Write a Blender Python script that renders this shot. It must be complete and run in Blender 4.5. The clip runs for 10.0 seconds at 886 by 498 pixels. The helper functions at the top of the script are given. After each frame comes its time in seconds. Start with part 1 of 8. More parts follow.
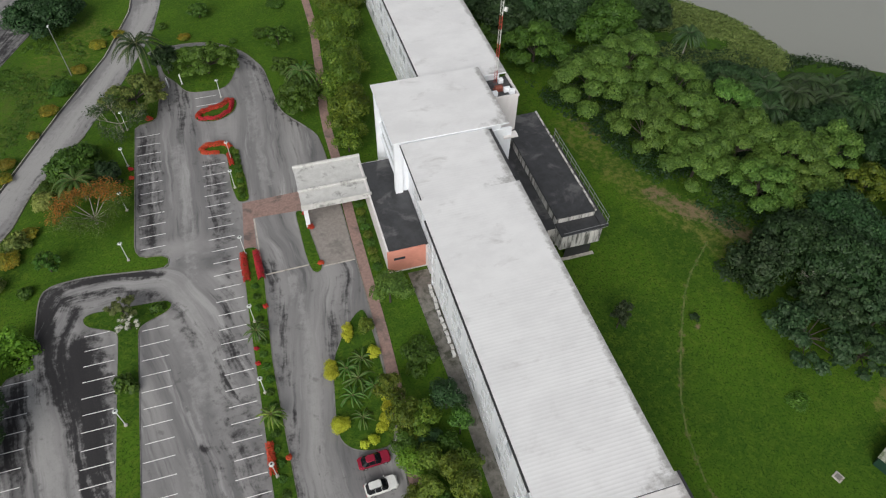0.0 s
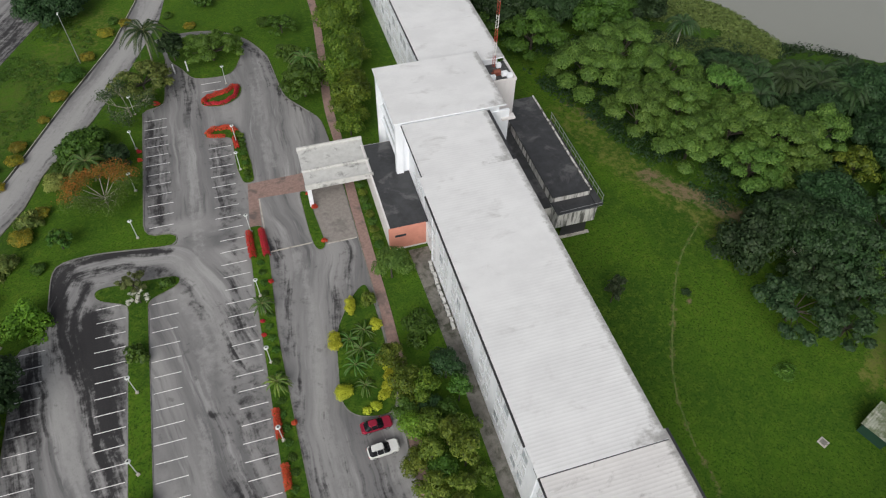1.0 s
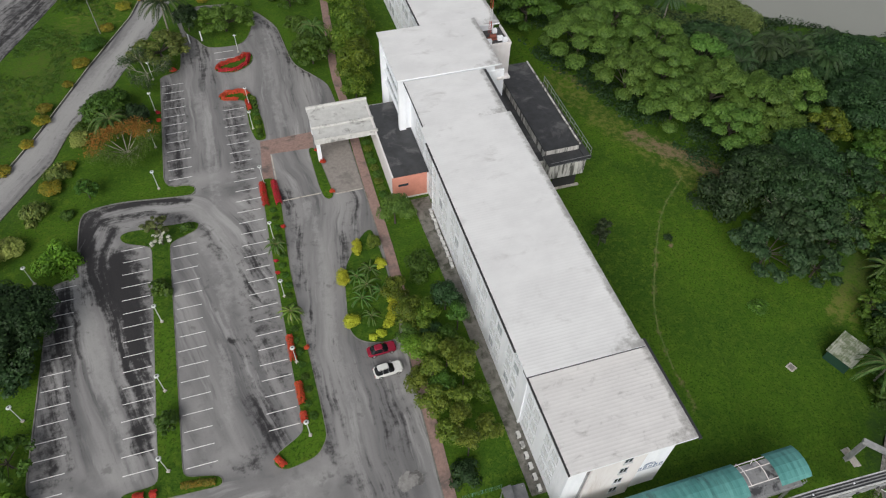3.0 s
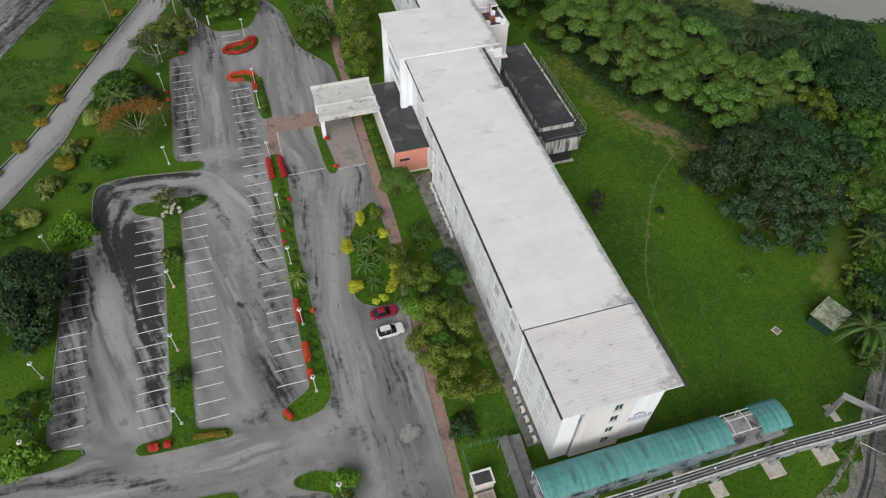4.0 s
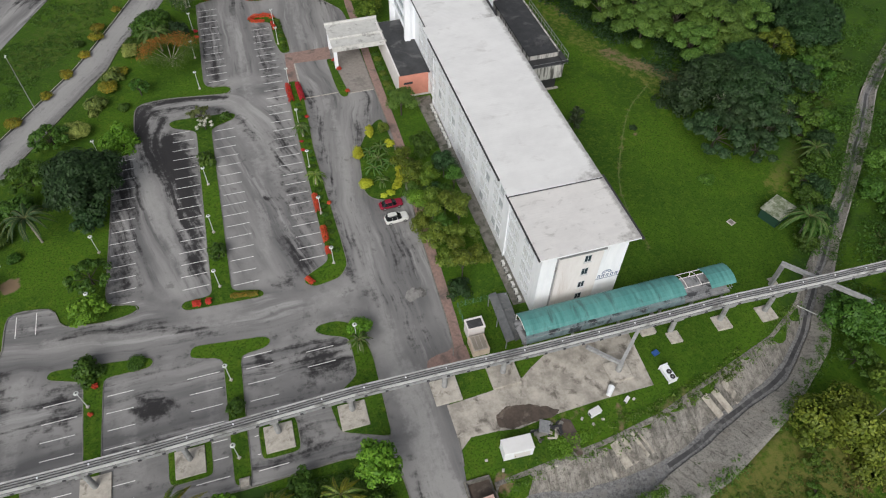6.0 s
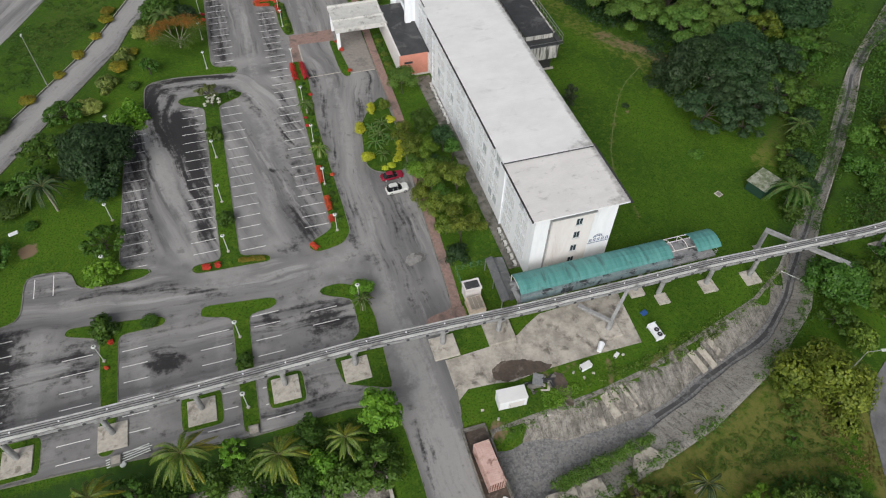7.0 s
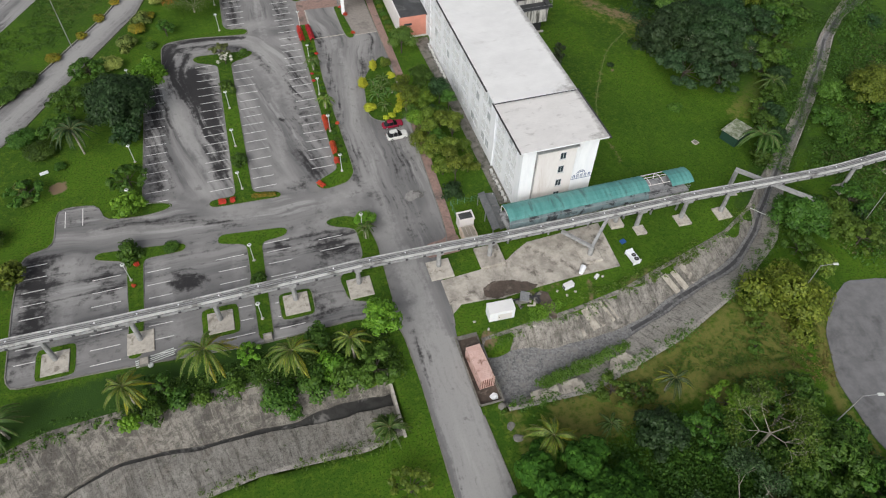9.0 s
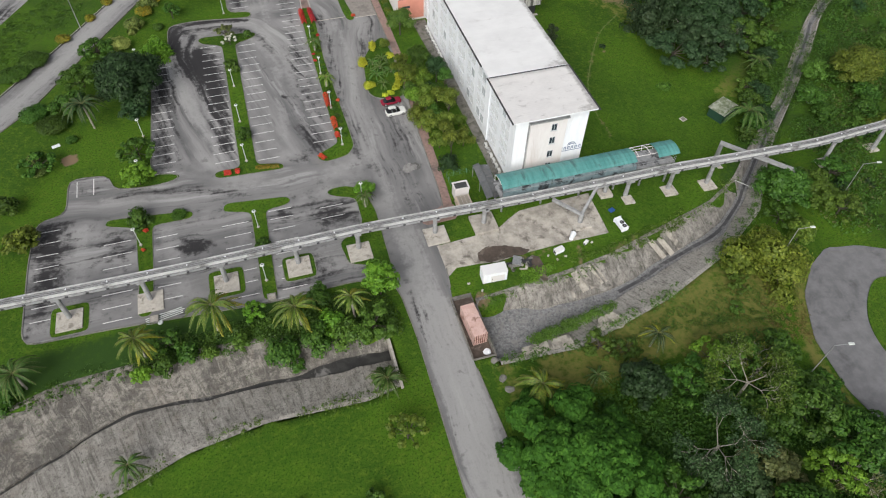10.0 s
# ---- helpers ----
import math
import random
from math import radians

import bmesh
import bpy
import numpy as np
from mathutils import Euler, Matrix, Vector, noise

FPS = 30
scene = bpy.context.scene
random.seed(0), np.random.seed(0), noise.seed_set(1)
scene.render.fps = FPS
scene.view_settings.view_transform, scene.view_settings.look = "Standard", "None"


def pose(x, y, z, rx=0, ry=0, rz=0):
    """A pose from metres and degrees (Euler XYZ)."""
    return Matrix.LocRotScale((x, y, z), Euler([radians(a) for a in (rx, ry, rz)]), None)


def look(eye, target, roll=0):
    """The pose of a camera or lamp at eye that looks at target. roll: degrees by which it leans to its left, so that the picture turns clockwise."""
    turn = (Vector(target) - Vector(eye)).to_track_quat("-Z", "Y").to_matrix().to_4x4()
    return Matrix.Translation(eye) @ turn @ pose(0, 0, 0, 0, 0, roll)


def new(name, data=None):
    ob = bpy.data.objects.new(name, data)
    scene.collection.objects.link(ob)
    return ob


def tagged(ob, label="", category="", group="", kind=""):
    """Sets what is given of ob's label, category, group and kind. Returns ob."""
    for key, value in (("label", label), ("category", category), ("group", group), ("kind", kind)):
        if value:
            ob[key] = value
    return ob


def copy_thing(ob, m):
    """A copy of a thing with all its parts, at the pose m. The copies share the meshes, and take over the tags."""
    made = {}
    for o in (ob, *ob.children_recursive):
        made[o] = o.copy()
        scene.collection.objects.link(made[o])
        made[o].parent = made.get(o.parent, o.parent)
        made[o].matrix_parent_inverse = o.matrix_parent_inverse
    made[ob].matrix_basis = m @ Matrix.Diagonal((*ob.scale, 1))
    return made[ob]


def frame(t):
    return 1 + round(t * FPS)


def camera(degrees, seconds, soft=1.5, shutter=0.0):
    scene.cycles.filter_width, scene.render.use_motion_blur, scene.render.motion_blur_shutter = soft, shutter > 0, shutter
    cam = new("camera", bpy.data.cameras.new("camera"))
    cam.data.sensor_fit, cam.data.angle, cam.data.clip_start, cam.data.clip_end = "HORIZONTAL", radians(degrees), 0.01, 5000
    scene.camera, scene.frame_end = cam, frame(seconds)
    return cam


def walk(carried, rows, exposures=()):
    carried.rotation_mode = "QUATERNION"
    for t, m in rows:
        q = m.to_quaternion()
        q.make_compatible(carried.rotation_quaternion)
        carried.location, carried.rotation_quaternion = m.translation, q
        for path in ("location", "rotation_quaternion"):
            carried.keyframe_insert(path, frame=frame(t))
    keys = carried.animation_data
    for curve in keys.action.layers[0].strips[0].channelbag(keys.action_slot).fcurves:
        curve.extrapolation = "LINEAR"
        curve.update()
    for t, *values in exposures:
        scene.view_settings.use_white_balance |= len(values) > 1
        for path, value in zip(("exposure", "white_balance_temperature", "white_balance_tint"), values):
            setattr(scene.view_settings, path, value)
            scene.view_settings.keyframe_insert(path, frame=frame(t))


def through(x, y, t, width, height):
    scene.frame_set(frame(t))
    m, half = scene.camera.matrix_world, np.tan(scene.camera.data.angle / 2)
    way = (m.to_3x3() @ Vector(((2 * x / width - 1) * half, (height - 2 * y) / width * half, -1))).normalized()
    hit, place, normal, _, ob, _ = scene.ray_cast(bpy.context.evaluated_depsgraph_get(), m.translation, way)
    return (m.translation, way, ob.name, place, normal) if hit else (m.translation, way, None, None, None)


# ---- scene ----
cam = camera(67.0, 10.0, 1.15)
# seconds, eye x y z, yaw, pitch, roll
PATH = [
    (0, -17.27, -5.43, 84.32, -18.01, -50.25, 1.50),
    (0.5, -17.95, -7.68, 84.37, -18.03, -50.25, 1.51),
    (1, -18.69, -10.17, 84.62, -18.04, -50.25, 1.52),
    (1.5, -19.49, -12.79, 84.83, -18.05, -50.25, 1.53),
    (2, -20.31, -15.61, 84.97, -18.06, -50.25, 1.53),
    (2.5, -21.22, -18.62, 85.24, -18.06, -50.25, 1.54),
    (4, -24.14, -28.19, 85.61, -18.07, -50.25, 1.56),
    (4.5, -25.16, -31.53, 85.84, -18.07, -50.25, 1.57),
    (4.6, -25.78, -33.60, 85.92, -18.07, -50.25, 1.57),
    (4.7, -26.82, -37.10, 86.04, -18.07, -50.25, 1.57),
    (4.8, -27.87, -40.60, 86.16, -18.08, -50.25, 1.58),
    (4.9, -28.55, -42.90, 86.26, -18.08, -50.25, 1.58),
    (5, -28.86, -43.92, 86.34, -18.08, -50.25, 1.58),
    (5.5, -29.91, -47.47, 86.54, -18.08, -50.25, 1.58),
    (7, -32.82, -58.21, 86.94, -18.08, -50.25, 1.60),
    (7.5, -33.80, -61.87, 87.04, -18.08, -50.25, 1.61),
    (8, -34.73, -65.51, 87.14, -18.08, -50.25, 1.62),
    (8.5, -35.65, -69.16, 87.22, -18.08, -50.25, 1.63),
    (9, -36.55, -72.84, 87.33, -18.08, -50.25, 1.63),
    (9.5, -37.34, -76.59, 87.46, -18.08, -50.25, 1.64),
    (10, -38.09, -80.26, 87.52, -18.08, -50.25, 1.65),
] 
def aim(yaw, pitch):
    a, b = radians(yaw), radians(pitch)
    return Vector((-math.sin(a) * math.cos(b), math.cos(a) * math.cos(b), math.sin(b)))


def between(t):
    """The row at a time between two rows of PATH, at an even pace."""
    return [float(np.interp(t, [row[0] for row in PATH], [row[k] for row in PATH])) for k in range(7)]


walk(cam, [(t, look((x, y, z), Vector((x, y, z)) + aim(yaw, pitch), roll)) for t, x, y, z, yaw, pitch, roll in (between(k / 10) for k in range(101))], [(0.0, 0.02), (5.0, 0.05), (7.0, 0.09), (9.0, 0.2), (10.0, 0.33)])

# ---- light: bright overcast ----
world = bpy.data.worlds.new("overcast")
scene.world = world
world.use_nodes = True
wn, wl = world.node_tree.nodes, world.node_tree.links
sky = wn.new("ShaderNodeTexSky")
sky.sky_type = "NISHITA"
sky.sun_disc = False
sky.sun_elevation = radians(38)
sky.sun_rotation = radians(212)
sky.air_density, sky.dust_density, sky.ozone_density = 1.0, 3.0, 1.0
grey = wn.new("ShaderNodeHueSaturation")
grey.inputs["Saturation"].default_value = 0.25
wl.new(sky.outputs[0], grey.inputs["Color"])
wl.new(grey.outputs[0], wn["Background"].inputs["Color"])
wn["Background"].inputs["Strength"].default_value = 0.096
sun = new("sun", bpy.data.lights.new("sun", "SUN"))
sun.data.energy = 2.3
sun.data.angle = radians(45)
sun.data.color = (1.0, 0.965, 0.92)
sun.matrix_world = look((0, 0, 100), Vector((0, 0, 100)) - Vector((math.sin(radians(212)) * math.cos(radians(38)), math.cos(radians(212)) * math.cos(radians(38)), math.sin(radians(38)))))

# ---- materials ----
def nodes_of(name):
    m = bpy.data.materials.new(name)
    m.use_nodes = True
    return m, m.node_tree.nodes, m.node_tree.links, m.node_tree.nodes["Principled BSDF"]


def rgb(c):
    return (c[0], c[1], c[2], 1.0)


def noise_at(N, L, co, scale, detail=4, rough=0.6, distort=0.0):
    n = N.new("ShaderNodeTexNoise")
    n.inputs["Scale"].default_value = scale
    n.inputs["Detail"].default_value = detail
    n.inputs["Roughness"].default_value = rough
    n.inputs["Distortion"].default_value = distort
    L.new(co, n.inputs["Vector"])
    return n.outputs[0]


def ramp(N, L, fac, lo, hi):
    r = N.new("ShaderNodeMapRange")
    r.interpolation_type = "SMOOTHSTEP"
    r.inputs["From Min"].default_value, r.inputs["From Max"].default_value = lo, hi
    L.new(fac, r.inputs["Value"])
    return r.outputs[0]


def blend(N, L, fac, a, b, mode="MIX"):
    m = N.new("ShaderNodeMix")
    m.data_type, m.blend_type = "RGBA", mode
    for key, v in (("Factor", fac), ("A", a), ("B", b)):
        socket = [s for s in m.inputs if s.name == key and (s.type == "VALUE" if key == "Factor" else s.type == "RGBA")][0]
        if isinstance(v, (int, float)):
            socket.default_value = v
        elif isinstance(v, tuple):
            socket.default_value = rgb(v)
        else:
            L.new(v, socket)
    return [s for s in m.outputs if s.type == "RGBA"][0]


def calc(N, L, op, a, b=0.0):
    m = N.new("ShaderNodeMath")
    m.operation = op
    for i, v in enumerate((a, b)):
        if isinstance(v, (int, float)):
            m.inputs[i].default_value = v
        else:
            L.new(v, m.inputs[i])
    return m.outputs[0]


def where(N, L, scale=(1, 1, 1), turn=0.0):
    g = N.new("ShaderNodeNewGeometry")
    m = N.new("ShaderNodeMapping")
    m.inputs["Scale"].default_value = scale
    m.inputs["Rotation"].default_value = (0, 0, radians(turn))
    L.new(g.outputs["Position"], m.inputs["Vector"])
    return m.outputs[0]


def bump(N, L, P, height, strength, distance=0.05):
    b = N.new("ShaderNodeBump")
    b.inputs["Strength"].default_value = strength
    b.inputs["Distance"].default_value = distance
    L.new(height, b.inputs["Height"])
    L.new(b.outputs[0], P.inputs["Normal"])


def surface(name, c1, c2, scale=2.0, stain=None, stain_scale=0.3, stain_range=(0.5, 0.7), rough=0.8, metal=0.0, relief=0.2, stretch=(1, 1, 1), vary=0.0, edge=None):
    """A weathered surface: two tones in a fine grain, with larger stains over them."""
    m, N, L, P = nodes_of(name)
    co = where(N, L, stretch)
    col = blend(N, L, ramp(N, L, noise_at(N, L, co, scale, 8, 0.7), 0.32, 0.68), c1, c2)
    if stain:
        col = blend(N, L, ramp(N, L, noise_at(N, L, co, stain_scale, 5, 0.65, 0.4), *stain_range), col, stain)
    if edge:
        g = N.new("ShaderNodeAttribute")
        g.attribute_name = edge
        f = ramp(N, L, calc(N, L, "ADD", g.outputs["Fac"], calc(N, L, "MULTIPLY", calc(N, L, "SUBTRACT", noise_at(N, L, where(N, L), 0.8, 8, 0.75), 0.5), 1.6)), 0.45, 1.05)
        col = blend(N, L, calc(N, L, "MULTIPLY", f, 0.75), col, (0.20, 0.195, 0.185))
    if vary:
        o = N.new("ShaderNodeObjectInfo")
        h = N.new("ShaderNodeHueSaturation")
        L.new(calc(N, L, "ADD", 1 - vary / 2, calc(N, L, "MULTIPLY", o.outputs["Random"], vary)), h.inputs["Value"])
        L.new(col, h.inputs["Color"])
        col = h.outputs[0]
    L.new(col, P.inputs["Base Color"])
    P.inputs["Roughness"].default_value, P.inputs["Metallic"].default_value = rough, metal
    if relief:
        bump(N, L, P, noise_at(N, L, co, scale * 4, 3), relief, 0.02)
    return m


def leafy(name, dark, mid, light, rough=0.55, through=0.10):
    """Leaves: each one its own tone, and whole plants a little apart."""
    m, N, L, P = nodes_of(name)
    g, o = N.new("ShaderNodeNewGeometry"), N.new("ShaderNodeObjectInfo")
    r = N.new("ShaderNodeValToRGB")
    r.color_ramp.elements[0].color, r.color_ramp.elements[1].color = rgb(dark), rgb(light)
    r.color_ramp.elements.new(0.5).color = rgb(mid)
    clump = noise_at(N, L, where(N, L), 0.55, 2)
    L.new(calc(N, L, "ADD", calc(N, L, "MULTIPLY", g.outputs["Random Per Island"], 0.42), calc(N, L, "MULTIPLY", clump, 0.58)), r.inputs[0])
    h = N.new("ShaderNodeHueSaturation")
    drift = noise_at(N, L, where(N, L), 0.13, 3)
    L.new(calc(N, L, "ADD", calc(N, L, "ADD", 0.45, calc(N, L, "MULTIPLY", drift, 0.75)), calc(N, L, "MULTIPLY", o.outputs["Random"], 0.36)), h.inputs["Value"])
    L.new(calc(N, L, "ADD", 0.485, calc(N, L, "MULTIPLY", o.outputs["Random"], 0.03)), h.inputs["Hue"])
    L.new(r.outputs[0], h.inputs["Color"])
    L.new(h.outputs[0], P.inputs["Base Color"])
    P.inputs["Roughness"].default_value = rough
    P.inputs["Specular IOR Level"].default_value = 0.25
    t = N.new("ShaderNodeBsdfTranslucent")
    L.new(h.outputs[0], t.inputs["Color"])
    mix = N.new("ShaderNodeMixShader")
    mix.inputs[0].default_value = through
    out = N["Material Output"]
    L.new(P.outputs[0], mix.inputs[1])
    L.new(t.outputs[0], mix.inputs[2])
    L.new(mix.outputs[0], out.inputs["Surface"])
    return m


def grass_material():
    m, N, L, P = nodes_of("grass")
    co = where(N, L)
    col = blend(N, L, noise_at(N, L, co, 0.16, 5), (0.021, 0.064, 0.006), (0.055, 0.118, 0.010))
    col = blend(N, L, calc(N, L, "MULTIPLY", ramp(N, L, noise_at(N, L, co, 0.045, 5, 0.6), 0.42, 0.58), 0.75), col, (0.070, 0.150, 0.009))
    col = blend(N, L, ramp(N, L, noise_at(N, L, co, 0.9, 8, 0.75, 0.5), 0.45, 0.66), col, (0.092, 0.150, 0.014))
    col = blend(N, L, ramp(N, L, noise_at(N, L, co, 3.0, 6, 0.75), 0.47, 0.66), col, (0.016, 0.050, 0.005))
    ragged = noise_at(N, L, co, 0.9, 6, 0.7)
    lush = N.new("ShaderNodeAttribute")
    lush.attribute_name = "lush"
    fresh = blend(N, L, noise_at(N, L, co, 0.22, 6, 0.65, 0.4), (0.032, 0.098, 0.005), (0.082, 0.165, 0.010))
    fresh = blend(N, L, ramp(N, L, noise_at(N, L, co, 0.05, 4, 0.6), 0.42, 0.58), fresh, (0.026, 0.075, 0.005))
    fresh = blend(N, L, ramp(N, L, noise_at(N, L, co, 1.1, 8, 0.75, 0.5), 0.45, 0.72), fresh, (0.105, 0.175, 0.015))
    fresh = blend(N, L, ramp(N, L, noise_at(N, L, co, 3.0, 6, 0.75), 0.47, 0.66), fresh, (0.020, 0.066, 0.004))
    col = blend(N, L, calc(N, L, "MULTIPLY", lush.outputs["Fac"], 0.85), col, fresh)
    for key, c in (("dry", (0.165, 0.165, 0.045)), ("rough", (0.028, 0.065, 0.012)), ("bare", (0.205, 0.147, 0.095))):
        a = N.new("ShaderNodeAttribute")
        a.attribute_name = key
        f = ramp(N, L, calc(N, L, "ADD", a.outputs["Fac"], calc(N, L, "MULTIPLY", calc(N, L, "SUBTRACT", ragged, 0.5), 1.3)), 0.3, 0.75)
        col = blend(N, L, f, col, c)
    L.new(col, P.inputs["Base Color"])
    P.inputs["Roughness"].default_value = 0.9
    P.inputs["Specular IOR Level"].default_value = 0.15
    bump(N, L, P, noise_at(N, L, co, 6.0, 5), 0.6, 0.12)
    return m


def asphalt_material():
    m, N, L, P = nodes_of("worn_asphalt")
    co = where(N, L)
    flow = N.new("ShaderNodeAttribute")
    flow.attribute_name = "flow"
    stretch = N.new("ShaderNodeMapping")
    stretch.inputs["Scale"].default_value = (1.0, 0.07, 1.0)
    L.new(flow.outputs["Vector"], stretch.inputs["Vector"])
    wander = N.new("ShaderNodeVectorMath")
    wander.operation = "MULTIPLY_ADD"
    soft_noise = N.new("ShaderNodeTexNoise")
    soft_noise.inputs["Scale"].default_value = 0.12
    L.new(co, soft_noise.inputs["Vector"])
    wander.inputs[1].default_value = (2.0, 0.3, 0)
    L.new(soft_noise.outputs["Color"], wander.inputs[0])
    L.new(stretch.outputs[0], wander.inputs[2])
    streak = wander.outputs[0]
    keep = N.new("ShaderNodeAttribute")
    keep.attribute_name = "keep"

    def worn(k, detail, rough):
        """Noise drawn out along the traffic, and even where two ways of driving meet."""
        mix = N.new("ShaderNodeMix")
        L.new(keep.outputs["Fac"], mix.inputs[0])
        even = calc(N, L, "ADD", 0.22, calc(N, L, "MULTIPLY", noise_at(N, L, co, k * 0.7, detail, rough * 0.85), 0.55))
        L.new(even, mix.inputs[2])
        L.new(noise_at(N, L, streak, k, detail, rough), mix.inputs[3])
        return mix.outputs[0]

    fine, broad = worn(0.95, 5, 0.60), worn(0.26, 4, 0.55)
    mottle = noise_at(N, L, co, 0.8, 8, 0.72)
    col = blend(N, L, ramp(N, L, worn(0.16, 6, 0.6), 0.36, 0.66), (0.174, 0.172, 0.175), (0.320, 0.316, 0.314))
    col = blend(N, L, calc(N, L, "MULTIPLY", ramp(N, L, broad, 0.46, 0.68), 0.75), col, (0.098, 0.098, 0.103))
    col = blend(N, L, calc(N, L, "MULTIPLY", ramp(N, L, fine, 0.50, 0.70), 0.60), col, (0.078, 0.078, 0.082))
    col = blend(N, L, calc(N, L, "MULTIPLY", ramp(N, L, worn(0.55, 6, 0.62), 0.54, 0.70), 0.65), col, (0.400, 0.398, 0.395))
    wet, pale = N.new("ShaderNodeAttribute"), N.new("ShaderNodeAttribute")
    wet.attribute_name, pale.attribute_name = "wet", "pale"
    ragged = calc(N, L, "ADD", calc(N, L, "MULTIPLY", calc(N, L, "SUBTRACT", fine, 0.5), 1.9), calc(N, L, "MULTIPLY", calc(N, L, "SUBTRACT", mottle, 0.5), 1.5))
    f2 = ramp(N, L, calc(N, L, "ADD", pale.outputs["Fac"], ragged), 0.30, 0.95)
    col = blend(N, L, calc(N, L, "MULTIPLY", f2, 0.75), col, (0.345, 0.343, 0.340))
    f = ramp(N, L, calc(N, L, "ADD", wet.outputs["Fac"], ragged), 0.26, 0.84)
    col = blend(N, L, calc(N, L, "MULTIPLY", f, 0.95), col, (0.021, 0.020, 0.022))
    spots = ramp(N, L, noise_at(N, L, co, 0.33, 6, 0.62, 0.2), 0.62, 0.70)
    col = blend(N, L, calc(N, L, "MULTIPLY", spots, 0.4), col, (0.060, 0.059, 0.060))
    col = blend(N, L, calc(N, L, "MULTIPLY", ramp(N, L, noise_at(N, L, co, 4.0, 4, 0.7), 0.46, 0.76), 0.15), col, (0.095, 0.095, 0.097))
    L.new(col, P.inputs["Base Color"])
    P.inputs["Roughness"].default_value = 0.75
    P.inputs["Specular IOR Level"].default_value = 0.28
    bump(N, L, P, noise_at(N, L, co, 14, 4), 0.25, 0.02)
    return m


def tinted(name, color, rough=0.4, metal=0.0):
    m, N, L, P = nodes_of(name)
    co = where(N, L)
    dark = (color[0] * 0.75, color[1] * 0.75, color[2] * 0.75)
    L.new(blend(N, L, noise_at(N, L, co, 3.0, 5), color, dark), P.inputs["Base Color"])
    P.inputs["Roughness"].default_value, P.inputs["Metallic"].default_value = rough, metal
    return m


GRASS = grass_material()
ASPHALT = asphalt_material()
PAINT = surface("line_paint", (0.86, 0.86, 0.85), (0.74, 0.74, 0.73), 3, (0.36, 0.36, 0.36), 0.9, (0.60, 0.80), 0.7)
KERB = surface("kerb_concrete", (0.24, 0.23, 0.21), (0.15, 0.15, 0.135), 2, (0.08, 0.08, 0.07), 0.5)
CONCRETE = surface("weathered_concrete", (0.51, 0.475, 0.425), (0.27, 0.25, 0.22), 0.35, (0.135, 0.122, 0.105), 0.45, (0.50, 0.70), 0.9, relief=0.5)
PALE_CONCRETE = surface("pale_concrete", (0.52, 0.49, 0.44), (0.40, 0.37, 0.33), 1.5, (0.22, 0.20, 0.17), 0.8, (0.5, 0.7), 0.9)
def canal_material():
    m, N, L, P = nodes_of("canal_concrete")
    co = where(N, L)
    run = N.new("ShaderNodeAttribute")
    run.attribute_name = "run"
    st = N.new("ShaderNodeMapping")
    st.inputs["Scale"].default_value = (1.0, 0.22, 1.0)
    L.new(run.outputs["Vector"], st.inputs["Vector"])
    col = blend(N, L, ramp(N, L, noise_at(N, L, co, 0.45, 9, 0.78, 0.6), 0.42, 0.60), (0.105, 0.098, 0.086), (0.300, 0.282, 0.250))
    col = blend(N, L, calc(N, L, "MULTIPLY", ramp(N, L, noise_at(N, L, st.outputs[0], 1.2, 7, 0.75, 1.2), 0.50, 0.62), 0.55), col, (0.060, 0.057, 0.052))
    col = blend(N, L, calc(N, L, "MULTIPLY", ramp(N, L, noise_at(N, L, st.outputs[0], 0.8, 8, 0.75, 0.8), 0.54, 0.64), 0.6), col, (0.370, 0.350, 0.310))
    # bank_pale: higher values give paler, less blotched concrete
    bank_pale = N.new("ShaderNodeAttribute")
    bank_pale.attribute_name = "bank_pale"
    dirt = calc(N, L, "SUBTRACT", noise_at(N, L, co, 0.16, 7, 0.72), calc(N, L, "MULTIPLY", bank_pale.outputs["Fac"], 0.10))
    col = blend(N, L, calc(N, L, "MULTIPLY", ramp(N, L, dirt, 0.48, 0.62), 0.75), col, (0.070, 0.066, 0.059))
    col = blend(N, L, calc(N, L, "MULTIPLY", ramp(N, L, calc(N, L, "ADD", bank_pale.outputs["Fac"], calc(N, L, "MULTIPLY", calc(N, L, "SUBTRACT", noise_at(N, L, st.outputs[0], 0.9, 8, 0.78, 0.7), 0.5), 2.6)), 0.35, 1.5), 0.75), col, (0.425, 0.407, 0.372))
    col = blend(N, L, calc(N, L, "MULTIPLY", ramp(N, L, noise_at(N, L, st.outputs[0], 1.7, 7, 0.72, 0.6), 0.53, 0.63), 0.6), col, (0.085, 0.078, 0.068))
    brown = calc(N, L, "MULTIPLY", ramp(N, L, noise_at(N, L, co, 0.22, 6, 0.7, 0.5), 0.50, 0.68), 0.26)
    col = blend(N, L, brown, col, (0.190, 0.150, 0.115))
    col = blend(N, L, calc(N, L, "MULTIPLY", ramp(N, L, noise_at(N, L, co, 2.5, 6, 0.8), 0.52, 0.62), 0.6), col, (0.050, 0.048, 0.044))
    col = blend(N, L, ramp(N, L, noise_at(N, L, co, 0.6, 8, 0.8), 0.60, 0.66), col, (0.050, 0.080, 0.024))
    col = blend(N, L, calc(N, L, "MULTIPLY", ramp(N, L, noise_at(N, L, co, 0.11, 8, 0.74, 0.3), 0.51, 0.62), 0.25), col, (0.090, 0.086, 0.080))
    L.new(col, P.inputs["Base Color"])
    P.inputs["Roughness"].default_value = 0.95
    bump(N, L, P, noise_at(N, L, co, 2.0, 8, 0.75), 0.9, 0.2)
    return m


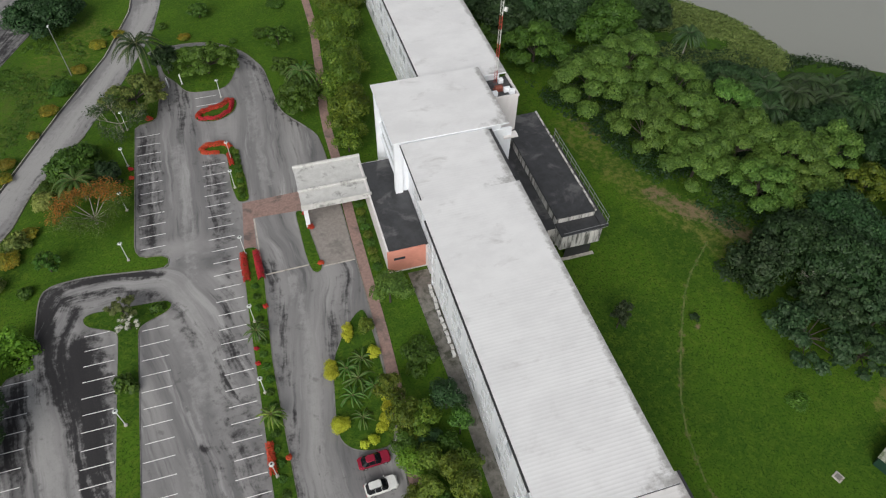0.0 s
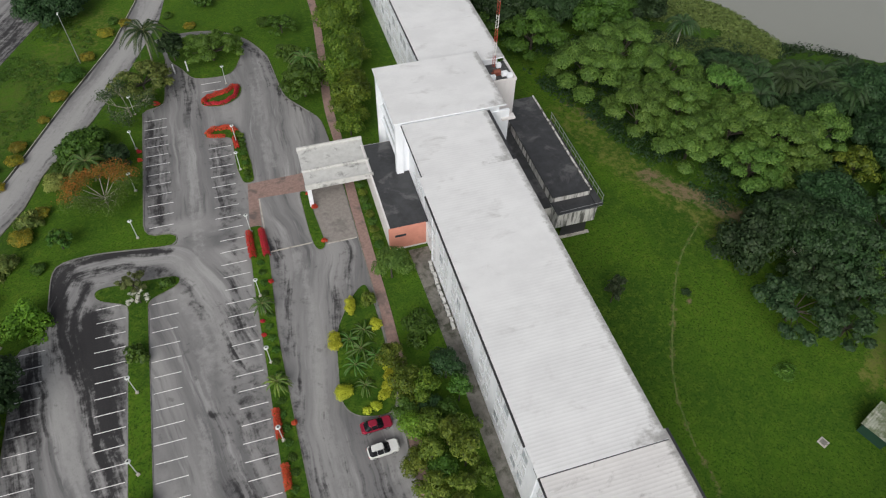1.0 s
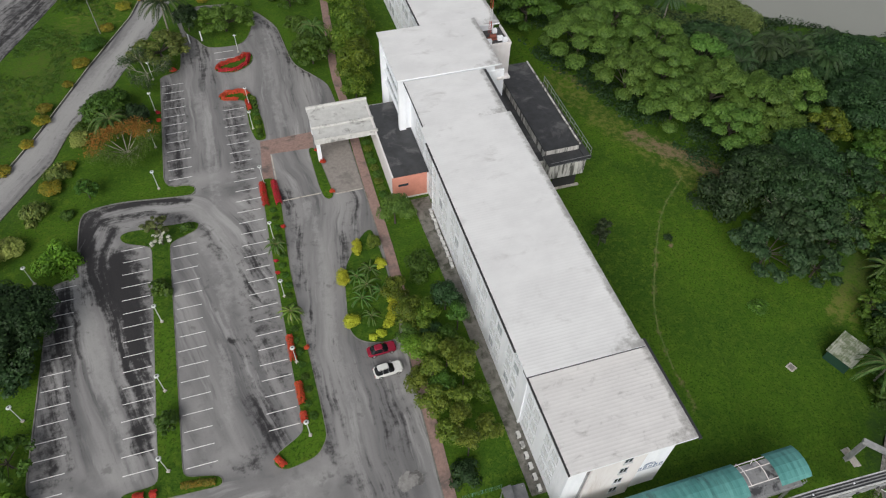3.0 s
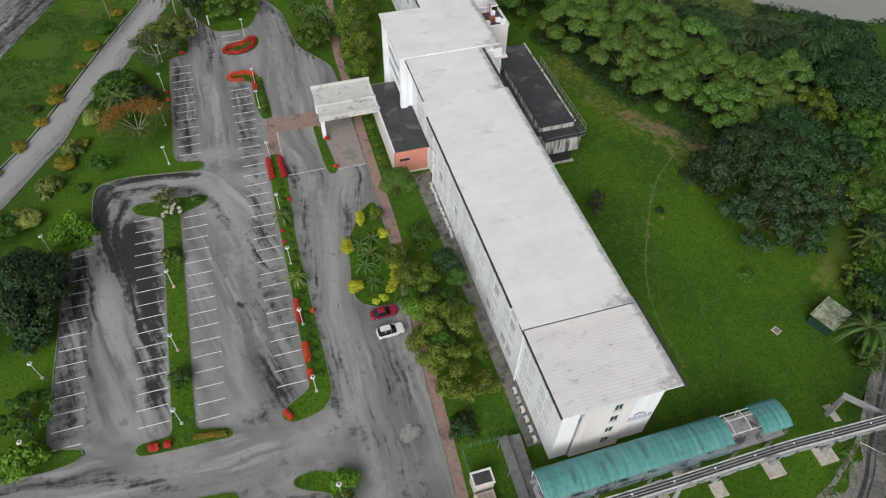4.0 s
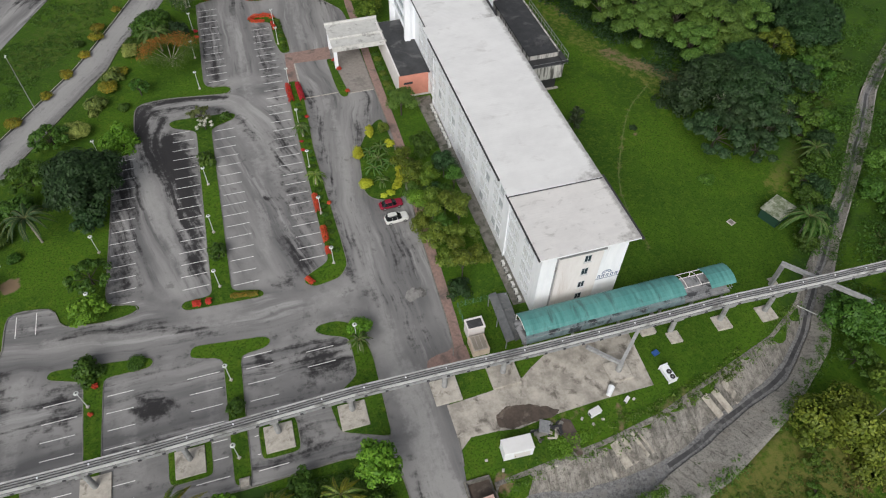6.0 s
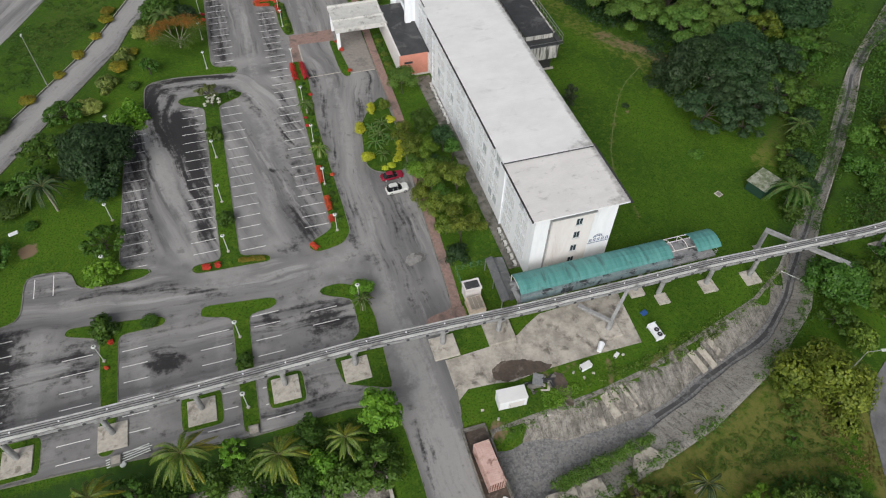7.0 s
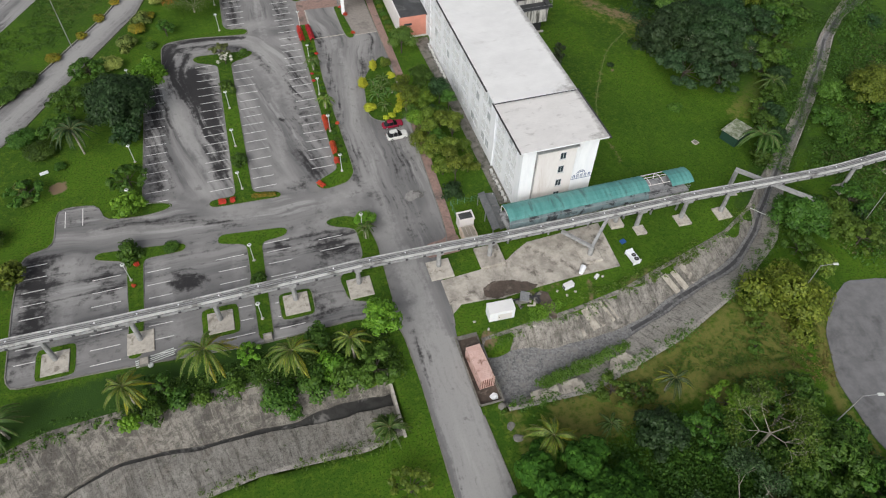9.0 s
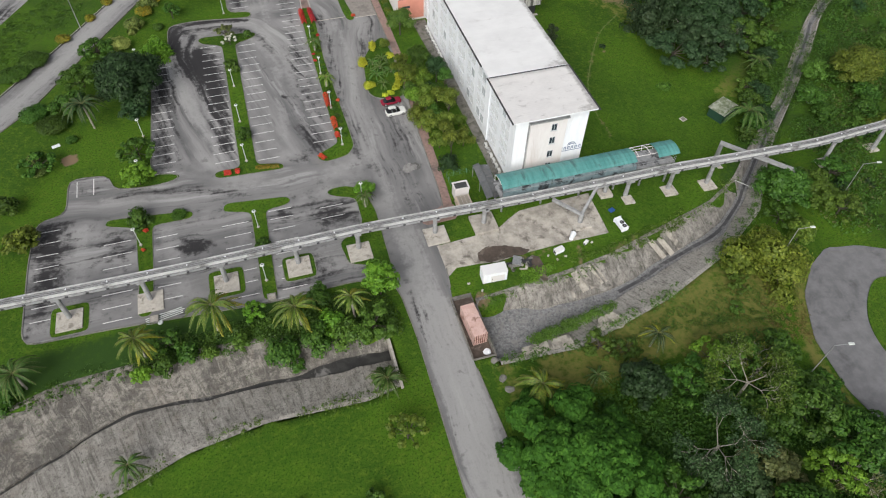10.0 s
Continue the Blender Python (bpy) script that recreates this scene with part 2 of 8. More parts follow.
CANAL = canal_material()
RUBBLE_BED = surface("canal_rubble", (0.300, 0.300, 0.300), (0.110, 0.110, 0.114), 2.6, (0.24, 0.235, 0.225), 0.9, (0.50, 0.66), 0.9, relief=0.8)
CANAL_BED = surface("canal_sludge", (0.052, 0.051, 0.049), (0.020, 0.020, 0.020), 0.6, (0.20, 0.195, 0.185), 0.3, (0.54, 0.66), 0.6)
WET_SILT = surface("wet_silt", (0.085, 0.085, 0.088), (0.045, 0.045, 0.047), 0.8, (0.17, 0.17, 0.17), 0.5, (0.52, 0.66), 0.5)
SLAB_PALE = surface("pale_slab", (0.50, 0.465, 0.40), (0.30, 0.275, 0.24), 0.9, (0.14, 0.13, 0.115), 0.5, (0.48, 0.66), 0.95, relief=0.5)
BRICK = surface("brick_paving", (0.33, 0.22, 0.19), (0.23, 0.155, 0.135), 2.2, (0.14, 0.11, 0.10), 0.4, (0.5, 0.7), 0.9)
PATCH = surface("concrete_patch", (0.30, 0.295, 0.285), (0.19, 0.187, 0.18), 0.9, (0.10, 0.098, 0.095), 0.6, (0.48, 0.66), 0.9)
FORECOURT = surface("worn_paving", (0.29, 0.265, 0.245), (0.22, 0.20, 0.185), 1.6, (0.15, 0.14, 0.13), 0.3, (0.54, 0.72), 0.85)
WALL = surface("white_render", (0.85, 0.875, 0.91), (0.77, 0.80, 0.84), 1.0, (0.60, 0.61, 0.61), 0.3, (0.58, 0.8), 0.85, stretch=(1, 1, 0.25))
CREAM = surface("cream_render", (0.74, 0.72, 0.715), (0.68, 0.65, 0.645), 1.0, (0.52, 0.46, 0.42), 0.4, (0.6, 0.8), 0.85, stretch=(1, 1, 0.2))
MUD = surface("dark_mud", (0.110, 0.083, 0.066), (0.055, 0.043, 0.036), 0.7, (0.17, 0.14, 0.115), 0.5, (0.54, 0.68), 0.7)
DIRTY = surface("dirty_apron", (0.21, 0.20, 0.18), (0.12, 0.115, 0.10), 1.0, (0.06, 0.065, 0.045), 0.5, (0.5, 0.66), 0.9)
TRODDEN = surface("trodden_grass", (0.15, 0.17, 0.05), (0.085, 0.13, 0.022), 1.5, (0.060, 0.12, 0.014), 0.7, (0.46, 0.60), 0.95)
SALMON = surface("salmon_render", (0.62, 0.27, 0.20), (0.55, 0.23, 0.17), 1.0, (0.40, 0.18, 0.13), 0.4, (0.6, 0.8), 0.85)
STAINED = surface("stained_render", (0.66, 0.65, 0.62), (0.50, 0.49, 0.47), 1.0, (0.10, 0.10, 0.09), 1.0, (0.46, 0.62), 0.9, stretch=(1, 1, 0.12))
ROOF = surface("white_roof_sheet", (0.765, 0.770, 0.775), (0.685, 0.688, 0.695), 0.22, (0.53, 0.525, 0.525), 0.35, (0.55, 0.82), 0.42, relief=0.03, stretch=(0.6, 1, 1), edge="grime")
OLD_ROOF = surface("weathered_roof_sheet", (0.71, 0.70, 0.695), (0.64, 0.63, 0.628), 0.45, (0.40, 0.39, 0.385), 0.8, (0.54, 0.80), 0.45, relief=0.03, stretch=(0.6, 1, 1), edge="grime")
PORCH = surface("stained_white_slab", (0.60, 0.60, 0.585), (0.50, 0.50, 0.485), 0.9, (0.26, 0.26, 0.25), 0.5, (0.52, 0.70), 0.8)
FELT = surface("black_roof_felt", (0.052, 0.054, 0.058), (0.030, 0.031, 0.034), 0.5, (0.115, 0.115, 0.118), 0.25, (0.52, 0.68), 0.6)
DARKMETAL = tinted("dark_gutter", (0.05, 0.05, 0.055), 0.5, 0.2)
STEEL = surface("galvanised_steel", (0.42, 0.43, 0.44), (0.30, 0.31, 0.32), 3, (0.16, 0.15, 0.14), 0.8, (0.55, 0.75), 0.5, 0.5)
GLASS = tinted("dark_window_glass", (0.035, 0.05, 0.065), 0.08)
TEAL = surface("teal_sheet", (0.060, 0.215, 0.205), (0.105, 0.300, 0.285), 0.8, (0.050, 0.130, 0.128), 0.9, (0.54, 0.72), 0.5, stretch=(1, 0.12, 1))
GREYSHEET = surface("grimy_clear_sheet", (0.36, 0.36, 0.37), (0.22, 0.225, 0.235), 0.6, (0.07, 0.072, 0.078), 0.5, (0.50, 0.62), 0.4)
BARK = surface("bark", (0.075, 0.062, 0.048), (0.042, 0.036, 0.028), 3, relief=0.5)
PALE_BARK = surface("pale_bark", (0.36, 0.34, 0.29), (0.22, 0.205, 0.17), 3)

# ---- building blocks ----
def part(name, bm, material, parent=None, label=""):
    """Links a bmesh as one mesh object under a thing or a part."""
    me = bpy.data.meshes.new(name)
    bm.to_mesh(me)
    bm.free()
    me.materials.append(material)
    ob = new(name, me)
    if parent is not None:
        ob.parent = parent
    return tagged(ob, label)


def share(name, me, parent, m):
    """One more object on a mesh that others use too."""
    ob = new(name, me)
    ob.parent = parent
    ob.matrix_basis = m
    return ob


def thing(name, m, label, category, group="", kind=""):
    ob = new(name)
    ob.empty_display_size = 0.2
    ob.matrix_basis = m
    return tagged(ob, label, category, group, kind)


def box(bm, x0, y0, z0, x1, y1, z1, bevel=0.0):
    r = bmesh.ops.create_cube(bm, size=1.0, matrix=Matrix.LocRotScale(((x0 + x1) / 2, (y0 + y1) / 2, (z0 + z1) / 2), None, (x1 - x0, y1 - y0, z1 - z0)))
    if bevel:
        es = list({e for v in r["verts"] for e in v.link_edges})
        bmesh.ops.bevel(bm, geom=es, offset=bevel, segments=1, affect="EDGES")
    return bm


def boxes(*rows, bevel=0.0):
    bm = bmesh.new()
    for r in rows:
        box(bm, *r, bevel=bevel)
    return bm


def rod(bm, a, b, r0, r1=None, n=8):
    a, b = Vector(a), Vector(b)
    d = b - a
    m = Matrix.Translation((a + b) / 2) @ d.to_track_quat("Z", "Y").to_matrix().to_4x4()
    bmesh.ops.create_cone(bm, cap_ends=True, segments=n, radius1=r0, radius2=r0 if r1 is None else r1, depth=d.length, matrix=m)
    return bm


def beam(bm, a, b, w, h):
    """A square bar from a to b, w wide and h high."""
    a, b = Vector(a), Vector(b)
    d = b - a
    q = d.to_track_quat("X", "Z").to_matrix().to_4x4()
    bmesh.ops.create_cube(bm, size=1.0, matrix=Matrix.Translation((a + b) / 2) @ q @ Matrix.Diagonal((d.length, w, h, 1)))
    return bm


def slab(outline, top, bottom, cell=0.0):
    """A flat plate with the given outline; cell: cuts it into squares of that size."""
    bm = bmesh.new()
    f = bm.faces.new([bm.verts.new((x, y, top)) for x, y in outline])
    bm.normal_update()
    if f.normal.z < 0:
        f.normal_flip()
    if cell:
        xs, ys = [p[0] for p in outline], [p[1] for p in outline]
        for axis, lo, hi in ((0, min(xs), max(xs)), (1, min(ys), max(ys))):
            for k in range(1, int((hi - lo) / cell)):
                co, no = [0, 0, top], [0, 0, 0]
                co[axis], no[axis] = lo + k * cell, 1
                bmesh.ops.bisect_plane(bm, geom=bm.verts[:] + bm.edges[:] + bm.faces[:], plane_co=co, plane_no=no)
    rim = [e for e in bm.edges if e.is_boundary]
    r = bmesh.ops.extrude_edge_only(bm, edges=rim)
    for v in r["geom"]:
        if isinstance(v, bmesh.types.BMVert):
            v.co.z = bottom
    bmesh.ops.triangulate(bm, faces=[f for f in bm.faces if len(f.verts) > 4])
    bm.normal_update()
    return bm


def smooth_loop(points, rounds=2, cut=0.7):
    """Rounds the corners of a closed outline."""
    for _ in range(rounds):
        out = []
        for a, b in zip(points, points[1:] + points[:1]):
            u = min(0.25, cut / max(math.dist(a, b), 1e-6))
            out += [(a[0] + (b[0] - a[0]) * u, a[1] + (b[1] - a[1]) * u), (b[0] + (a[0] - b[0]) * u, b[1] + (a[1] - b[1]) * u)]
        points = out
    return points


def offset_loop(points, d):
    """Shifts a closed outline inwards (d > 0) or outwards."""
    area = sum(a[0] * b[1] - b[0] * a[1] for a, b in zip(points, points[1:] + points[:1]))
    s = 1 if area > 0 else -1
    out = []
    for i, p in enumerate(points):
        a, b = Vector(points[i - 1]), Vector(points[(i + 1) % len(points)])
        t = (b - a)
        t = t.normalized() if t.length > 1e-6 else Vector((1, 0))
        out.append((p[0] - s * t.y * d, p[1] + s * t.x * d))
    return out


def ring_wall(outline, width, top, bottom):
    """A kerb along a closed outline."""
    inner = offset_loop(outline, width)
    bm = bmesh.new()
    n = len(outline)
    loops = [[bm.verts.new((x, y, z)) for x, y in line] for line, z in ((outline, bottom), (outline, top), (inner, top), (inner, bottom))]
    for a, b in zip(loops, loops[1:]):
        for i in range(n):
            bm.faces.new((a[i], a[(i + 1) % n], b[(i + 1) % n], b[i]))
    bmesh.ops.recalc_face_normals(bm, faces=bm.faces[:])
    return bm


def resample(line, n):
    p = np.array(line, float)
    s = np.r_[0, np.cumsum(np.linalg.norm(np.diff(p, axis=0), axis=1))]
    u = np.linspace(0, s[-1], n)
    return np.stack([np.interp(u, s, p[:, k]) for k in range(p.shape[1])], 1)


def loft(lines, n):
    """A sheet through several lines, each resampled to n points."""
    bm = bmesh.new()
    rows = [[bm.verts.new(p) for p in resample(line, n)] for line in lines]
    for a, b in zip(rows, rows[1:]):
        for i in range(n - 1):
            bm.faces.new((a[i], a[i + 1], b[i + 1], b[i]))
    bmesh.ops.recalc_face_normals(bm, faces=bm.faces[:])
    if sum(f.normal.z for f in bm.faces) < 0:
        bmesh.ops.reverse_faces(bm, faces=bm.faces[:])
    return bm


def mesh_from(name, verts, faces, material, parent=None, label=""):
    """One mesh from arrays of corners and of faces with equal counts."""
    me = bpy.data.meshes.new(name)
    k = faces.shape[1]
    me.vertices.add(len(verts))
    me.vertices.foreach_set("co", np.ascontiguousarray(verts, dtype=np.float32).ravel())
    me.loops.add(faces.size)
    me.loops.foreach_set("vertex_index", np.ascontiguousarray(faces, dtype=np.int32).ravel())
    me.polygons.add(len(faces))
    me.polygons.foreach_set("loop_start", np.arange(0, faces.size, k, dtype=np.int32))
    me.update(calc_edges=True)
    me.materials.append(material)
    ob = new(name, me)
    if parent is not None:
        ob.parent = parent
    return tagged(ob, label)


def near_line(x, y, line):
    """Distance from points to a polyline."""
    best = np.full(np.shape(x), 1e9)
    for (ax, ay), (bx, by) in zip(line, line[1:]):
        dx, dy = bx - ax, by - ay
        u = np.clip(((x - ax) * dx + (y - ay) * dy) / (dx * dx + dy * dy), 0, 1)
        best = np.minimum(best, np.hypot(x - ax - u * dx, y - ay - u * dy))
    return best


def inside(x, y, outline):
    r = np.zeros(np.shape(x), bool)
    for (ax, ay), (bx, by) in zip(outline, outline[1:] + outline[:1]):
        if ay != by:
            r ^= ((ay > y) != (by > y)) & (x < (bx - ax) * (y - ay) / (by - ay) + ax)
    return r


def soft(d, r0, r1):
    """1 below r0, 0 beyond r1."""
    u = np.clip((r1 - d) / (r1 - r0), 0, 1)
    return u * u * (3 - 2 * u)


# ---- ground ----
EAST_CANAL_N = [(-13.6, -23.0), (3.0, -21.7), (12.5, -20.2), (20.5, -17.6), (36.2, -12.7), (44.1, -8.3), (51.9, -1.2), (58.2, 4.0), (70.2, 14.2), (77.2, 21.1), (85.6, 29.5), (95.4, 38.6), (103.2, 44.9), (114.2, 52.8), (132.0, 66.0)]
EAST_CANAL_S = [(-13.6, -34.4), (-0.6, -35.0), (16.3, -30.6), (31.2, -24.2), (44, -16.2), (50.6, -8.6), (55.2, -3.4), (60.3, 1.7), (72.4, 12.6), (79.6, 19.2), (87.6, 26.8), (97.6, 37.2), (105.4, 43.6), (118.5, 50.0), (138.0, 62.0)]
WEST_CANAL_N = [(-125, -40), (-95, -27.5), (-83.5, -22.9), (-75.5, -20.6), (-60.6, -19.9), (-45.8, -20.9), (-28.8, -24.4)]
WEST_CANAL_S = [(-108, -62), (-84, -46.5), (-69.1, -39.1), (-59, -35.4), (-48.2, -33.9), (-34, -34.6), (-28.8, -33.6)]
RIVER = [(60, 230), (70, 150), (84.7, 124.6), (92.1, 115.9), (95.2, 106.2), (97, 96), (114, 85), (180, 60), (400, 40), (400, 230)]
LAWN_PATH = [(25.5, 8), (25.9, 15), (27.2, 22), (29.0, 26.6), (31.8, 31.6), (35.4, 37.4), (39.2, 43.0), (42.6, 46.8), (46.0, 49.6), (49.5, 52.6)]


def ground_height(x, y):
    x, y = np.asarray(x, float), np.asarray(y, float)
    h = -np.minimum(3.0, 0.075 * np.maximum(0, x - 14))
    wild = np.clip((x - 18) / 20, 0, 1)
    h = h + wild * 0.25 * (np.sin(x * 0.21 + 1.3 * np.sin(y * 0.13)) + np.sin(y * 0.17 + x * 0.05)) * 0.5
    return h


def ground_z(x, y):
    return float(ground_height(x, y))


gx = np.r_[-2500, -1200, -600, -300, -180, np.arange(-130, 140, 1.0), 180, 300, 600, 1200, 2500]
gy = np.r_[-2500, -1200, -600, -300, -160, np.arange(-100, 200, 1.0), 240, 350, 600, 1200, 2500]
GX, GY = np.meshgrid(gx, gy)
GZ = ground_height(GX, GY)
for bank_a, bank_b in ((EAST_CANAL_N, EAST_CANAL_S), (WEST_CANAL_N, WEST_CANAL_S)):
    hole = inside(GX, GY, bank_a + bank_b[::-1])
    edge = np.minimum(near_line(GX, GY, bank_a), near_line(GX, GY, bank_b))
    lip = 0.35 + 0.35 * np.sin(GX * 0.9 + 1.7 * np.sin(GY * 0.6)) + 0.25 * np.sin(GX * 0.37)
    far = np.clip((GX - 44) / 6, 0, 1)
    lip = lip * (1 - far) - 0.7 * far
    lip = np.where(near_line(GX, GY, bank_b) < near_line(GX, GY, bank_a), -0.9, lip)
    GZ = np.where(hole, GZ - np.clip((edge - lip) * (1.5 + far), 0, 5.0), GZ)
GZ = np.where((np.abs(GX + 15.6) < 1.9) & (np.abs(GY + 27.2) < 5.8), -1.5, GZ)
GZ = np.where(inside(GX, GY, RIVER), np.minimum(GZ, -3.4 - 0.25 * near_line(GX, GY, RIVER[:7]).clip(0, 12)), GZ)
nx, ny = len(gx), len(gy)
idx = np.arange(nx * ny).reshape(ny, nx)
quads = np.stack([idx[:-1, :-1], idx[:-1, 1:], idx[1:, 1:], idx[1:, :-1]], -1).reshape(-1, 4)
ground = mesh_from("ground", np.stack([GX, GY, GZ], -1).reshape(-1, 3), quads, GRASS)
tagged(ground, "mown green lawn with worn earth patches and rough edges", "ground", kind="structure")


def paint_mask(ob, name, values):
    a = ob.data.attributes.new(name, "FLOAT", "POINT")
    a.data.foreach_set("value", np.ascontiguousarray(values, dtype=np.float32).ravel())


bare = np.maximum(0.42 * soft(near_line(GX, GY, LAWN_PATH), 0.1, 1.1), 0.0)
bare = np.maximum(bare, 0.56 * soft(near_line(GX, GY, [(46, 65), (50, 60), (54, 56), (57, 52)]), 1.2, 4.5))
bare = np.maximum(bare, 0.45 * soft(near_line(GX, GY, [(40, 88), (43, 82)]), 0.6, 3.0))
bare = np.maximum(bare, 0.5 * soft(near_line(GX, GY, [(75.7, 5.0), (77.5, 2.0), (76, -6)]), 0.3, 1.2))
bare = np.maximum(bare, 1.1 * soft(np.hypot(GX + 76.8, GY - 29.0), 0.9, 2.2))
bare = np.maximum(bare, 0.8 * soft(np.hypot(GX - 38, GY - 37), 0.2, 1.2))
bare = np.maximum(bare, 0.62 * soft(near_line(GX, GY, [(-3.5, -16.6), (2.6, -16.4)]), 0.1, 1.0))
bare = np.maximum(bare, 0.7 * soft(near_line(GX, GY, [(6.9, -17.2), (6.1, -20.4)]), 0.1, 0.9))
bare = np.maximum(bare, 0.5 * soft(near_line(GX, GY, [(12.4, -19.4), (17.5, -17.6)]), 0.4, 1.4))
bare = np.maximum(bare, 0.75 * soft(np.hypot(GX + 12.4, GY + 22.6), 0.8, 2.2))
paint_mask(ground, "bare", bare)
SCRUB_DRY = [(58.5, 17.6), (63, 20.5), (70, 26), (77, 32), (84, 37)]
dry = np.maximum(0.5 * soft(near_line(GX, GY, SCRUB_DRY), 1.0, 5.5), 0.28 * soft(near_line(GX, GY, [(31, -44), (33, -36), (46, -27)]), 1.0, 4.0))
dry = np.maximum(dry, 0.46 * soft(near_line(GX, GY, [(0, -38), (16, -33), (30, -27)]), 1, 5))
dry = np.maximum(dry, 0.45 * soft(near_line(GX, GY, [(38, 86), (42, 70), (48, 59), (53, 49)]), 2, 7))
dry = np.maximum(dry, np.where(GX < -58, 0.08, 0.0))
dry = np.maximum(dry, 0.62 * soft(near_line(GX, GY, [(-4, -38.5), (10, -36), (22, -35), (32, -33)]), 3, 8))
dry = np.maximum(dry, 0.5 * soft(near_line(GX, GY, [(-13.5, -35), (-12, -46)]), 0.6, 3.0))
dry = np.maximum(dry, 0.62 * soft(near_line(GX, GY, [(45, -29), (40, -34), (36.5, -40), (33.8, -46), (33.4, -57)]), 0.5, 2.6))
dry = np.maximum(dry, 0.58 * soft(np.hypot(GX - 22, GY + 35), 8, 17))
dry = np.maximum(dry, 0.40 * soft(near_line(GX, GY, [(-78, 92), (-64, 122), (-52, 142)]), 3, 14))
paint_mask(ground, "dry", dry)
rough_zone = np.maximum(0.5 * soft(-GX, -66, -52), 0.62 * soft(np.hypot(GX - 12, GY + 60), 13, 20))
rough_zone = np.maximum(rough_zone, 0.6 * soft(near_line(GX, GY, EAST_CANAL_N[5:]), 1.5, 5.0))
rough_zone = np.maximum(rough_zone, 0.12 * soft(np.hypot(GX - 20, (GY + 36) * 1.3), 12, 22))
rough_zone = np.maximum(rough_zone, 0.42 * soft(GX, -66, -61) * soft(-GY, -75, -60))
rough_zone = np.maximum(rough_zone, 0.40 * soft(near_line(GX, GY, [(-95, 60), (-76, 90), (-58, 128)]), 4, 10))
rough_zone = np.maximum(rough_zone, 0.62 * soft(near_line(GX, GY, [(16.3, -32.5), (24, -36.6), (28, -37.6), (34, -39)]), 0.1, 1.0))
rough_zone = np.maximum(rough_zone, 0.62 * soft(near_line(GX, GY, [(17.1, -37.8), (21, -37), (25, -36.8)]), 0.1, 1.0))
rough_zone = np.maximum(rough_zone, 0.75 * soft(near_line(GX, GY, [(-95, -22), (-80, -17.5), (-64, -16.5), (-44, -17)]), 2.0, 5.5))
paint_mask(ground, "rough", rough_zone)
lush = np.where(GX > 10, 0.52 * soft(GY, 6, 40), 0.0) * soft(GX, 44, 60)
lush = np.maximum(lush, soft(GY, -40, -33) * soft(GX, -50, -26) * 0.62)
lush = np.maximum(lush, 0.1 * soft(np.hypot(GX - 12, GY + 38), 12, 24))
lush = np.maximum(lush, np.where((GX > -60) & (GX < 5), 0.35, 0.0) * soft(-GY, -12, -8))
paint_mask(ground, "lush", lush)

water_mat, N, L, P = nodes_of("river_water")
P.inputs["Base Color"].default_value = (0.255, 0.262, 0.235, 1)
P.inputs["Roughness"].default_value = 0.12
bump(N, L, P, noise_at(N, L, where(N, L), 0.5, 4), 0.15, 0.1)
water = part("river", slab([(50, 60), (2400, 20), (2400, 2400), (50, 2400)], -3.7, -3.8), water_mat)
tagged(water, "calm grey-brown river water", "water", kind="structure")


# asphalt: car parks, drive and roads
CAR_PARK = [(-41, 131), (-38.5, 131.7), (-32.4, 132.2), (-26.5, 131), (-21, 126), (-17.6, 119), (-16.9, 111), (-16.2, 103.7), (-12.2, 97.8), (-10.3, 94.7), (-9.9, 86.5), (-9.8, 72), (-9.8, 53.8), (-9.8, 47.5), (-10.3, 38), (-10.8, 30), (-11.4, 22), (-11.9, 11), (-12.2, 3), (-12.8, -2.9), (-14.7, -3.7)]
CAR_PARK += [(-16.1, -10.7), (-16.1, -14.6), (-17.1, -21.5), (-17.4, -34), (-16.9, -44.6), (-16.7, -54.6), (-16.5, -110), (-24.9, -110), (-24.6, -53), (-24.5, -42.4), (-24.3, -27), (-24.8, -16.3), (-30, -13.6), (-45, -14.1), (-68.7, -12.4), (-81.7, -12), (-82, 4.3), (-81.5, 13.7), (-76.6, 14.3), (-76.7, 23.4), (-69.7, 22.6), (-69, 18.4)]
CAR_PARK += [(-62.5, 17.5), (-58.0, 18.0), (-57.1, 19.2), (-58.5, 20.3), (-62.3, 20.8), (-62, 30.7), (-61.6, 45), (-61.5, 55.5), (-57.6, 55.5), (-57.6, 68.7), (-56.5, 70.7), (-51, 71.1), (-38.8, 69.4), (-38.2, 71), (-38.8, 72.6), (-43.6, 72.9), (-43.2, 104.4), (-43.2, 106.5), (-39, 107), (-38.2, 122.8), (-39.5, 129.4)]
car_park = part("road", slab(smooth_loop(CAR_PARK, 2, 1.2), 0.05, -0.4, 1.25), ASPHALT)
tagged(car_park, "worn grey asphalt car park and drive with dark damp streaks", "road", kind="structure")


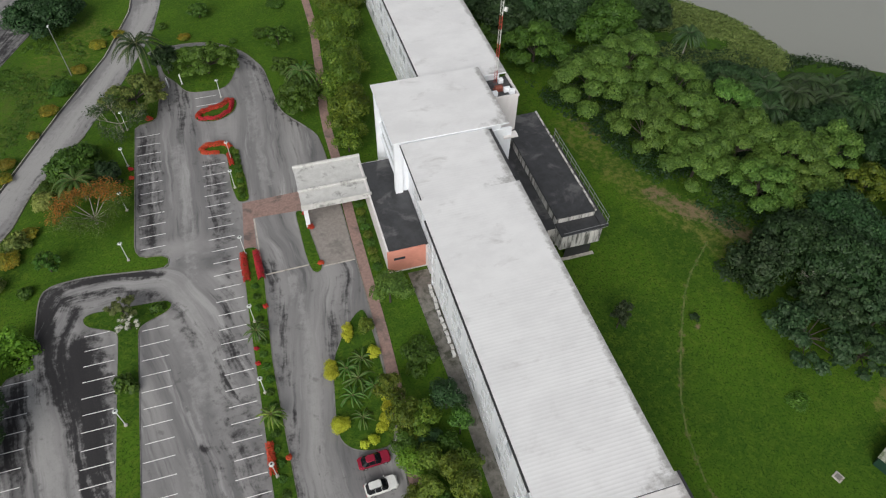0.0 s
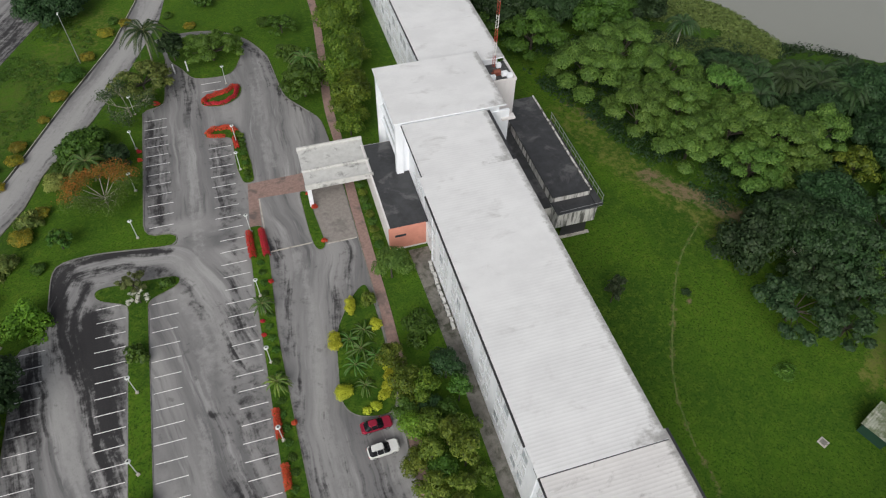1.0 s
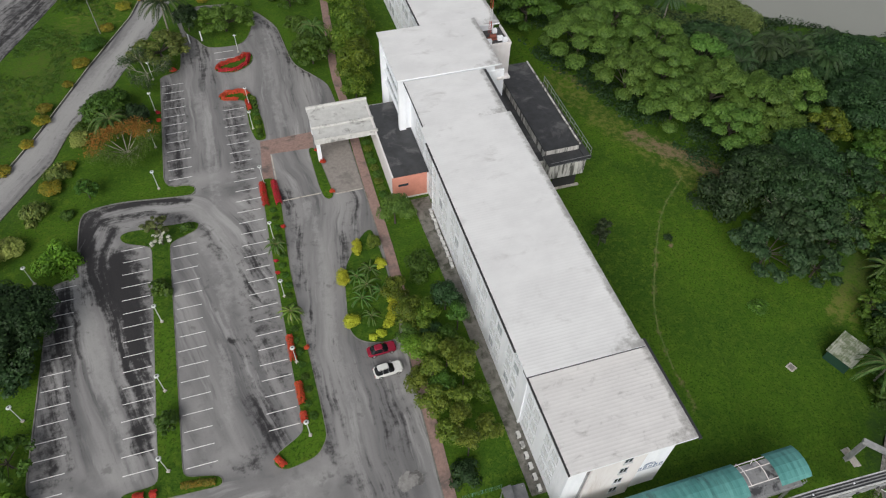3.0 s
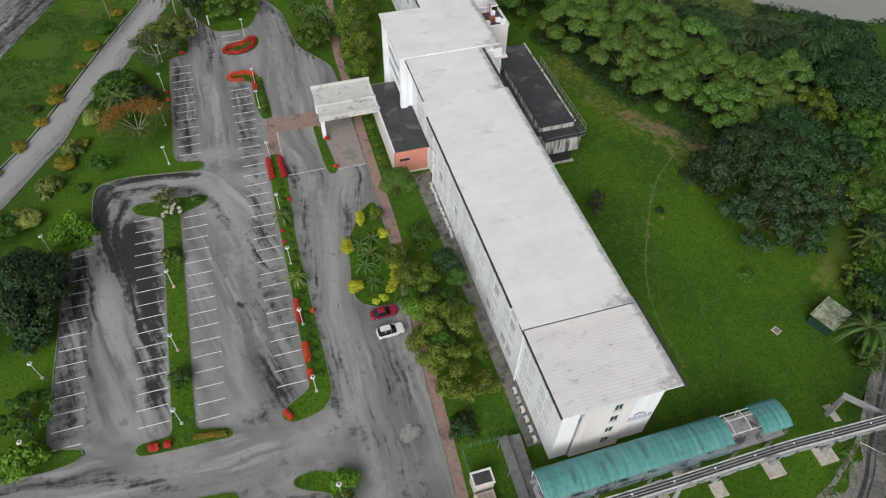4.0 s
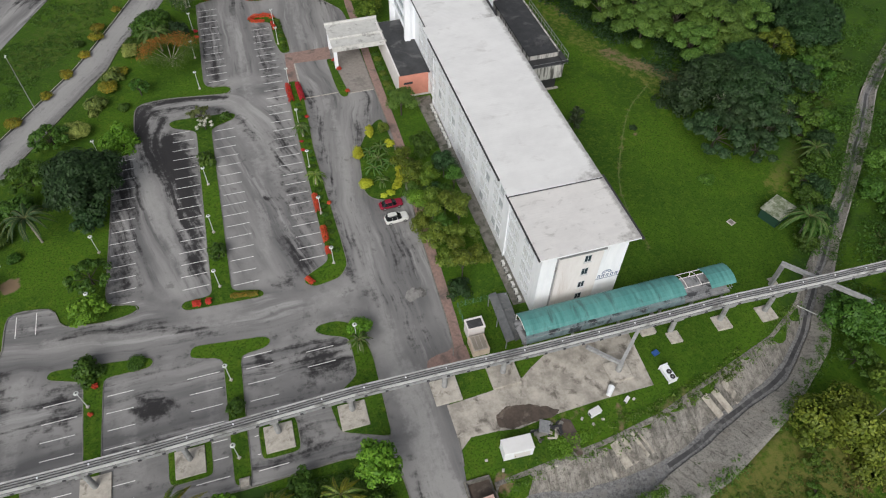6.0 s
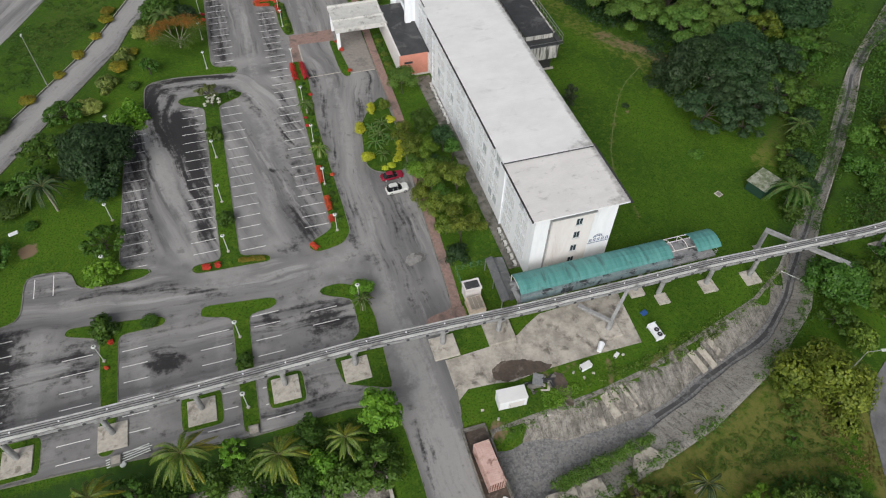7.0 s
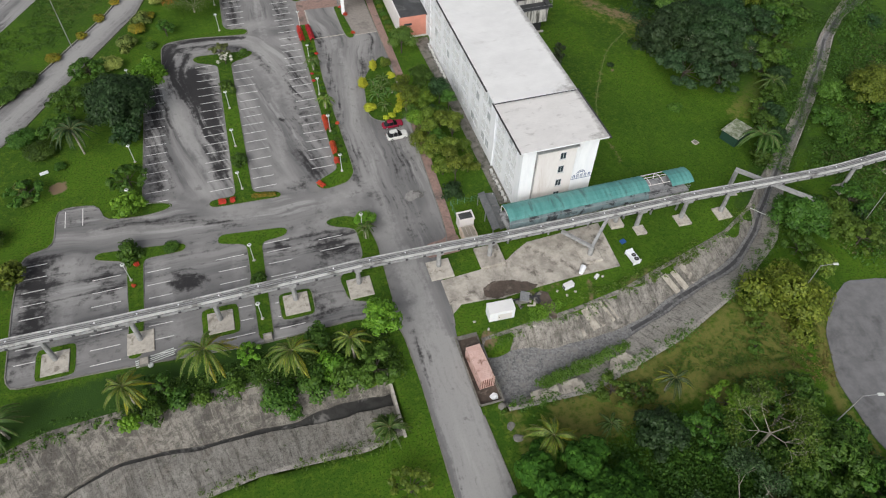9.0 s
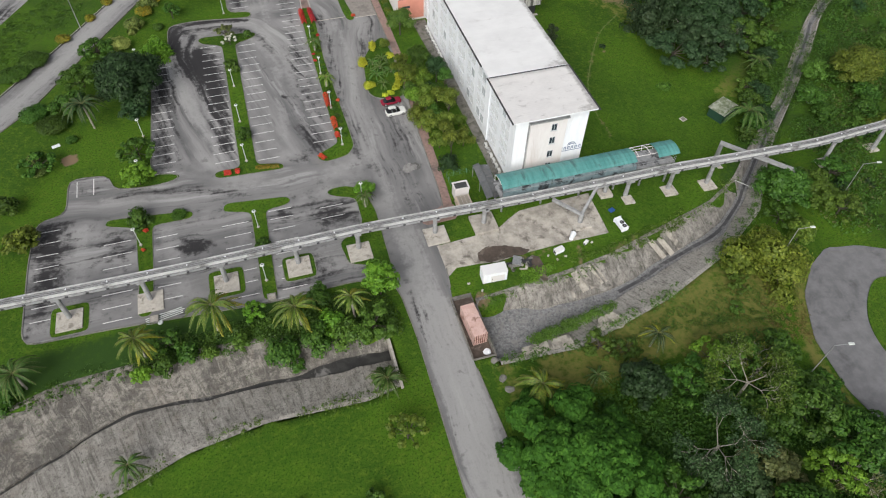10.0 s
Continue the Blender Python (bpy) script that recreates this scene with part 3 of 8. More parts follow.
def stain_asphalt(ob, wet_lines, pale_lines, guides):
    n = len(ob.data.vertices)
    co = np.empty(n * 3, np.float32)
    ob.data.vertices.foreach_get("co", co)
    x, y = co[0::3], co[1::3]
    a = ob.data.attributes.new("flow", "FLOAT_VECTOR", "POINT")
    flow, keep = flow_field(x, y, guides)
    a.data.foreach_set("vector", np.ascontiguousarray(flow).ravel())
    paint_mask(ob, "keep", keep)
    for name, rows in (("wet", wet_lines), ("pale", pale_lines)):
        v = np.zeros(n)
        for strength, r0, r1, line in rows:
            v = np.maximum(v, strength * soft(near_line(x, y, line), r0, r1))
        if name == "wet":
            v = np.maximum(v, 0.03 + 0.24 * soft(y, 8, 14) * soft(x, -26, -23))
            for strength, outline in WET_AREAS:
                edge = near_line(x, y, outline + outline[:1])
                v = np.maximum(v, strength * np.where(inside(x, y, outline), 1 - 0.5 * soft(edge, 0.0, 2.4), 0.5 * soft(edge, 0.0, 2.2)))
        paint_mask(ob, name, v)


FLOW = [
    [(-40, 150), (-36, 131), (-27, 129.5), (-20.5, 122), (-19.5, 110), (-20, 96), (-20.5, 80), (-16.6, 62), (-19.6, 46), (-22, 32), (-21, 12), (-20.5, -10), (-20.8, -60)],
    [(-36, 126), (-35.5, 110), (-35.5, 90), (-35.4, 76)], [(-42, 62), (-38.5, 50), (-35, 36), (-31.5, 22), (-29, 14)],
    [(-31, 44), (-36, 60), (-40, 66), (-47, 68), (-54, 67), (-56.4, 60), (-55.6, 50), (-52.4, 36), (-49, 24), (-46.5, 16)],
    [(-80, 16), (-60, 13.8), (-40, 12.4), (-26, 12.6)], [(-90, 5), (-24, 3)], [(-90, -4), (-24, -5.5)], [(-90, -13), (-24, -14)],
]


def flow_field(x, y, guides):
    """Streak coordinates across and along the nearest line on which cars drive, and how clearly it is the nearest."""
    rows = []
    for g, line in enumerate(guides):
        run = 0.0
        for (ax, ay), (bx, by) in zip(line, line[1:]):
            dx, dy = bx - ax, by - ay
            length = math.hypot(dx, dy)
            raw = ((x - ax) * dx + (y - ay) * dy) / length ** 2
            u = np.clip(raw, 0, 1)
            over = np.abs(raw - u) * length * ((raw < 0) * ((ax, ay) == line[0]) + (raw > 1) * ((bx, by) == line[-1]))
            d = np.hypot(x - ax - u * dx, y - ay - u * dy)
            rows.append((d, np.sign(dx * (y - ay) - dy * (x - ax)) * d, run + u * length, np.full(len(x), g * 7.0), over))
            run += length
    rows = np.array(rows)
    first = rows[:, 0].argmin(axis=0)
    at = np.arange(len(x))
    best = rows[first, :, at]
    other = (rows[:, 3] != best[:, 3]) | (np.abs(rows[:, 2] - best[:, 2]) > 7.0)
    second = np.where(other, rows[:, 0], 1e9).min(axis=0)
    keep = np.clip((second - best[:, 0] - 1.2) / 3.5, 0, 1) * np.clip(1 - best[:, 4] / 2.0, 0, 1)
    return best[:, 1:4].astype(np.float32), keep


WET_AREAS = [
    (1.2, [(-54.6, 61), (-49.6, 59.5), (-47.4, 52), (-47.2, 46), (-47.4, 24), (-49.0, 24), (-50.2, 33), (-51.2, 43), (-54.0, 52)]), (0.6, [(-49.6, 59.5), (-46.6, 59), (-46.6, 46), (-48.6, 52)]), (0.75, [(-30.2, 43.5), (-28.4, 44), (-27.6, 27.6), (-29.6, 27.6)]),
    (0.85, [(-62, 55.2), (-57.6, 55.2), (-57.4, 40), (-62, 38)]), (0.70, [(-62, 39), (-57.8, 40), (-57.4, 21), (-62, 21)]),
    (0.66, [(-43, 104), (-39, 104), (-39, 73), (-43, 73)]), (0.58, [(-32.4, 95), (-27.6, 94), (-27.6, 72), (-31.6, 72)]), (0.5, [(-38.4, 122), (-33, 121), (-32.6, 110), (-38.4, 108)]), (0.46, [(-33.5, 56), (-28, 56), (-28, 19), (-35, 19)]),
]
WET_AREAS += [
    (0.85, [(-81.6, 13), (-76, 13), (-76, -4), (-81.4, -11)]), (0.66, [(-70.6, 9), (-65.6, 8), (-65.6, 0), (-70.6, 0)]), (0.5, [(-76.4, 22), (-71, 22), (-71, 18.4), (-76.4, 18.4)]),
    (0.22, [(-22.5, 34), (-12.5, 30), (-12.8, 16), (-13.2, 12), (-21, 10), (-23.5, 20)]), (0.36, [(-17.0, 8.4), (-13.6, 8.4), (-13.4, -1), (-17.0, -1)]),
    (0.82, [(-36, 6), (-27.6, 5), (-27.6, -1), (-35, -2)]), (0.58, [(-41, -6), (-35, -3), (-33, -12.4), (-42, -13)]),
]
WET = [
    (0.9, 0.8, 2.4, [(-56.8, 68.2), (-56.2, 62), (-54.8, 56), (-53.4, 50)]),
    (0.85, 0.4, 1.7, [(-57, 65), (-56.4, 69.2), (-53, 70.6), (-46, 70.2), (-40, 68.6)]),
    (0.72, 0.4, 1.4, [(-57.6, 68.4), (-55.2, 69.2), (-52.6, 64.8), (-53, 60)]), (0.55, 0.6, 2.0, [(-54, 66.5), (-47, 66.6), (-42, 64.8)]),
]
WET += [
    (0.85, 0.3, 1.2, [(-35.4, 37.6), (-35.3, 37.1)]), (0.6, 0.2, 0.8, [(-42.0, 35.9), (-42.0, 35.5)]),
    (0.62, 0.4, 1.4, [(-46.2, 67.2), (-40, 64), (-37.4, 60.8), (-35.6, 54)]), (0.5, 0.5, 1.6, [(-24, 39.3), (-24.4, 24.4), (-25, 17), (-22, 11)]), (0.30, 0.8, 3.2, [(-13.2, 23), (-14, 16), (-17.4, 11), (-19, 0)]), (0.30, 0.6, 2.4, [(-22.4, 25), (-20.6, 17), (-21.6, 8)]),
    (0.40, 0.8, 2.5, [(-30, 92), (-30, 70), (-30, 58)]),
    (0.5, 0.5, 2.0, [(-33, 102), (-35, 112), (-36.5, 122)]), (0.6, 0.4, 1.5, [(-21.8, 125), (-18.2, 118), (-17.6, 108), (-13.5, 99)]),
]
WET += [
    (0.5, 0.5, 2.0, [(-23.4, 66), (-23, 56), (-24, 44)]), (0.42, 0.6, 2.0, [(-12, 62), (-13.4, 56), (-17, 47)]),
    (0.95, 0.3, 0.7, [(-35.7, 37.3), (-35.4, 37.9)]), (0.55, 0.8, 2.2, [(-30.5, 24), (-31.5, 20.5), (-35.5, 17.5)]),
    (0.95, 1.0, 2.2, [(-57, 1.3), (-54.4, 1.0)]), (0.7, 0.5, 1.2, [(-40.8, 4.5), (-39.4, 4.2)]), (0.5, 0.5, 1.6, [(-60, 15.6), (-54, 14.2), (-46, 11)]), (0.45, 0.5, 1.6, [(-68, 16.5), (-60, 17)]), (0.5, 0.6, 1.8, [(-75, 20), (-71, 20)]),
]
WET += [
    (0.28, 0.8, 2.6, [(-17, 20), (-16, 10), (-15, 0)]), (0.40, 0.5, 2.0, [(-23, -16), (-23.4, -30)]),
]
PALE = [
    (1.0, 2.2, 4.2, [(-20.6, -22), (-20.6, -110)]), (0.75, 1.4, 3.8, [(-20.6, -4), (-20.6, -22)]),
    (0.9, 0.4, 1.5, [(-57.3, 54.1), (-55.8, 49.6), (-53.8, 41), (-52.4, 33)]), (0.7, 0.4, 1.5, [(-50.9, 64.6), (-44, 68.4), (-39.5, 67.2), (-36.8, 62.9), (-34.4, 54.6), (-31.3, 45.2), (-29.3, 38.1)]),
    (0.85, 0.5, 1.6, [(-59.6, 60), (-58, 54), (-57, 49), (-55.4, 42), (-53, 34.5), (-50.8, 27), (-49.6, 20)]), (0.6, 0.5, 1.8, [(-52, 68), (-44, 66.2), (-39, 60), (-34, 47), (-32, 38)]),
]
PALE += [
    (0.6, 0.6, 2.0, [(-36, 98), (-35, 80), (-35.5, 62), (-36, 44), (-37, 24)]), (0.55, 0.8, 2.4, [(-20, 118), (-21, 106), (-22, 94), (-21, 84)]),
    (0.6, 0.6, 2.0, [(-20, 62), (-19.5, 50), (-21, 36), (-20, 20)]), (0.6, 0.7, 2.4, [(-70, 16), (-56, 13.5), (-40, 12.5), (-28, 12.5), (-21, 16)]),
    (0.65, 0.6, 2.2, [(-21, 8), (-20.5, -6), (-20.6, -22), (-21, -50)]), (0.65, 0.8, 2.2, [(-74, 10), (-74.5, -8)]), (0.65, 0.8, 2.4, [(-60, 6), (-58, -8)]), (0.55, 0.8, 2.4, [(-48, 5), (-48, -9)]),
]
stain_asphalt(car_park, WET, PALE, FLOW)

def strip(line, width, z, n=60):
    p = resample(line, n)
    t = np.gradient(p, axis=0)
    t /= np.linalg.norm(t, axis=1)[:, None]
    side = np.stack([-t[:, 1], t[:, 0]], 1) * width / 2
    return [[(x, y, z) for x, y in q] for q in (p - side, p + side)]


ROAD_R = [(-110, 12), (-97, 33), (-90, 41), (-84.5, 47.5), (-73, 68), (-63, 85), (-60.6, 92.7), (-52.3, 106.5), (-45.8, 120.9), (-39.3, 138.2), (-37.1, 152.2), (-35, 175), (-33, 230)]
ROAD_L = [(-116, 16), (-102, 38), (-91.3, 52.3), (-81.3, 67.2), (-69.7, 86), (-65.7, 94.2), (-57.0, 114.5), (-48.7, 131.9), (-43.8, 148.9), (-42, 175), (-40, 230)]


def road_strip(name, a, b, z, label, wet, pale, n=90):
    mid = [tuple(p) for p in (resample(a, n) + resample(b, n)) / 2]
    rows = [[(x, y, z) for x, y in line] for line in (resample(a, n), mid, resample(b, n))]
    ob = part(name, loft(rows, n), ASPHALT)
    stain_asphalt(ob, wet, pale, [mid])
    return tagged(ob, label, "road", kind="structure")


road_strip("road", ROAD_L, ROAD_R, 0.062, "grey asphalt access road with worn pale wheel tracks", [(0.4, 0.3, 1.2, ROAD_R)], [(1.1, 1.6, 4.2, [(-100, 32), (-87, 50), (-77, 68), (-66, 88), (-55, 110), (-45, 130), (-40, 150)])])
for k, (name, mat, w, z, note) in enumerate((("drain", DARKMETAL, 0.35, 0.066, "dark open roadside drain"), ("kerb", PALE_CONCRETE, 0.16, 0.12, "pale concrete kerb"))):
    side = [(x - 0.1 - 0.3 * k, y + 0.05 + 0.15 * k) for x, y in ROAD_L[1:]]
    rail = part(name, loft(strip(side, w, z, 120), 120), mat)
    tagged(rail, note + " along the access road", name, kind="structure")
far_lot = part("road", slab([(-180, -20), (-108, 52), (-100, 70), (-86, 97), (-69.8, 133.6), (-61, 153.7), (-45, 195), (-180, 195)], 0.055, -0.3, 3.0), ASPHALT)
tagged(far_lot, "dark patched asphalt apron", "road", kind="structure")
stain_asphalt(far_lot, [(0.6, 3, 9, [(-80, 120), (-70, 145)]), (0.6, 2, 7, [(-95, 85), (-105, 66)])], [(0.5, 1, 4, [(-90, 110), (-76, 135)])], [[(-190, -40), (-60, 230)]])
EAST_ROAD = smooth_loop([(37.3, -62), (35.1, -52.5), (35.8, -43.5), (40, -35.5), (45.5, -30.2), (51, -27.2), (57, -28.2), (66, -33), (90, -48), (90, -90), (60, -90)], 1)
SMOOTH = surface("smooth_asphalt", (0.205, 0.205, 0.212), (0.150, 0.150, 0.157), 0.5, (0.080, 0.080, 0.084), 0.16, (0.50, 0.74), 0.8)
east_road = part("road", slab([(x, y) for x, y in EAST_ROAD], 0.12, -0.5, 1.0), SMOOTH)


def drape(ob):
    """Lays a plate on the ground below it."""
    for v in ob.data.vertices:
        v.co.z += ground_z(v.co.x, v.co.y)
    return ob


tagged(drape(east_road), "pale grey asphalt turning loop beside rough grass", "road", kind="structure")


loop_lawn = part("lawn", slab(smooth_loop([(54.6, -35.4), (50.9, -38.2), (47.9, -41.6), (46.3, -45), (45.8, -49), (46.4, -56), (50, -66), (60, -82), (84, -82), (84, -54), (64, -40), (58, -36)], 2, 1.5), 0.27, -0.3, 2.0), GRASS)
tagged(drape(loop_lawn), "grass island inside the turning loop", "lawn", kind="structure")


# ---- kerbed lawns, lines, paths ----
def island(points, label, rounds=2, top=0.17):
    loop = smooth_loop(points, 2 if rounds == 1 else 3, 0.6 if rounds == 1 else 1.2)
    ob = part("lawn_island", slab(offset_loop(loop, 0.12), top, 0.0), GRASS)
    tagged(ob, label, "lawn", kind="structure")
    part("kerb", ring_wall(loop, 0.15, top - 0.03, 0.0), KERB, ob, "grimy grey concrete kerb")
    return ob


MEDIAN = [(-46.2, 59.2), (-46.3, 47), (-46.4, 30), (-46.4, 18.4), (-50.9, 18.3), (-51.2, 17), (-50.2, 16.3), (-38.6, 15.8), (-38.3, 16.8), (-39.2, 17.6), (-43.2, 18.4), (-43.2, 40), (-43.2, 59.2), (-38.8, 61.0), (-38.2, 62.2), (-39, 63.2), (-50.2, 63.8), (-51.4, 62.9), (-50.6, 61.2)]
island(MEDIAN, "kerbed grass strip between two rows of parking bays", 1)
EAST_MEDIAN = [(-27.2, 70.2), (-27.5, 55.8), (-27.5, 43), (-27.6, 30), (-27.5, 20.2), (-31.4, 18.2), (-32.2, 16.8), (-30.6, 15.4), (-26.2, 16.2), (-24.5, 18.5), (-24.5, 24), (-24.8, 36), (-25, 48), (-24.6, 56), (-24.2, 64), (-24.6, 70.2)]
island(EAST_MEDIAN, "long kerbed grass strip with red hedging", 1)
island([(-32.4, 95.2), (-31.6, 97.8), (-27, 97.6), (-25.4, 95), (-24.5, 86), (-24.5, 80.8), (-26.6, 80.8), (-27.4, 85.3), (-27.4, 94)], "kerbed planting strip with clipped red hedge", 1)
island([(-32.4, 105), (-32, 108), (-28, 108.8), (-25.4, 110.6), (-23.6, 109.4), (-24.6, 105.8), (-28.1, 103.6)], "small kerbed island with clipped red hedge")
island([(-17.6, 76.2), (-16.2, 76.2), (-15.0, 62.8), (-16.0, 61.8), (-17.0, 62.6), (-17.4, 66)], "narrow kerbed grass island beside the entrance", 1)
island([(-38.4, 128), (-36, 130.4), (-30.7, 131.0), (-24.3, 128.2), (-21.9, 123.4), (-24.2, 116), (-26.4, 113.6), (-33.3, 114.2), (-35.4, 119), (-37.6, 121.7)], "kerbed island under spreading trees")
island([(-10.4, 53.6), (-12.4, 52.6), (-14.9, 49.2), (-16.9, 45.6), (-17.7, 40.2), (-18.5, 34.4), (-17.2, 31.8), (-14, 30.7), (-11.4, 30.9), (-10.5, 34), (-10.2, 40), (-10.1, 47.6)], "kerbed garden bed with palms and yellow shrubs")
island([(-50.6, 7.6), (-50, 9.7), (-39.2, 8.5), (-38.4, 7.4), (-39.4, 6.3), (-43.1, 6.0), (-43.4, -3), (-43.6, -13.6), (-46.0, -13.6), (-45.9, -3), (-45.8, 6.2)], "kerbed grass strip in the lower car park", 1)
island([(-70.4, 9.6), (-69.8, 11.1), (-56, 9.6), (-55.3, 8.6), (-56, 7.6), (-62.3, 7.6), (-62.4, -5), (-62.8, -11.6), (-65.0, -11.6), (-64.8, -4), (-65.2, 7.8)], "kerbed grass strip in the lower car park", 1)
island([(-32.2, 7.2), (-31.4, 8.2), (-28.4, 8.3), (-25.4, 6.6), (-24.4, 0.6), (-24.7, -12.6), (-31.5, -10.0), (-32.2, -5), (-30, -3.6), (-27.4, -1.8), (-27.3, 4.6), (-30.8, 6.0)], "kerbed grass corner with a young shrub", 1)
for cx, cy, w in ((-75, -8.9, 2.9), (-51.2, -8.3, 2.9), (-39.5, -8.3, 2.7)):
    island([(cx - w, cy - w), (cx + w, cy - w), (cx + w, cy + w), (cx - w, cy + w)], "square grass surround of a track pier", 1, 0.11)

line_bm = boxes((-0.5, -0.058, 0, 0.5, 0.058, 0.004))
line_me = bpy.data.meshes.new("bay_line")
line_bm.to_mesh(line_me)
line_bm.free()
line_me.materials.append(PAINT)


def bays(x0, x1, ys, turn=0.0):
    for y in ys:
        dx = random.uniform(-0.12, 0.12)
        share("bay_line", line_me, car_park, Matrix.Translation(((x0 + x1) / 2 + dx, y + random.uniform(-0.03, 0.03), 0.052)) @ Matrix.Rotation(radians(turn + random.uniform(-0.4, 0.4)), 4, "Z") @ Matrix.Diagonal((x1 - x0 - random.uniform(0, 0.5), 1, 1, 1)))


bays(-61.9, -57.6, [54.4 - 2.6 * i for i in range(14)])
bays(-50.9, -46.5, [59.7 - 2.6 * i for i in range(16)])
bays(-43.0, -38.8, [58.4 - 2.6 * i for i in range(16)])
bays(-32.0, -27.7, [21.6 + 2.6 * i for i in range(28)])
bays(-43.0, -38.7, [74.5 + 2.6 * i for i in range(12)])
bays(-31.9, -27.6, [112.2, 109.6, 114.8])
bays(-62.0, -58.0, [4.6 - 2.7 * i for i in range(7)])
bays(-70.5, -65.8, [5.3 - 2.72 * i for i in range(7)])
bays(-50.9, -46.2, [4.2, 1.6, -1.1, -3.8, -6.5, -9.1, -11.8])
bays(-42.9, -38.6, [5.6, 3.6, 1.0, -1.8, -4.5, -7.2, -9.9, -12.2])
bays(-81.0, -77.3, [11.1 - 2.72 * i for i in range(8)])
bays(-34.0, -29.8, [4.0, 1.4])
bays(-77.2, -72.9, [20.4], 92)
bays(-74.6, -70.2, [20.4], 92)

PATH_MID = [(-4.6, 175), (-4.8, 132), (-6.4, 115), (-8.0, 101), (-8.3, 95), (-8.2, 88), (-8.7, 72), (-8.8, 56), (-8.9, 47), (-9.3, 36), (-9.9, 28), (-10.5, 20), (-11.0, 11), (-11.4, 3), (-12.0, -4.6)]


path = part("pavement", loft(strip(PATH_MID, 1.7, 0.10), 80), BRICK)
tagged(path, "faded red brick footpath", "pavement", kind="structure")
cross = part("pavement", slab([(-26.7, 70.0), (-24.7, 70.0), (-24.5, 76.6), (-16.4, 76.2), (-16.0, 80.8), (-25.9, 80.6)], 0.075, 0.0), BRICK)
tagged(cross, "red brick crossing on the entrance drive", "pavement", kind="structure")
corner = part("pavement", slab(smooth_loop([(-12.5, -0.2), (-10.7, -1.0), (-10.7, -5.0), (-17.2, -5.2), (-17.3, -2.8), (-16.0, -2.0), (-12.9, -1.7)], 1), 0.085, 0.0), BRICK)
tagged(corner, "red brick pavement corner", "pavement", kind="structure")
fore = part("pavement", slab([(-15.6, 80.6), (-9.8, 80.6), (-9.8, 63.2), (-15.0, 63.2), (-16.1, 76)], 0.07, 0.0), FORECOURT)
tagged(fore, "pale concrete forecourt under the entrance porch", "pavement", kind="structure")
for a, b in (((-24.0, 63.9), (-17.2, 64.0)), ((-15.0, 63.1), (-9.9, 63.1)), ((-24.4, 76.4), (-24.4, 64.2))):
    part("edge_strip", beam(bmesh.new(), (*a, 0.06), (*b, 0.06), 0.25, 0.03), PALE_CONCRETE, car_park)
apron = part("pavement", slab([(-2.4, 58), (0.9, 58), (0.9, 3.4), (-1.2, 3.4), (-1.4, 30)], 0.05, -0.1), DIRTY)
tagged(apron, "narrow grey concrete apron along the building", "pavement", kind="structure")
yard = part("pavement", slab([(-16.3, -10.2), (-9.6, -9.8), (-4.4, -9.0), (-2.6, -7.8), (0.2, -6.3), (14.0, -5.6), (13.4, -15.5), (4.7, -15.5), (-3.5, -15.8), (-7.6, -16.3), (-10.7, -15.8), (-14.5, -15.6), (-16.3, -17.0)], 0.06, -0.3, 1.6), CONCRETE)
tagged(yard, "stained concrete yard under the elevated track", "pavement", kind="structure")


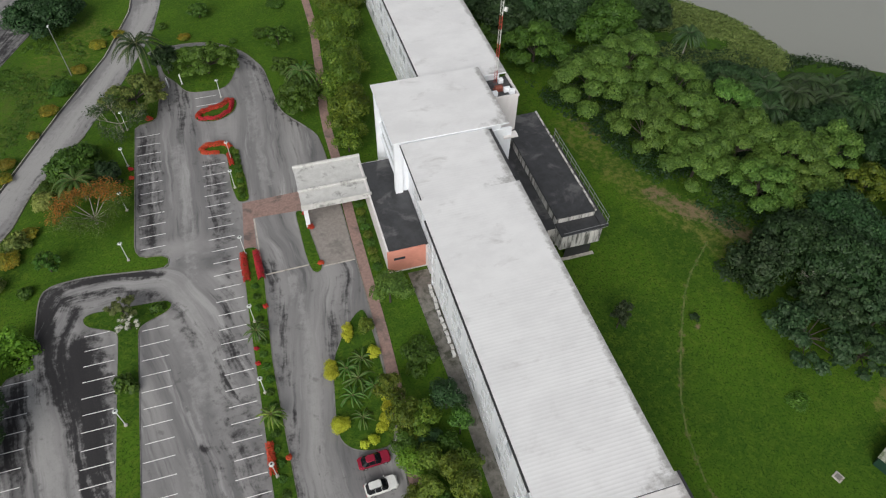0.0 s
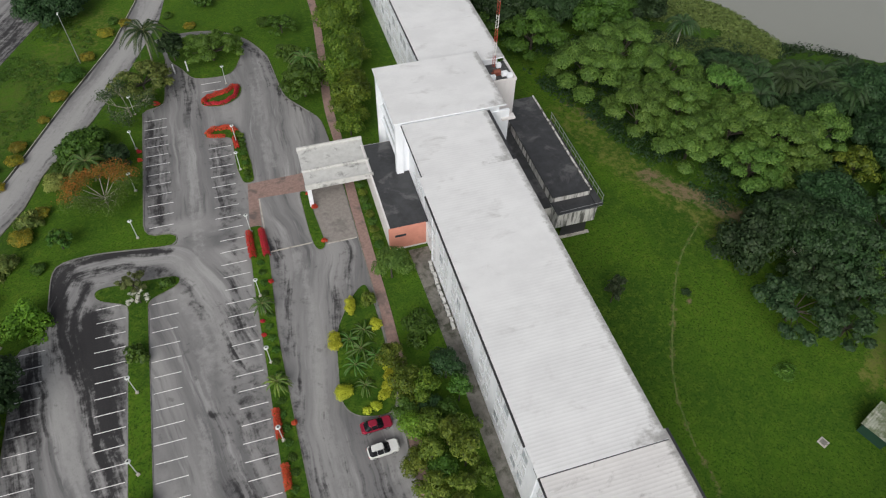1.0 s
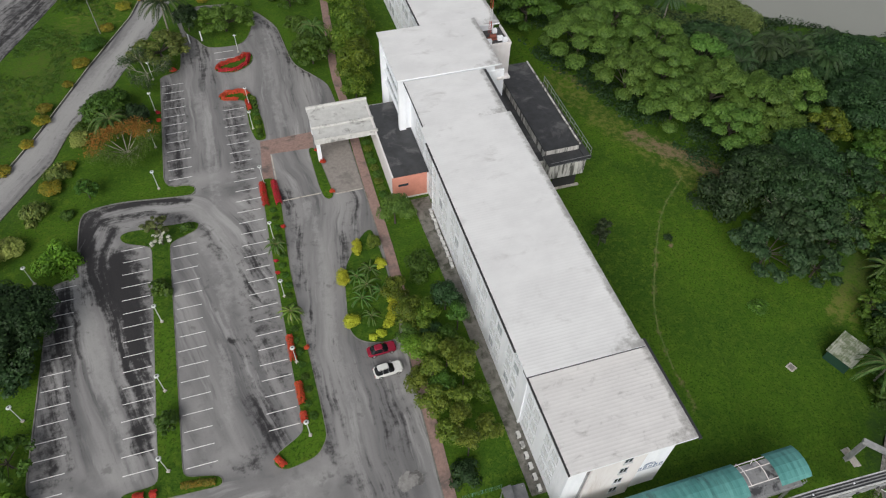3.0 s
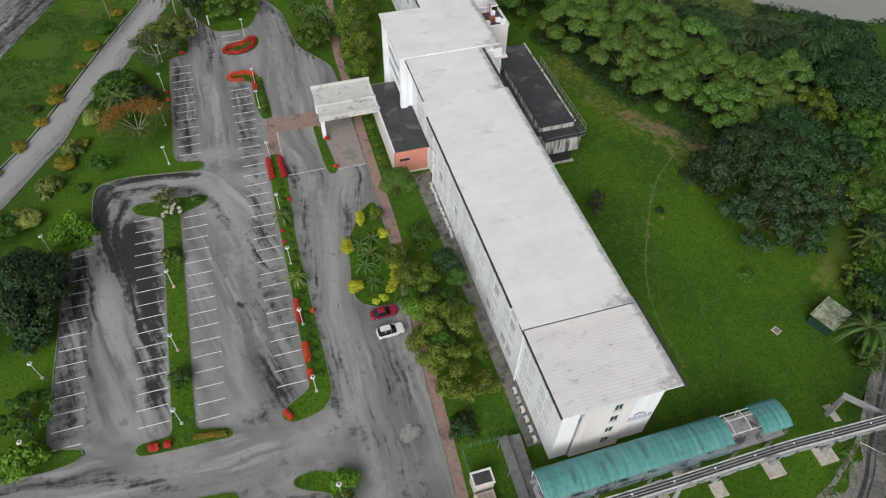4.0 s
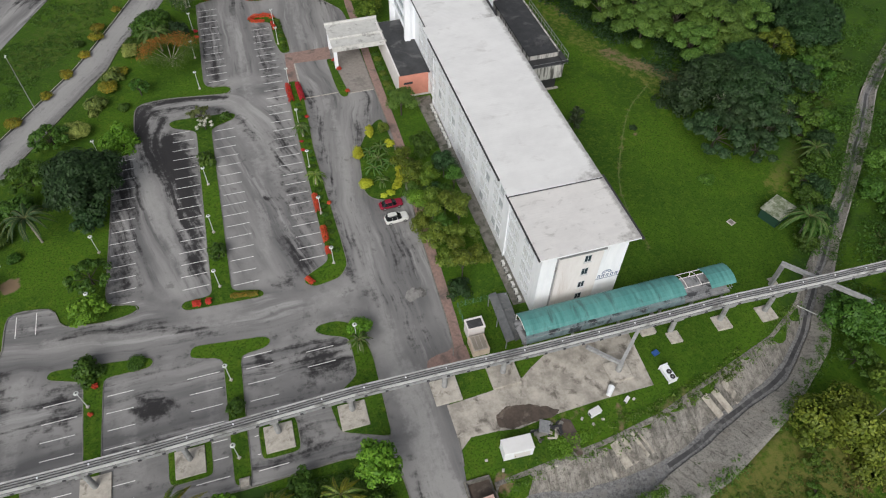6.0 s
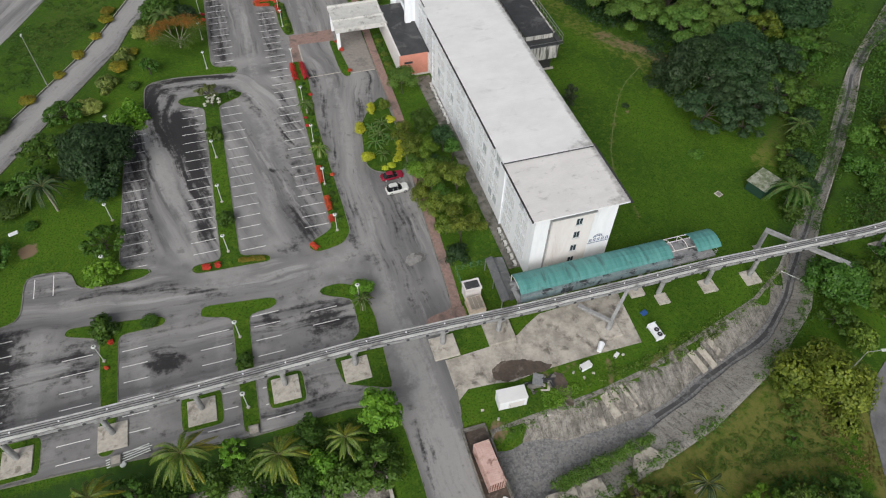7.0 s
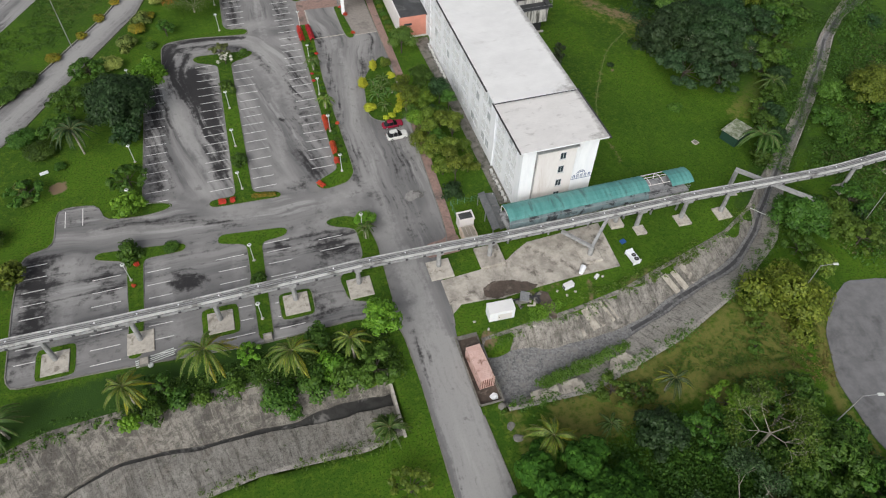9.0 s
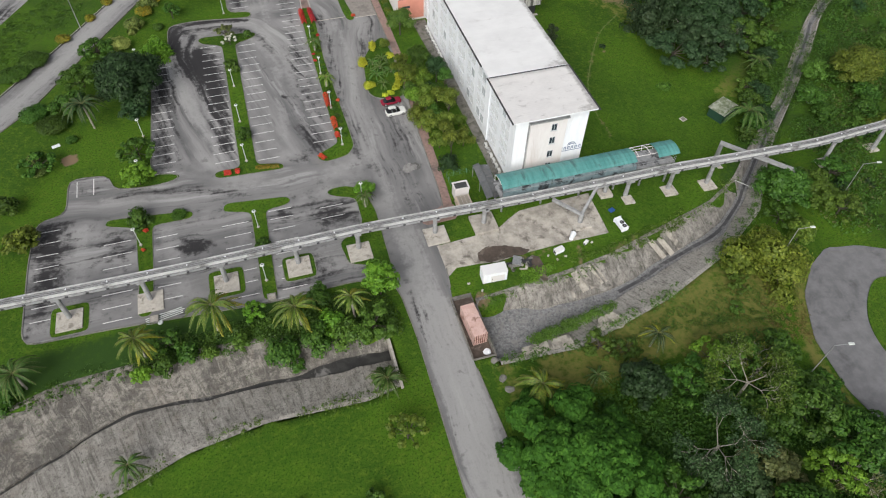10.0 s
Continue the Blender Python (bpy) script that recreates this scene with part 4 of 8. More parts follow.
# ---- canals ----
def canal(north, south, label, guide=None, n=64, depth=2.6, floor=CANAL_BED, spread=None, trickle=False):
    a, b = resample(north, n), resample(south, n)
    across = (b - a) / np.linalg.norm(b - a, axis=1)[:, None]
    steps = np.linspace(0.08, 0.92, 120)
    bed = np.array([steps[near_line(p[0] + (q[0] - p[0]) * steps, p[1] + (q[1] - p[1]) * steps, guide).argmin()] for p, q in zip(a, b)])
    bed = np.convolve(np.pad(bed, 2, mode="edge"), np.ones(5) / 5, mode="valid")
    mid = a * (1 - bed[:, None]) + b * bed[:, None]
    mid = mid + across * (0.10 * np.sin(np.arange(n) * 0.55) + 0.08 * np.sin(np.arange(n) * 1.31 + 1))[:, None]
    wide = np.interp(mid[:, 0], [k for k, _ in spread], [w for _, w in spread])
    wide = (wide * (1 + 0.12 * np.sin(np.arange(n) * 0.83) + 0.10 * np.sin(np.arange(n) * 2.1)))[:, None]
    along = np.r_[0, np.cumsum(np.linalg.norm(np.diff(mid, axis=0), axis=1))]
    shoal = np.interp(mid[:, 0], [44, 58], [1.0, 0.42])

    def row(line, dz):
        return [(x, y, ground_z(x, y) + dz if dz > -0.2 else ground_z(*p) * (1 - k) + ground_z(*q) * k + dz * e) for (x, y), p, q, k, e in zip(line, a, b, bed, shoal)]
    lip = np.interp(mid[:, 0], [46, 60], [0.6, 0.25])[:, None]
    one = [row(a - across * lip, 0.03), row(a, 0.05), row(a * 0.5 + (mid - across * wide) * 0.5, -depth * 0.5), row(mid - across * wide, -depth), row(mid - across * wide * 0.94, -depth - 0.4)]
    two = [row(mid + across * wide * 0.94, -depth - 0.4), row(mid + across * wide, -depth), row(b * 0.5 + (mid + across * wide) * 0.5, -depth * 0.5), row(b, 0.05), row(b + across * lip, 0.03)]
    ob = None
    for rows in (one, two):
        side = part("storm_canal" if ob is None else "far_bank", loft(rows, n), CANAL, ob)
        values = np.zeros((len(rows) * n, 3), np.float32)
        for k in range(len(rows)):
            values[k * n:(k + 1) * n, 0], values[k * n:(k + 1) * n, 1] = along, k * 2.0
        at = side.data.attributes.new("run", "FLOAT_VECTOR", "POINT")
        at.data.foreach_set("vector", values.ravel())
        # far bank set paler; near bank grows paler eastwards
        paint_mask(side, "bank_pale", np.tile(np.interp(mid[:, 0], [-30, -10, 44, 60], [0.40, 0.80, 0.80, 1.1]) if ob is None else np.where(mid[:, 0] > -20, 1.4, 1.0), len(rows)))
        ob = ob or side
    part("channel_bed", loft([row(mid - across * wide * 0.94, -depth - 0.38), row(mid + across * wide * 0.94, -depth - 0.38)], n), floor, ob, "silted channel bed")
    if trickle:
        k = int(np.argmax(mid[:, 0] > 9))
        damp = np.minimum(wide, 1.0) * 0.22 + 0.1
        part("wet_silt", loft([row(mid - across * damp, -depth - 0.36)[k:], row(mid + across * damp * 1.2, -depth - 0.36)[k:]], n - k), WET_SILT, ob, "dark wet silt")
    return tagged(ob, label, "canal", kind="structure")


E_CHANNEL = [(-13.6, -28.4), (-3.7, -28.6), (5.5, -27.8), (13.7, -25.3), (23.0, -22.0), (34.5, -18.4), (41.1, -14.0), (54.0, -1.9), (59.2, 2.8), (71.6, 13.6), (78.6, 20.4), (86.8, 28.4), (96.6, 38.0), (104.6, 44.4), (116.5, 51.5), (135, 64.2)]
W_CHANNEL = [(-118, -51), (-83.3, -33.7), (-77.6, -31.5), (-72.1, -28.6), (-68.3, -26.8), (-62.8, -26.7), (-54.7, -27.3), (-47.3, -27.3), (-42.5, -27.7), (-38.5, -27.2), (-28, -27.6)]
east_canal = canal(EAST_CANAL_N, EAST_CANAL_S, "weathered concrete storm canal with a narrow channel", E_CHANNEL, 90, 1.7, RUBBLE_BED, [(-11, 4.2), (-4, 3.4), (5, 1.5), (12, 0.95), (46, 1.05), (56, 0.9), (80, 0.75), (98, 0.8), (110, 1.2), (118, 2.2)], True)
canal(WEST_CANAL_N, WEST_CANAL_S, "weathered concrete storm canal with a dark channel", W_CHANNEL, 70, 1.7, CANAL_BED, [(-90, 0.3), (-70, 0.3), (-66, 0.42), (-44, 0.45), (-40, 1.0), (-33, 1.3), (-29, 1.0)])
for x, y, u, w, wide in ((2.3, -22.2, 2.5, -25.9, 0.55), (3.9, -21.8, 4.9, -25.2, 1.25), (5.4, -21.5, 6.3, -24.9, 0.7), (6.9, -21.2, 8.2, -24.5, 0.45), (7.7, -21.1, 9.1, -24.3, 0.28)):
    part("slab_strip", beam(bmesh.new(), (x, y, 0.05), (u, w, -1.22), wide, 0.16), SLAB_PALE, east_canal, "pale broken concrete strip")
for x, y in ((20.5, -18.6), (22.4, -18.2), (24.6, -17.2)):
    part("slab_strip", beam(bmesh.new(), (x - 0.6, y - 0.2, ground_z(x, y) - 0.05), (x + 0.8, y - 3.4, ground_z(x, y) - 1.4), 1.1, 0.14), SLAB_PALE, east_canal, "pale broken concrete strip")
for pts in ([(-9.6, -33.0), (-1.8, -32.7), (-1.4, -35.3), (-6.0, -35.6), (-9.8, -34.9)], [(4.0, -31.3), (6.6, -30.7), (9.0, -33.9), (4.0, -34.6), (2.6, -33.4)]):
    part("apron_slab", slab(pts, -0.05, -0.7, 1.2), SLAB_PALE, east_canal, "cracked pale concrete apron")
head = part("headwall", boxes((-28.9, -34.6, -2.6, -28.5, -23.6, 0.35)), PALE_CONCRETE)
tagged(head, "pale concrete headwall at the road culvert", "wall", kind="structure")

def ragged_loop(points, rough):
    """A closed outline with an uneven edge."""
    p = smooth_loop(points, 2, 1.0)
    q = resample(p + p[:1], 90)[:-1]
    return [(x + rough * noise.noise((x * 0.9, y * 0.9, 3)) + 0.5 * rough * noise.noise((x * 2.6, y * 2.6, 8)), y + rough * noise.noise((x * 0.9, y * 0.9, 17)) + 0.5 * rough * noise.noise((x * 2.6, y * 2.6, 23))) for x, y in q]


patch = part("patch", slab(ragged_loop([(-17.3, 11.0), (-13.6, 10.6), (-13.7, 8.8), (-15.4, 8.9), (-16.9, 8.3)], 0.5), 0.062, 0.0), PATCH, car_park, "pale concrete repair patch")
mud = part("mud_patch", slab(ragged_loop([(-10.5, -14.1), (-9.1, -12.8), (-6.0, -12.8), (-1.2, -15.1), (-2.0, -16.0), (-4.3, -15.9), (-8.3, -16.1), (-10.4, -15.5)], 0.28), 0.066, 0.0), MUD)
tagged(mud, "damp dark mud patch on the concrete yard", "dirt", kind="structure")
spill = part("mud_patch", slab(ragged_loop([(-2.9, -17.9), (-1.8, -16.5), (-0.2, -17.4), (-0.3, -20.4), (-0.9, -22.3), (-1.8, -22.2), (-1.9, -19.6)], 0.3), 0.09, -0.3), MUD)
tagged(spill, "dark damp spill of mud running down to the canal", "dirt", kind="structure")
worn = part("footpath", loft([[(x, y, ground_z(x, y) + 0.04) for x, y, _ in line] for line in strip(LAWN_PATH[1:], 0.26, 0.0, 90)], 90), TRODDEN)
tagged(worn, "thin trodden line of dry grass across the lawn", "path", kind="structure")


# ---- main building ----
def ribbed_sheet(x0, x1, y0, y1, z, pitch=0.46, rise=0.012, slope=0.0):
    """Roof sheeting whose ribs run along x."""
    n = int((y1 - y0) / pitch)
    step = (y1 - y0) / n
    prof = []
    for i in range(n):
        y = y0 + i * step
        prof += [(y, 0.0), (y + step * 0.62, 0.0), (y + step * 0.74, rise), (y + step * 0.88, rise)]
    prof.append((y1, 0.0))
    verts, faces = [], []
    cols = [x0, x0 + 0.35, x0 + 1.2, (x0 + x1) / 2, x1 - 1.6, x1 - 0.5, x1]
    if x1 - x0 < 6:
        cols = [x0, x1]
    m = len(cols)
    for y, h in prof:
        verts += [(x, y, z + h + slope * (x - x0) / (x1 - x0)) for x in cols]
    for i in range(len(prof) - 1):
        for j in range(m - 1):
            faces.append((m * i + j, m * i + j + 1, m * i + m + j + 1, m * i + m + j))
    return np.array(verts), np.array(faces)


hotel = thing("apartment_building", pose(7, 40, 0), "long white-rendered four-storey block with pale ribbed metal roofs", "building")


def local(bm):
    bmesh.ops.translate(bm, verts=bm.verts[:], vec=(-7, -40, 0))
    return bm


def roof(x0, x1, y0, y1, z, thick=0.28, mat=ROOF):
    ob = part("roof", local(boxes((x0, y0, z - thick, x1, y1, z - 0.01))), WALL, hotel, "pale ribbed metal roof")
    v, f = ribbed_sheet(x0, x1, y0, y1, z, rise=0.008)
    sheet = mesh_from("roof_sheet", v - np.array([7, 40, 0]), f, mat, ob)
    paint_mask(sheet, "grime", np.maximum(np.maximum(soft(x1 - v[:, 0], 0.1, 1.6), 0.8 * soft(v[:, 1] - y0, 0.2, 4.5) * soft(x1 - v[:, 0], 2.0, 10.0)), 0.5 * soft(v[:, 0] - x0, 0.05, 1.2)))
    return ob


def gutter(parent, a, b, w=0.22, h=0.22, mat=DARKMETAL):
    part("gutter", local(beam(bmesh.new(), a, b, w, h)), mat, parent, "dark metal gutter")


def wall(name, x0, y0, x1, y1, z1, mat=WALL, z0=0.0, parent=hotel, label=""):
    return part(name, local(boxes((x0, y0, z0, x1, y1, z1))), mat, parent, label)


END_Z, MID_Z, LONG_Z, TOWER_Z = 15.0, 15.45, 16.2, 16.4
wall("wall", 0.9, 1.0, 14.6, 13.4, END_Z - 0.3)
wall("wall", 0.7, 13.4, 14.2, 55.0, LONG_Z - 0.3)
wall("wall", 1.3, 55.0, 14.0, 71.0, LONG_Z - 0.45)
wall("wall", 0.2, 71.0, 16.8, 85.0, TOWER_Z - 0.3)
wall("wall", 8.6, 85.0, 21.6, 175.0, 15.0)
r = roof(-0.1, 15.5, -0.2, 13.2, END_Z, mat=OLD_ROOF)
gutter(r, (-0.2, -0.2, END_Z - 0.12), (-0.2, 13.2, END_Z - 0.12))
gutter(r, (15.65, -0.4, END_Z - 0.12), (15.65, 13.2, END_Z - 0.12), 0.4)
r = roof(-0.57, 14.68, 11.65, 57.8, LONG_Z)
# dark strip stands in for the shade in the roof-step gap
part("step_shade", local(boxes((-0.55, 11.58, LONG_Z - 0.26, 14.66, 11.645, LONG_Z - 0.06))), DARKMETAL, r, "dark strip painted as the shade at the roof step")
gutter(r, (-0.69, 15.2, LONG_Z - 0.12), (-0.69, 54.0, LONG_Z - 0.12), 0.24)
r = roof(0.0, 14.2, 57.8, 70.0, LONG_Z - 0.12)
gutter(r, (-0.08, 57.8, LONG_Z - 0.24), (-0.08, 70.0, LONG_Z - 0.24), 0.12)
gutter(r, (14.48, 59.0, LONG_Z - 0.32), (14.48, 70.0, LONG_Z - 0.32), 0.5)
r = roof(-1.2, 17.7, 70.2, 85.4, TOWER_Z)
r = roof(7.5, 22.5, 84.2, 178, 15.3)
gutter(r, (7.4, 85.4, 15.2), (7.4, 178, 15.2))

# entrance annex
annex = thing("annex", pose(-2.4, 69, 0), "low flat-roofed annex with a salmon end wall", "building")


def wing(name, bm, mat, parent, cx, cy, label=""):
    bmesh.ops.translate(bm, verts=bm.verts[:], vec=(-cx, -cy, 0))
    return part(name, bm, mat, parent, label)


wing("wall", boxes((-5.3, 58.7, 0, 1.2, 79.4, 5.1)), CREAM, annex, -2.4, 69, "cream rendered wall")
wing("wall", boxes((-5.4, 58.5, 0.6, 0.7, 58.75, 5.35)), SALMON, annex, -2.4, 69, "salmon rendered end wall")
wing("roof", boxes((-5.1, 58.8, 5.1, 1.2, 79.2, 5.2)), FELT, annex, -2.4, 69, "black felt flat roof")
wing("parapet", boxes((-5.4, 58.78, 4.8, -5.1, 79.4, 5.35)), CREAM, annex, -2.4, 69)
wing("window", boxes((-4.4, 58.46, 3.3, -2.6, 58.52, 3.8)), GLASS, annex, -2.4, 69, "dark slot window")

porch = thing("entrance_porch", pose(-10.6, 76, 0), "grimy white flat-roofed entrance porch on columns", "porch")
wing("roof", boxes((-16.3, 71.6, 5.0, -4.9, 81.2, 5.3)), PORCH, porch, -10.6, 76, "pale flat roof")
for row in ((-16.4, 71.5, 4.6, -4.8, 71.8, 5.75), (-16.4, 81.0, 4.6, -4.8, 81.3, 5.75), (-16.4, 75.2, 5.3, -4.8, 75.5, 5.7)):
    wing("parapet", boxes(row), PORCH, porch, -10.6, 76)
for x, y in ((-15.8, 72.3), (-15.8, 80.2)):
    wing("column", boxes((x - 0.35, y - 0.35, 0, x + 0.35, y + 0.35, 5.0)), WALL, porch, -10.6, 76)

east = thing("plant_annex", pose(25, 69, 0), "low service annex with black felt roof and stained walls", "building")
wing("wall", boxes((22.0, 57.4, -2, 28.7, 83, 6.0)), STAINED, east, 25, 69, "black-streaked white wall")
wing("roof", boxes((21.9, 57.3, 6.0, 28.8, 83.1, 6.12)), FELT, east, 25, 69, "black felt flat roof")
wing("wall", boxes((21.9, 54.6, 1.6, 28.9, 57.4, 4.8)), STAINED, east, 25, 69, "black-streaked white wall")
wing("roof", boxes((21.8, 54.5, 4.8, 29.0, 57.4, 4.92)), FELT, east, 25, 69, "black felt flat roof")
wing("roof", boxes((14.2, 57.0, 4.2, 22.0, 82, 4.4)), FELT, east, 25, 69, "black felt flat roof")
rail_bm = bmesh.new()
for y in np.arange(55, 77, 1.8):
    rod(rail_bm, (29.8 - 25, y - 69, 5.3), (29.8 - 25, y - 69, 6.9), 0.04, n=6)
for z in (6.1, 6.9):
    rod(rail_bm, (29.8 - 25, 54.8 - 69, z), (29.8 - 25, 77 - 69, z), 0.045, n=6)
    rod(rail_bm, (22 - 25, 54.4 - 69, z - 1.2), (29.8 - 25, 54.6 - 69, z - 1.2), 0.04, n=6)
part("railing", rail_bm, STEEL, east, "galvanised steel pipe railing")
wing("walkway", boxes((28.7, 54.6, 5.1, 29.9, 77, 5.25)), FELT, east, 25, 69)
# solid plate: the shade inside the opening is put into its dark colour
wing("door", boxes((23.0, 54.5, -0.6, 27.5, 54.62, 1.5)), DARKMETAL, east, 25, 69, "dark plate painted as the shaded opening under the annex")
wing("sill", boxes((22.6, 54.0, -0.75, 28.2, 54.6, -0.55)), PALE_CONCRETE, east, 25, 69)
for y in (60.6, 70.4, 77.2):
    wing("roof_seam", boxes((22.0, y, 6.12, 28.7, y + 0.12, 6.15)), FELT, east, 25, 69)
wing("parapet", boxes((28.6, 57.3, 6.12, 28.85, 83.1, 6.35)), STAINED, east, 25, 69)
wing("parapet", boxes((21.85, 57.3, 6.12, 22.1, 78.6, 6.3)), FELT, east, 25, 69)
wing("wall", boxes((14.4, 57.0, -1, 22.0, 78.0, 4.2)), STAINED, east, 25, 69, "black-streaked white wall")

# lift tower with tanks
wall("lift_tower", 17.0, 79.6, 23.2, 85.6, 13.4, CREAM, -1.0, label="cream lift tower with rust streaks")
wall("parapet", 17.6, 79.5, 23.3, 79.8, 13.9, CREAM, 13.4)
wall("parapet", 23.0, 79.8, 23.3, 85.6, 13.9, CREAM, 13.4)
part("roof", local(boxes((17.6, 79.8, 13.4, 23.0, 85.5, 13.46))), FELT, hotel, "black felt flat roof")
wall("corner_wall", 14.2, 70.8, 18.6, 71.3, 14.6, WALL, 0.0)
wall("ledge", 17.2, 70.3, 19.6, 71.6, 13.2, CREAM, 12.9)
tank = thing("water_tank", pose(20.4, 82.0, 13.46), "rusty red plant skid on the lift tower roof", "tank")
bm = boxes((-0.8, -0.5, 0, 0.9, 0.6, 0.12))
rod(bm, (-0.6, 0, 0.55), (0.6, 0, 0.55), 0.42, n=14)
part("drum", bm, tinted("rust_red", (0.24, 0.07, 0.045), 0.7), tank)
for i, (x, y, s) in enumerate(((21.6, 81.2, 0.9), (22.3, 80.5, 0.8), (21.4, 83.8, 0.7), (19.2, 80.6, 0.8))):
    u = thing("condenser_unit", pose(x, y, 13.46), "white air conditioner condenser on the lift tower roof", "condenser", "rooftop condensers")
    part("case", boxes((-s * 0.6, -0.35, 0.1, s * 0.6, 0.35, 0.9), bevel=0.03), WALL, u)
    for fx in (-0.45, 0.45):
        part("foot", boxes((s * fx - 0.05, -0.3, 0, s * fx + 0.05, 0.3, 0.1)), STEEL, u)

# lattice mast
mast = thing("radio_mast", pose(20.6, 84.0, 13.46), "red and white lattice radio mast with dish", "mast")
RED_STEEL = tinted("mast_red", (0.45, 0.06, 0.04), 0.6)
WHITE_STEEL = tinted("mast_white", (0.75, 0.75, 0.73), 0.6)
for k in range(6):
    bm = bmesh.new()
    z0, z1 = k * 2.6, k * 2.6 + 2.6
    c = [(0.28 * math.cos(a), 0.28 * math.sin(a)) for a in (0.5, 0.5 + 2.094, 0.5 + 4.189)]
    for i in range(3):
        a, b = c[i], c[(i + 1) % 3]
        rod(bm, (*a, z0), (*a, z1), 0.035, n=5)
        for j in range(4):
            u, v = z0 + j * 0.65, z0 + (j + 1) * 0.65
            rod(bm, (*a, u), (*b, v), 0.018, n=4)
    part("section", bm, RED_STEEL if k % 2 == 0 else WHITE_STEEL, mast)
bm = bmesh.new()
rod(bm, (0.3, -0.3, 14.2), (0.62, -0.62, 14.2), 0.35, 0.38, 16)
part("dish", bm, WHITE_STEEL, mast, "white microwave dish")

# end bay, its windows and the sign
bay = wall("stair_bay", 3.5, 0.55, 10.4, 1.0, 13.6, CREAM, label="pale pink projecting stair bay")
part("ledge", local(boxes((3.2, 0.2, 13.6, 10.6, 1.0, 13.85))), STEEL, hotel)
wall("downpipe", 3.25, 0.8, 3.45, 1.0, 14.2, STEEL)


def window(parent, x, y, z, w, h, facing, panes=1, glass=GLASS, depth=0.12):
    """A framed window set in a wall; facing: the side that it looks to."""
    t = {"w": Matrix.Rotation(radians(-90), 4, "Z"), "s": Matrix.Identity(4), "e": Matrix.Rotation(radians(90), 4, "Z")}[facing]
    f = 0.07
    rows = [(-w / 2 - f, -0.05, -h / 2 - f, w / 2 + f, 0.02, -h / 2), (-w / 2 - f, -0.05, h / 2, w / 2 + f, 0.02, h / 2 + f), (-w / 2 - f, -0.05, -h / 2, -w / 2, 0.02, h / 2), (w / 2, -0.05, -h / 2, w / 2 + f, 0.02, h / 2)]
    for i in range(1, panes):
        xx = -w / 2 + w * i / panes
        rows.append((xx - 0.03, -0.05, -h / 2, xx + 0.03, 0.02, h / 2))
    m = Matrix.Translation((x - 7, y - 40, z)) @ t
    bm = boxes(*rows)
    bmesh.ops.transform(bm, matrix=m, verts=bm.verts[:])
    win = part("window", bm, FRAME, parent, "window with pale metal frame")
    bm = boxes((-w / 2, -0.02, -h / 2, w / 2, 0.01, h / 2))
    bmesh.ops.transform(bm, matrix=m, verts=bm.verts[:])
    part("pane", bm, glass, win)
    bm = boxes((-w / 2 - 0.15, -0.18, -h / 2 - 0.16, w / 2 + 0.15, 0.02, -h / 2 - f))
    bmesh.ops.transform(bm, matrix=m, verts=bm.verts[:])
    part("sill", bm, FRAME, win)
    return win


FRAME = tinted("window_frame", (0.60, 0.62, 0.64), 0.5)
# pane colours: one near the wall's white, one greyer blue
PALEGLASS = tinted("pale_glass", (0.84, 0.865, 0.89), 0.3)
GREYGLASS = tinted("grey_blue_glass", (0.56, 0.61, 0.65), 0.2)
for z in (12.0, 9.0, 5.85, 2.9):
    window(hotel, 8.0, 0.53, z, 0.95, 1.35, "s", 2)
for k in range(7):
    y = 17.6 + 6.25 * k
    for z in (12.6, 9.4, 6.2, 3.0):
        for dy in (-1.15, 1.15):
            window(hotel, 0.68, y + dy, z, 1.45, 1.6, "w", 2, PALEGLASS if random.random() < 0.93 else GREYGLASS)
for y in (5.2, 10.8):
    for z in (12.2, 9.1, 6.0, 2.9):
        for dy in (-1.0, 1.0):
            window(hotel, 0.88, y + dy, z, 1.3, 1.5, "w", 2, PALEGLASS if random.random() < 0.8 else GREYGLASS)
for k in range(2):
    for z in (12.6, 9.4, 6.9):
        for dy in (-1.2, 1.2):
            window(hotel, 1.28, 58.6 + 6.2 * k + dy, z, 1.7, 1.7, "w", 2, PALEGLASS)
for k in range(9):
    y = 90 + 6.25 * k
    for z in (12.4, 9.2, 6.0, 2.8):
        for dy in (-1.2, 1.2):
            window(hotel, 8.58, y + dy, z, 1.7, 1.7, "w", 2, PALEGLASS if random.random() < 0.6 else GREYGLASS)
for y in (13.4, 54.8):
    wall("pilaster", 0.58, y - 0.2, 0.75, y + 0.2, 14.6, WALL)
wall("tower_fin", -0.9, 70.6, 0.3, 71.6, TOWER_Z - 0.3, WALL, 5.2)
wall("tower_fin", -0.9, 84.2, 0.3, 85.0, TOWER_Z - 0.3, WALL, 0)
BLUEGLASS = tinted("blue_curtain_glass", (0.10, 0.20, 0.25), 0.1)
for z in (13.4, 10.6, 7.8):
    for k in range(5):
        window(hotel, 0.15, 73.0 + 2.5 * k, z, 2.2, 2.1, "w", 2, BLUEGLASS)
    wall("spandrel", -0.35, 71.6, 0.3, 84.2, z - 1.25, WALL, z - 1.5)

# painted emblem on the end wall: plain shapes only
SIGNBLUE = tinted("sign_blue", (0.05, 0.12, 0.26), 0.6)
sign = thing("wall_sign", pose(12.4, 0.99, 6.0), "dark blue painted emblem on the white end wall", "sign")
bm = boxes((-2.2, -0.012, -0.75, 2.2, 0, -0.62))
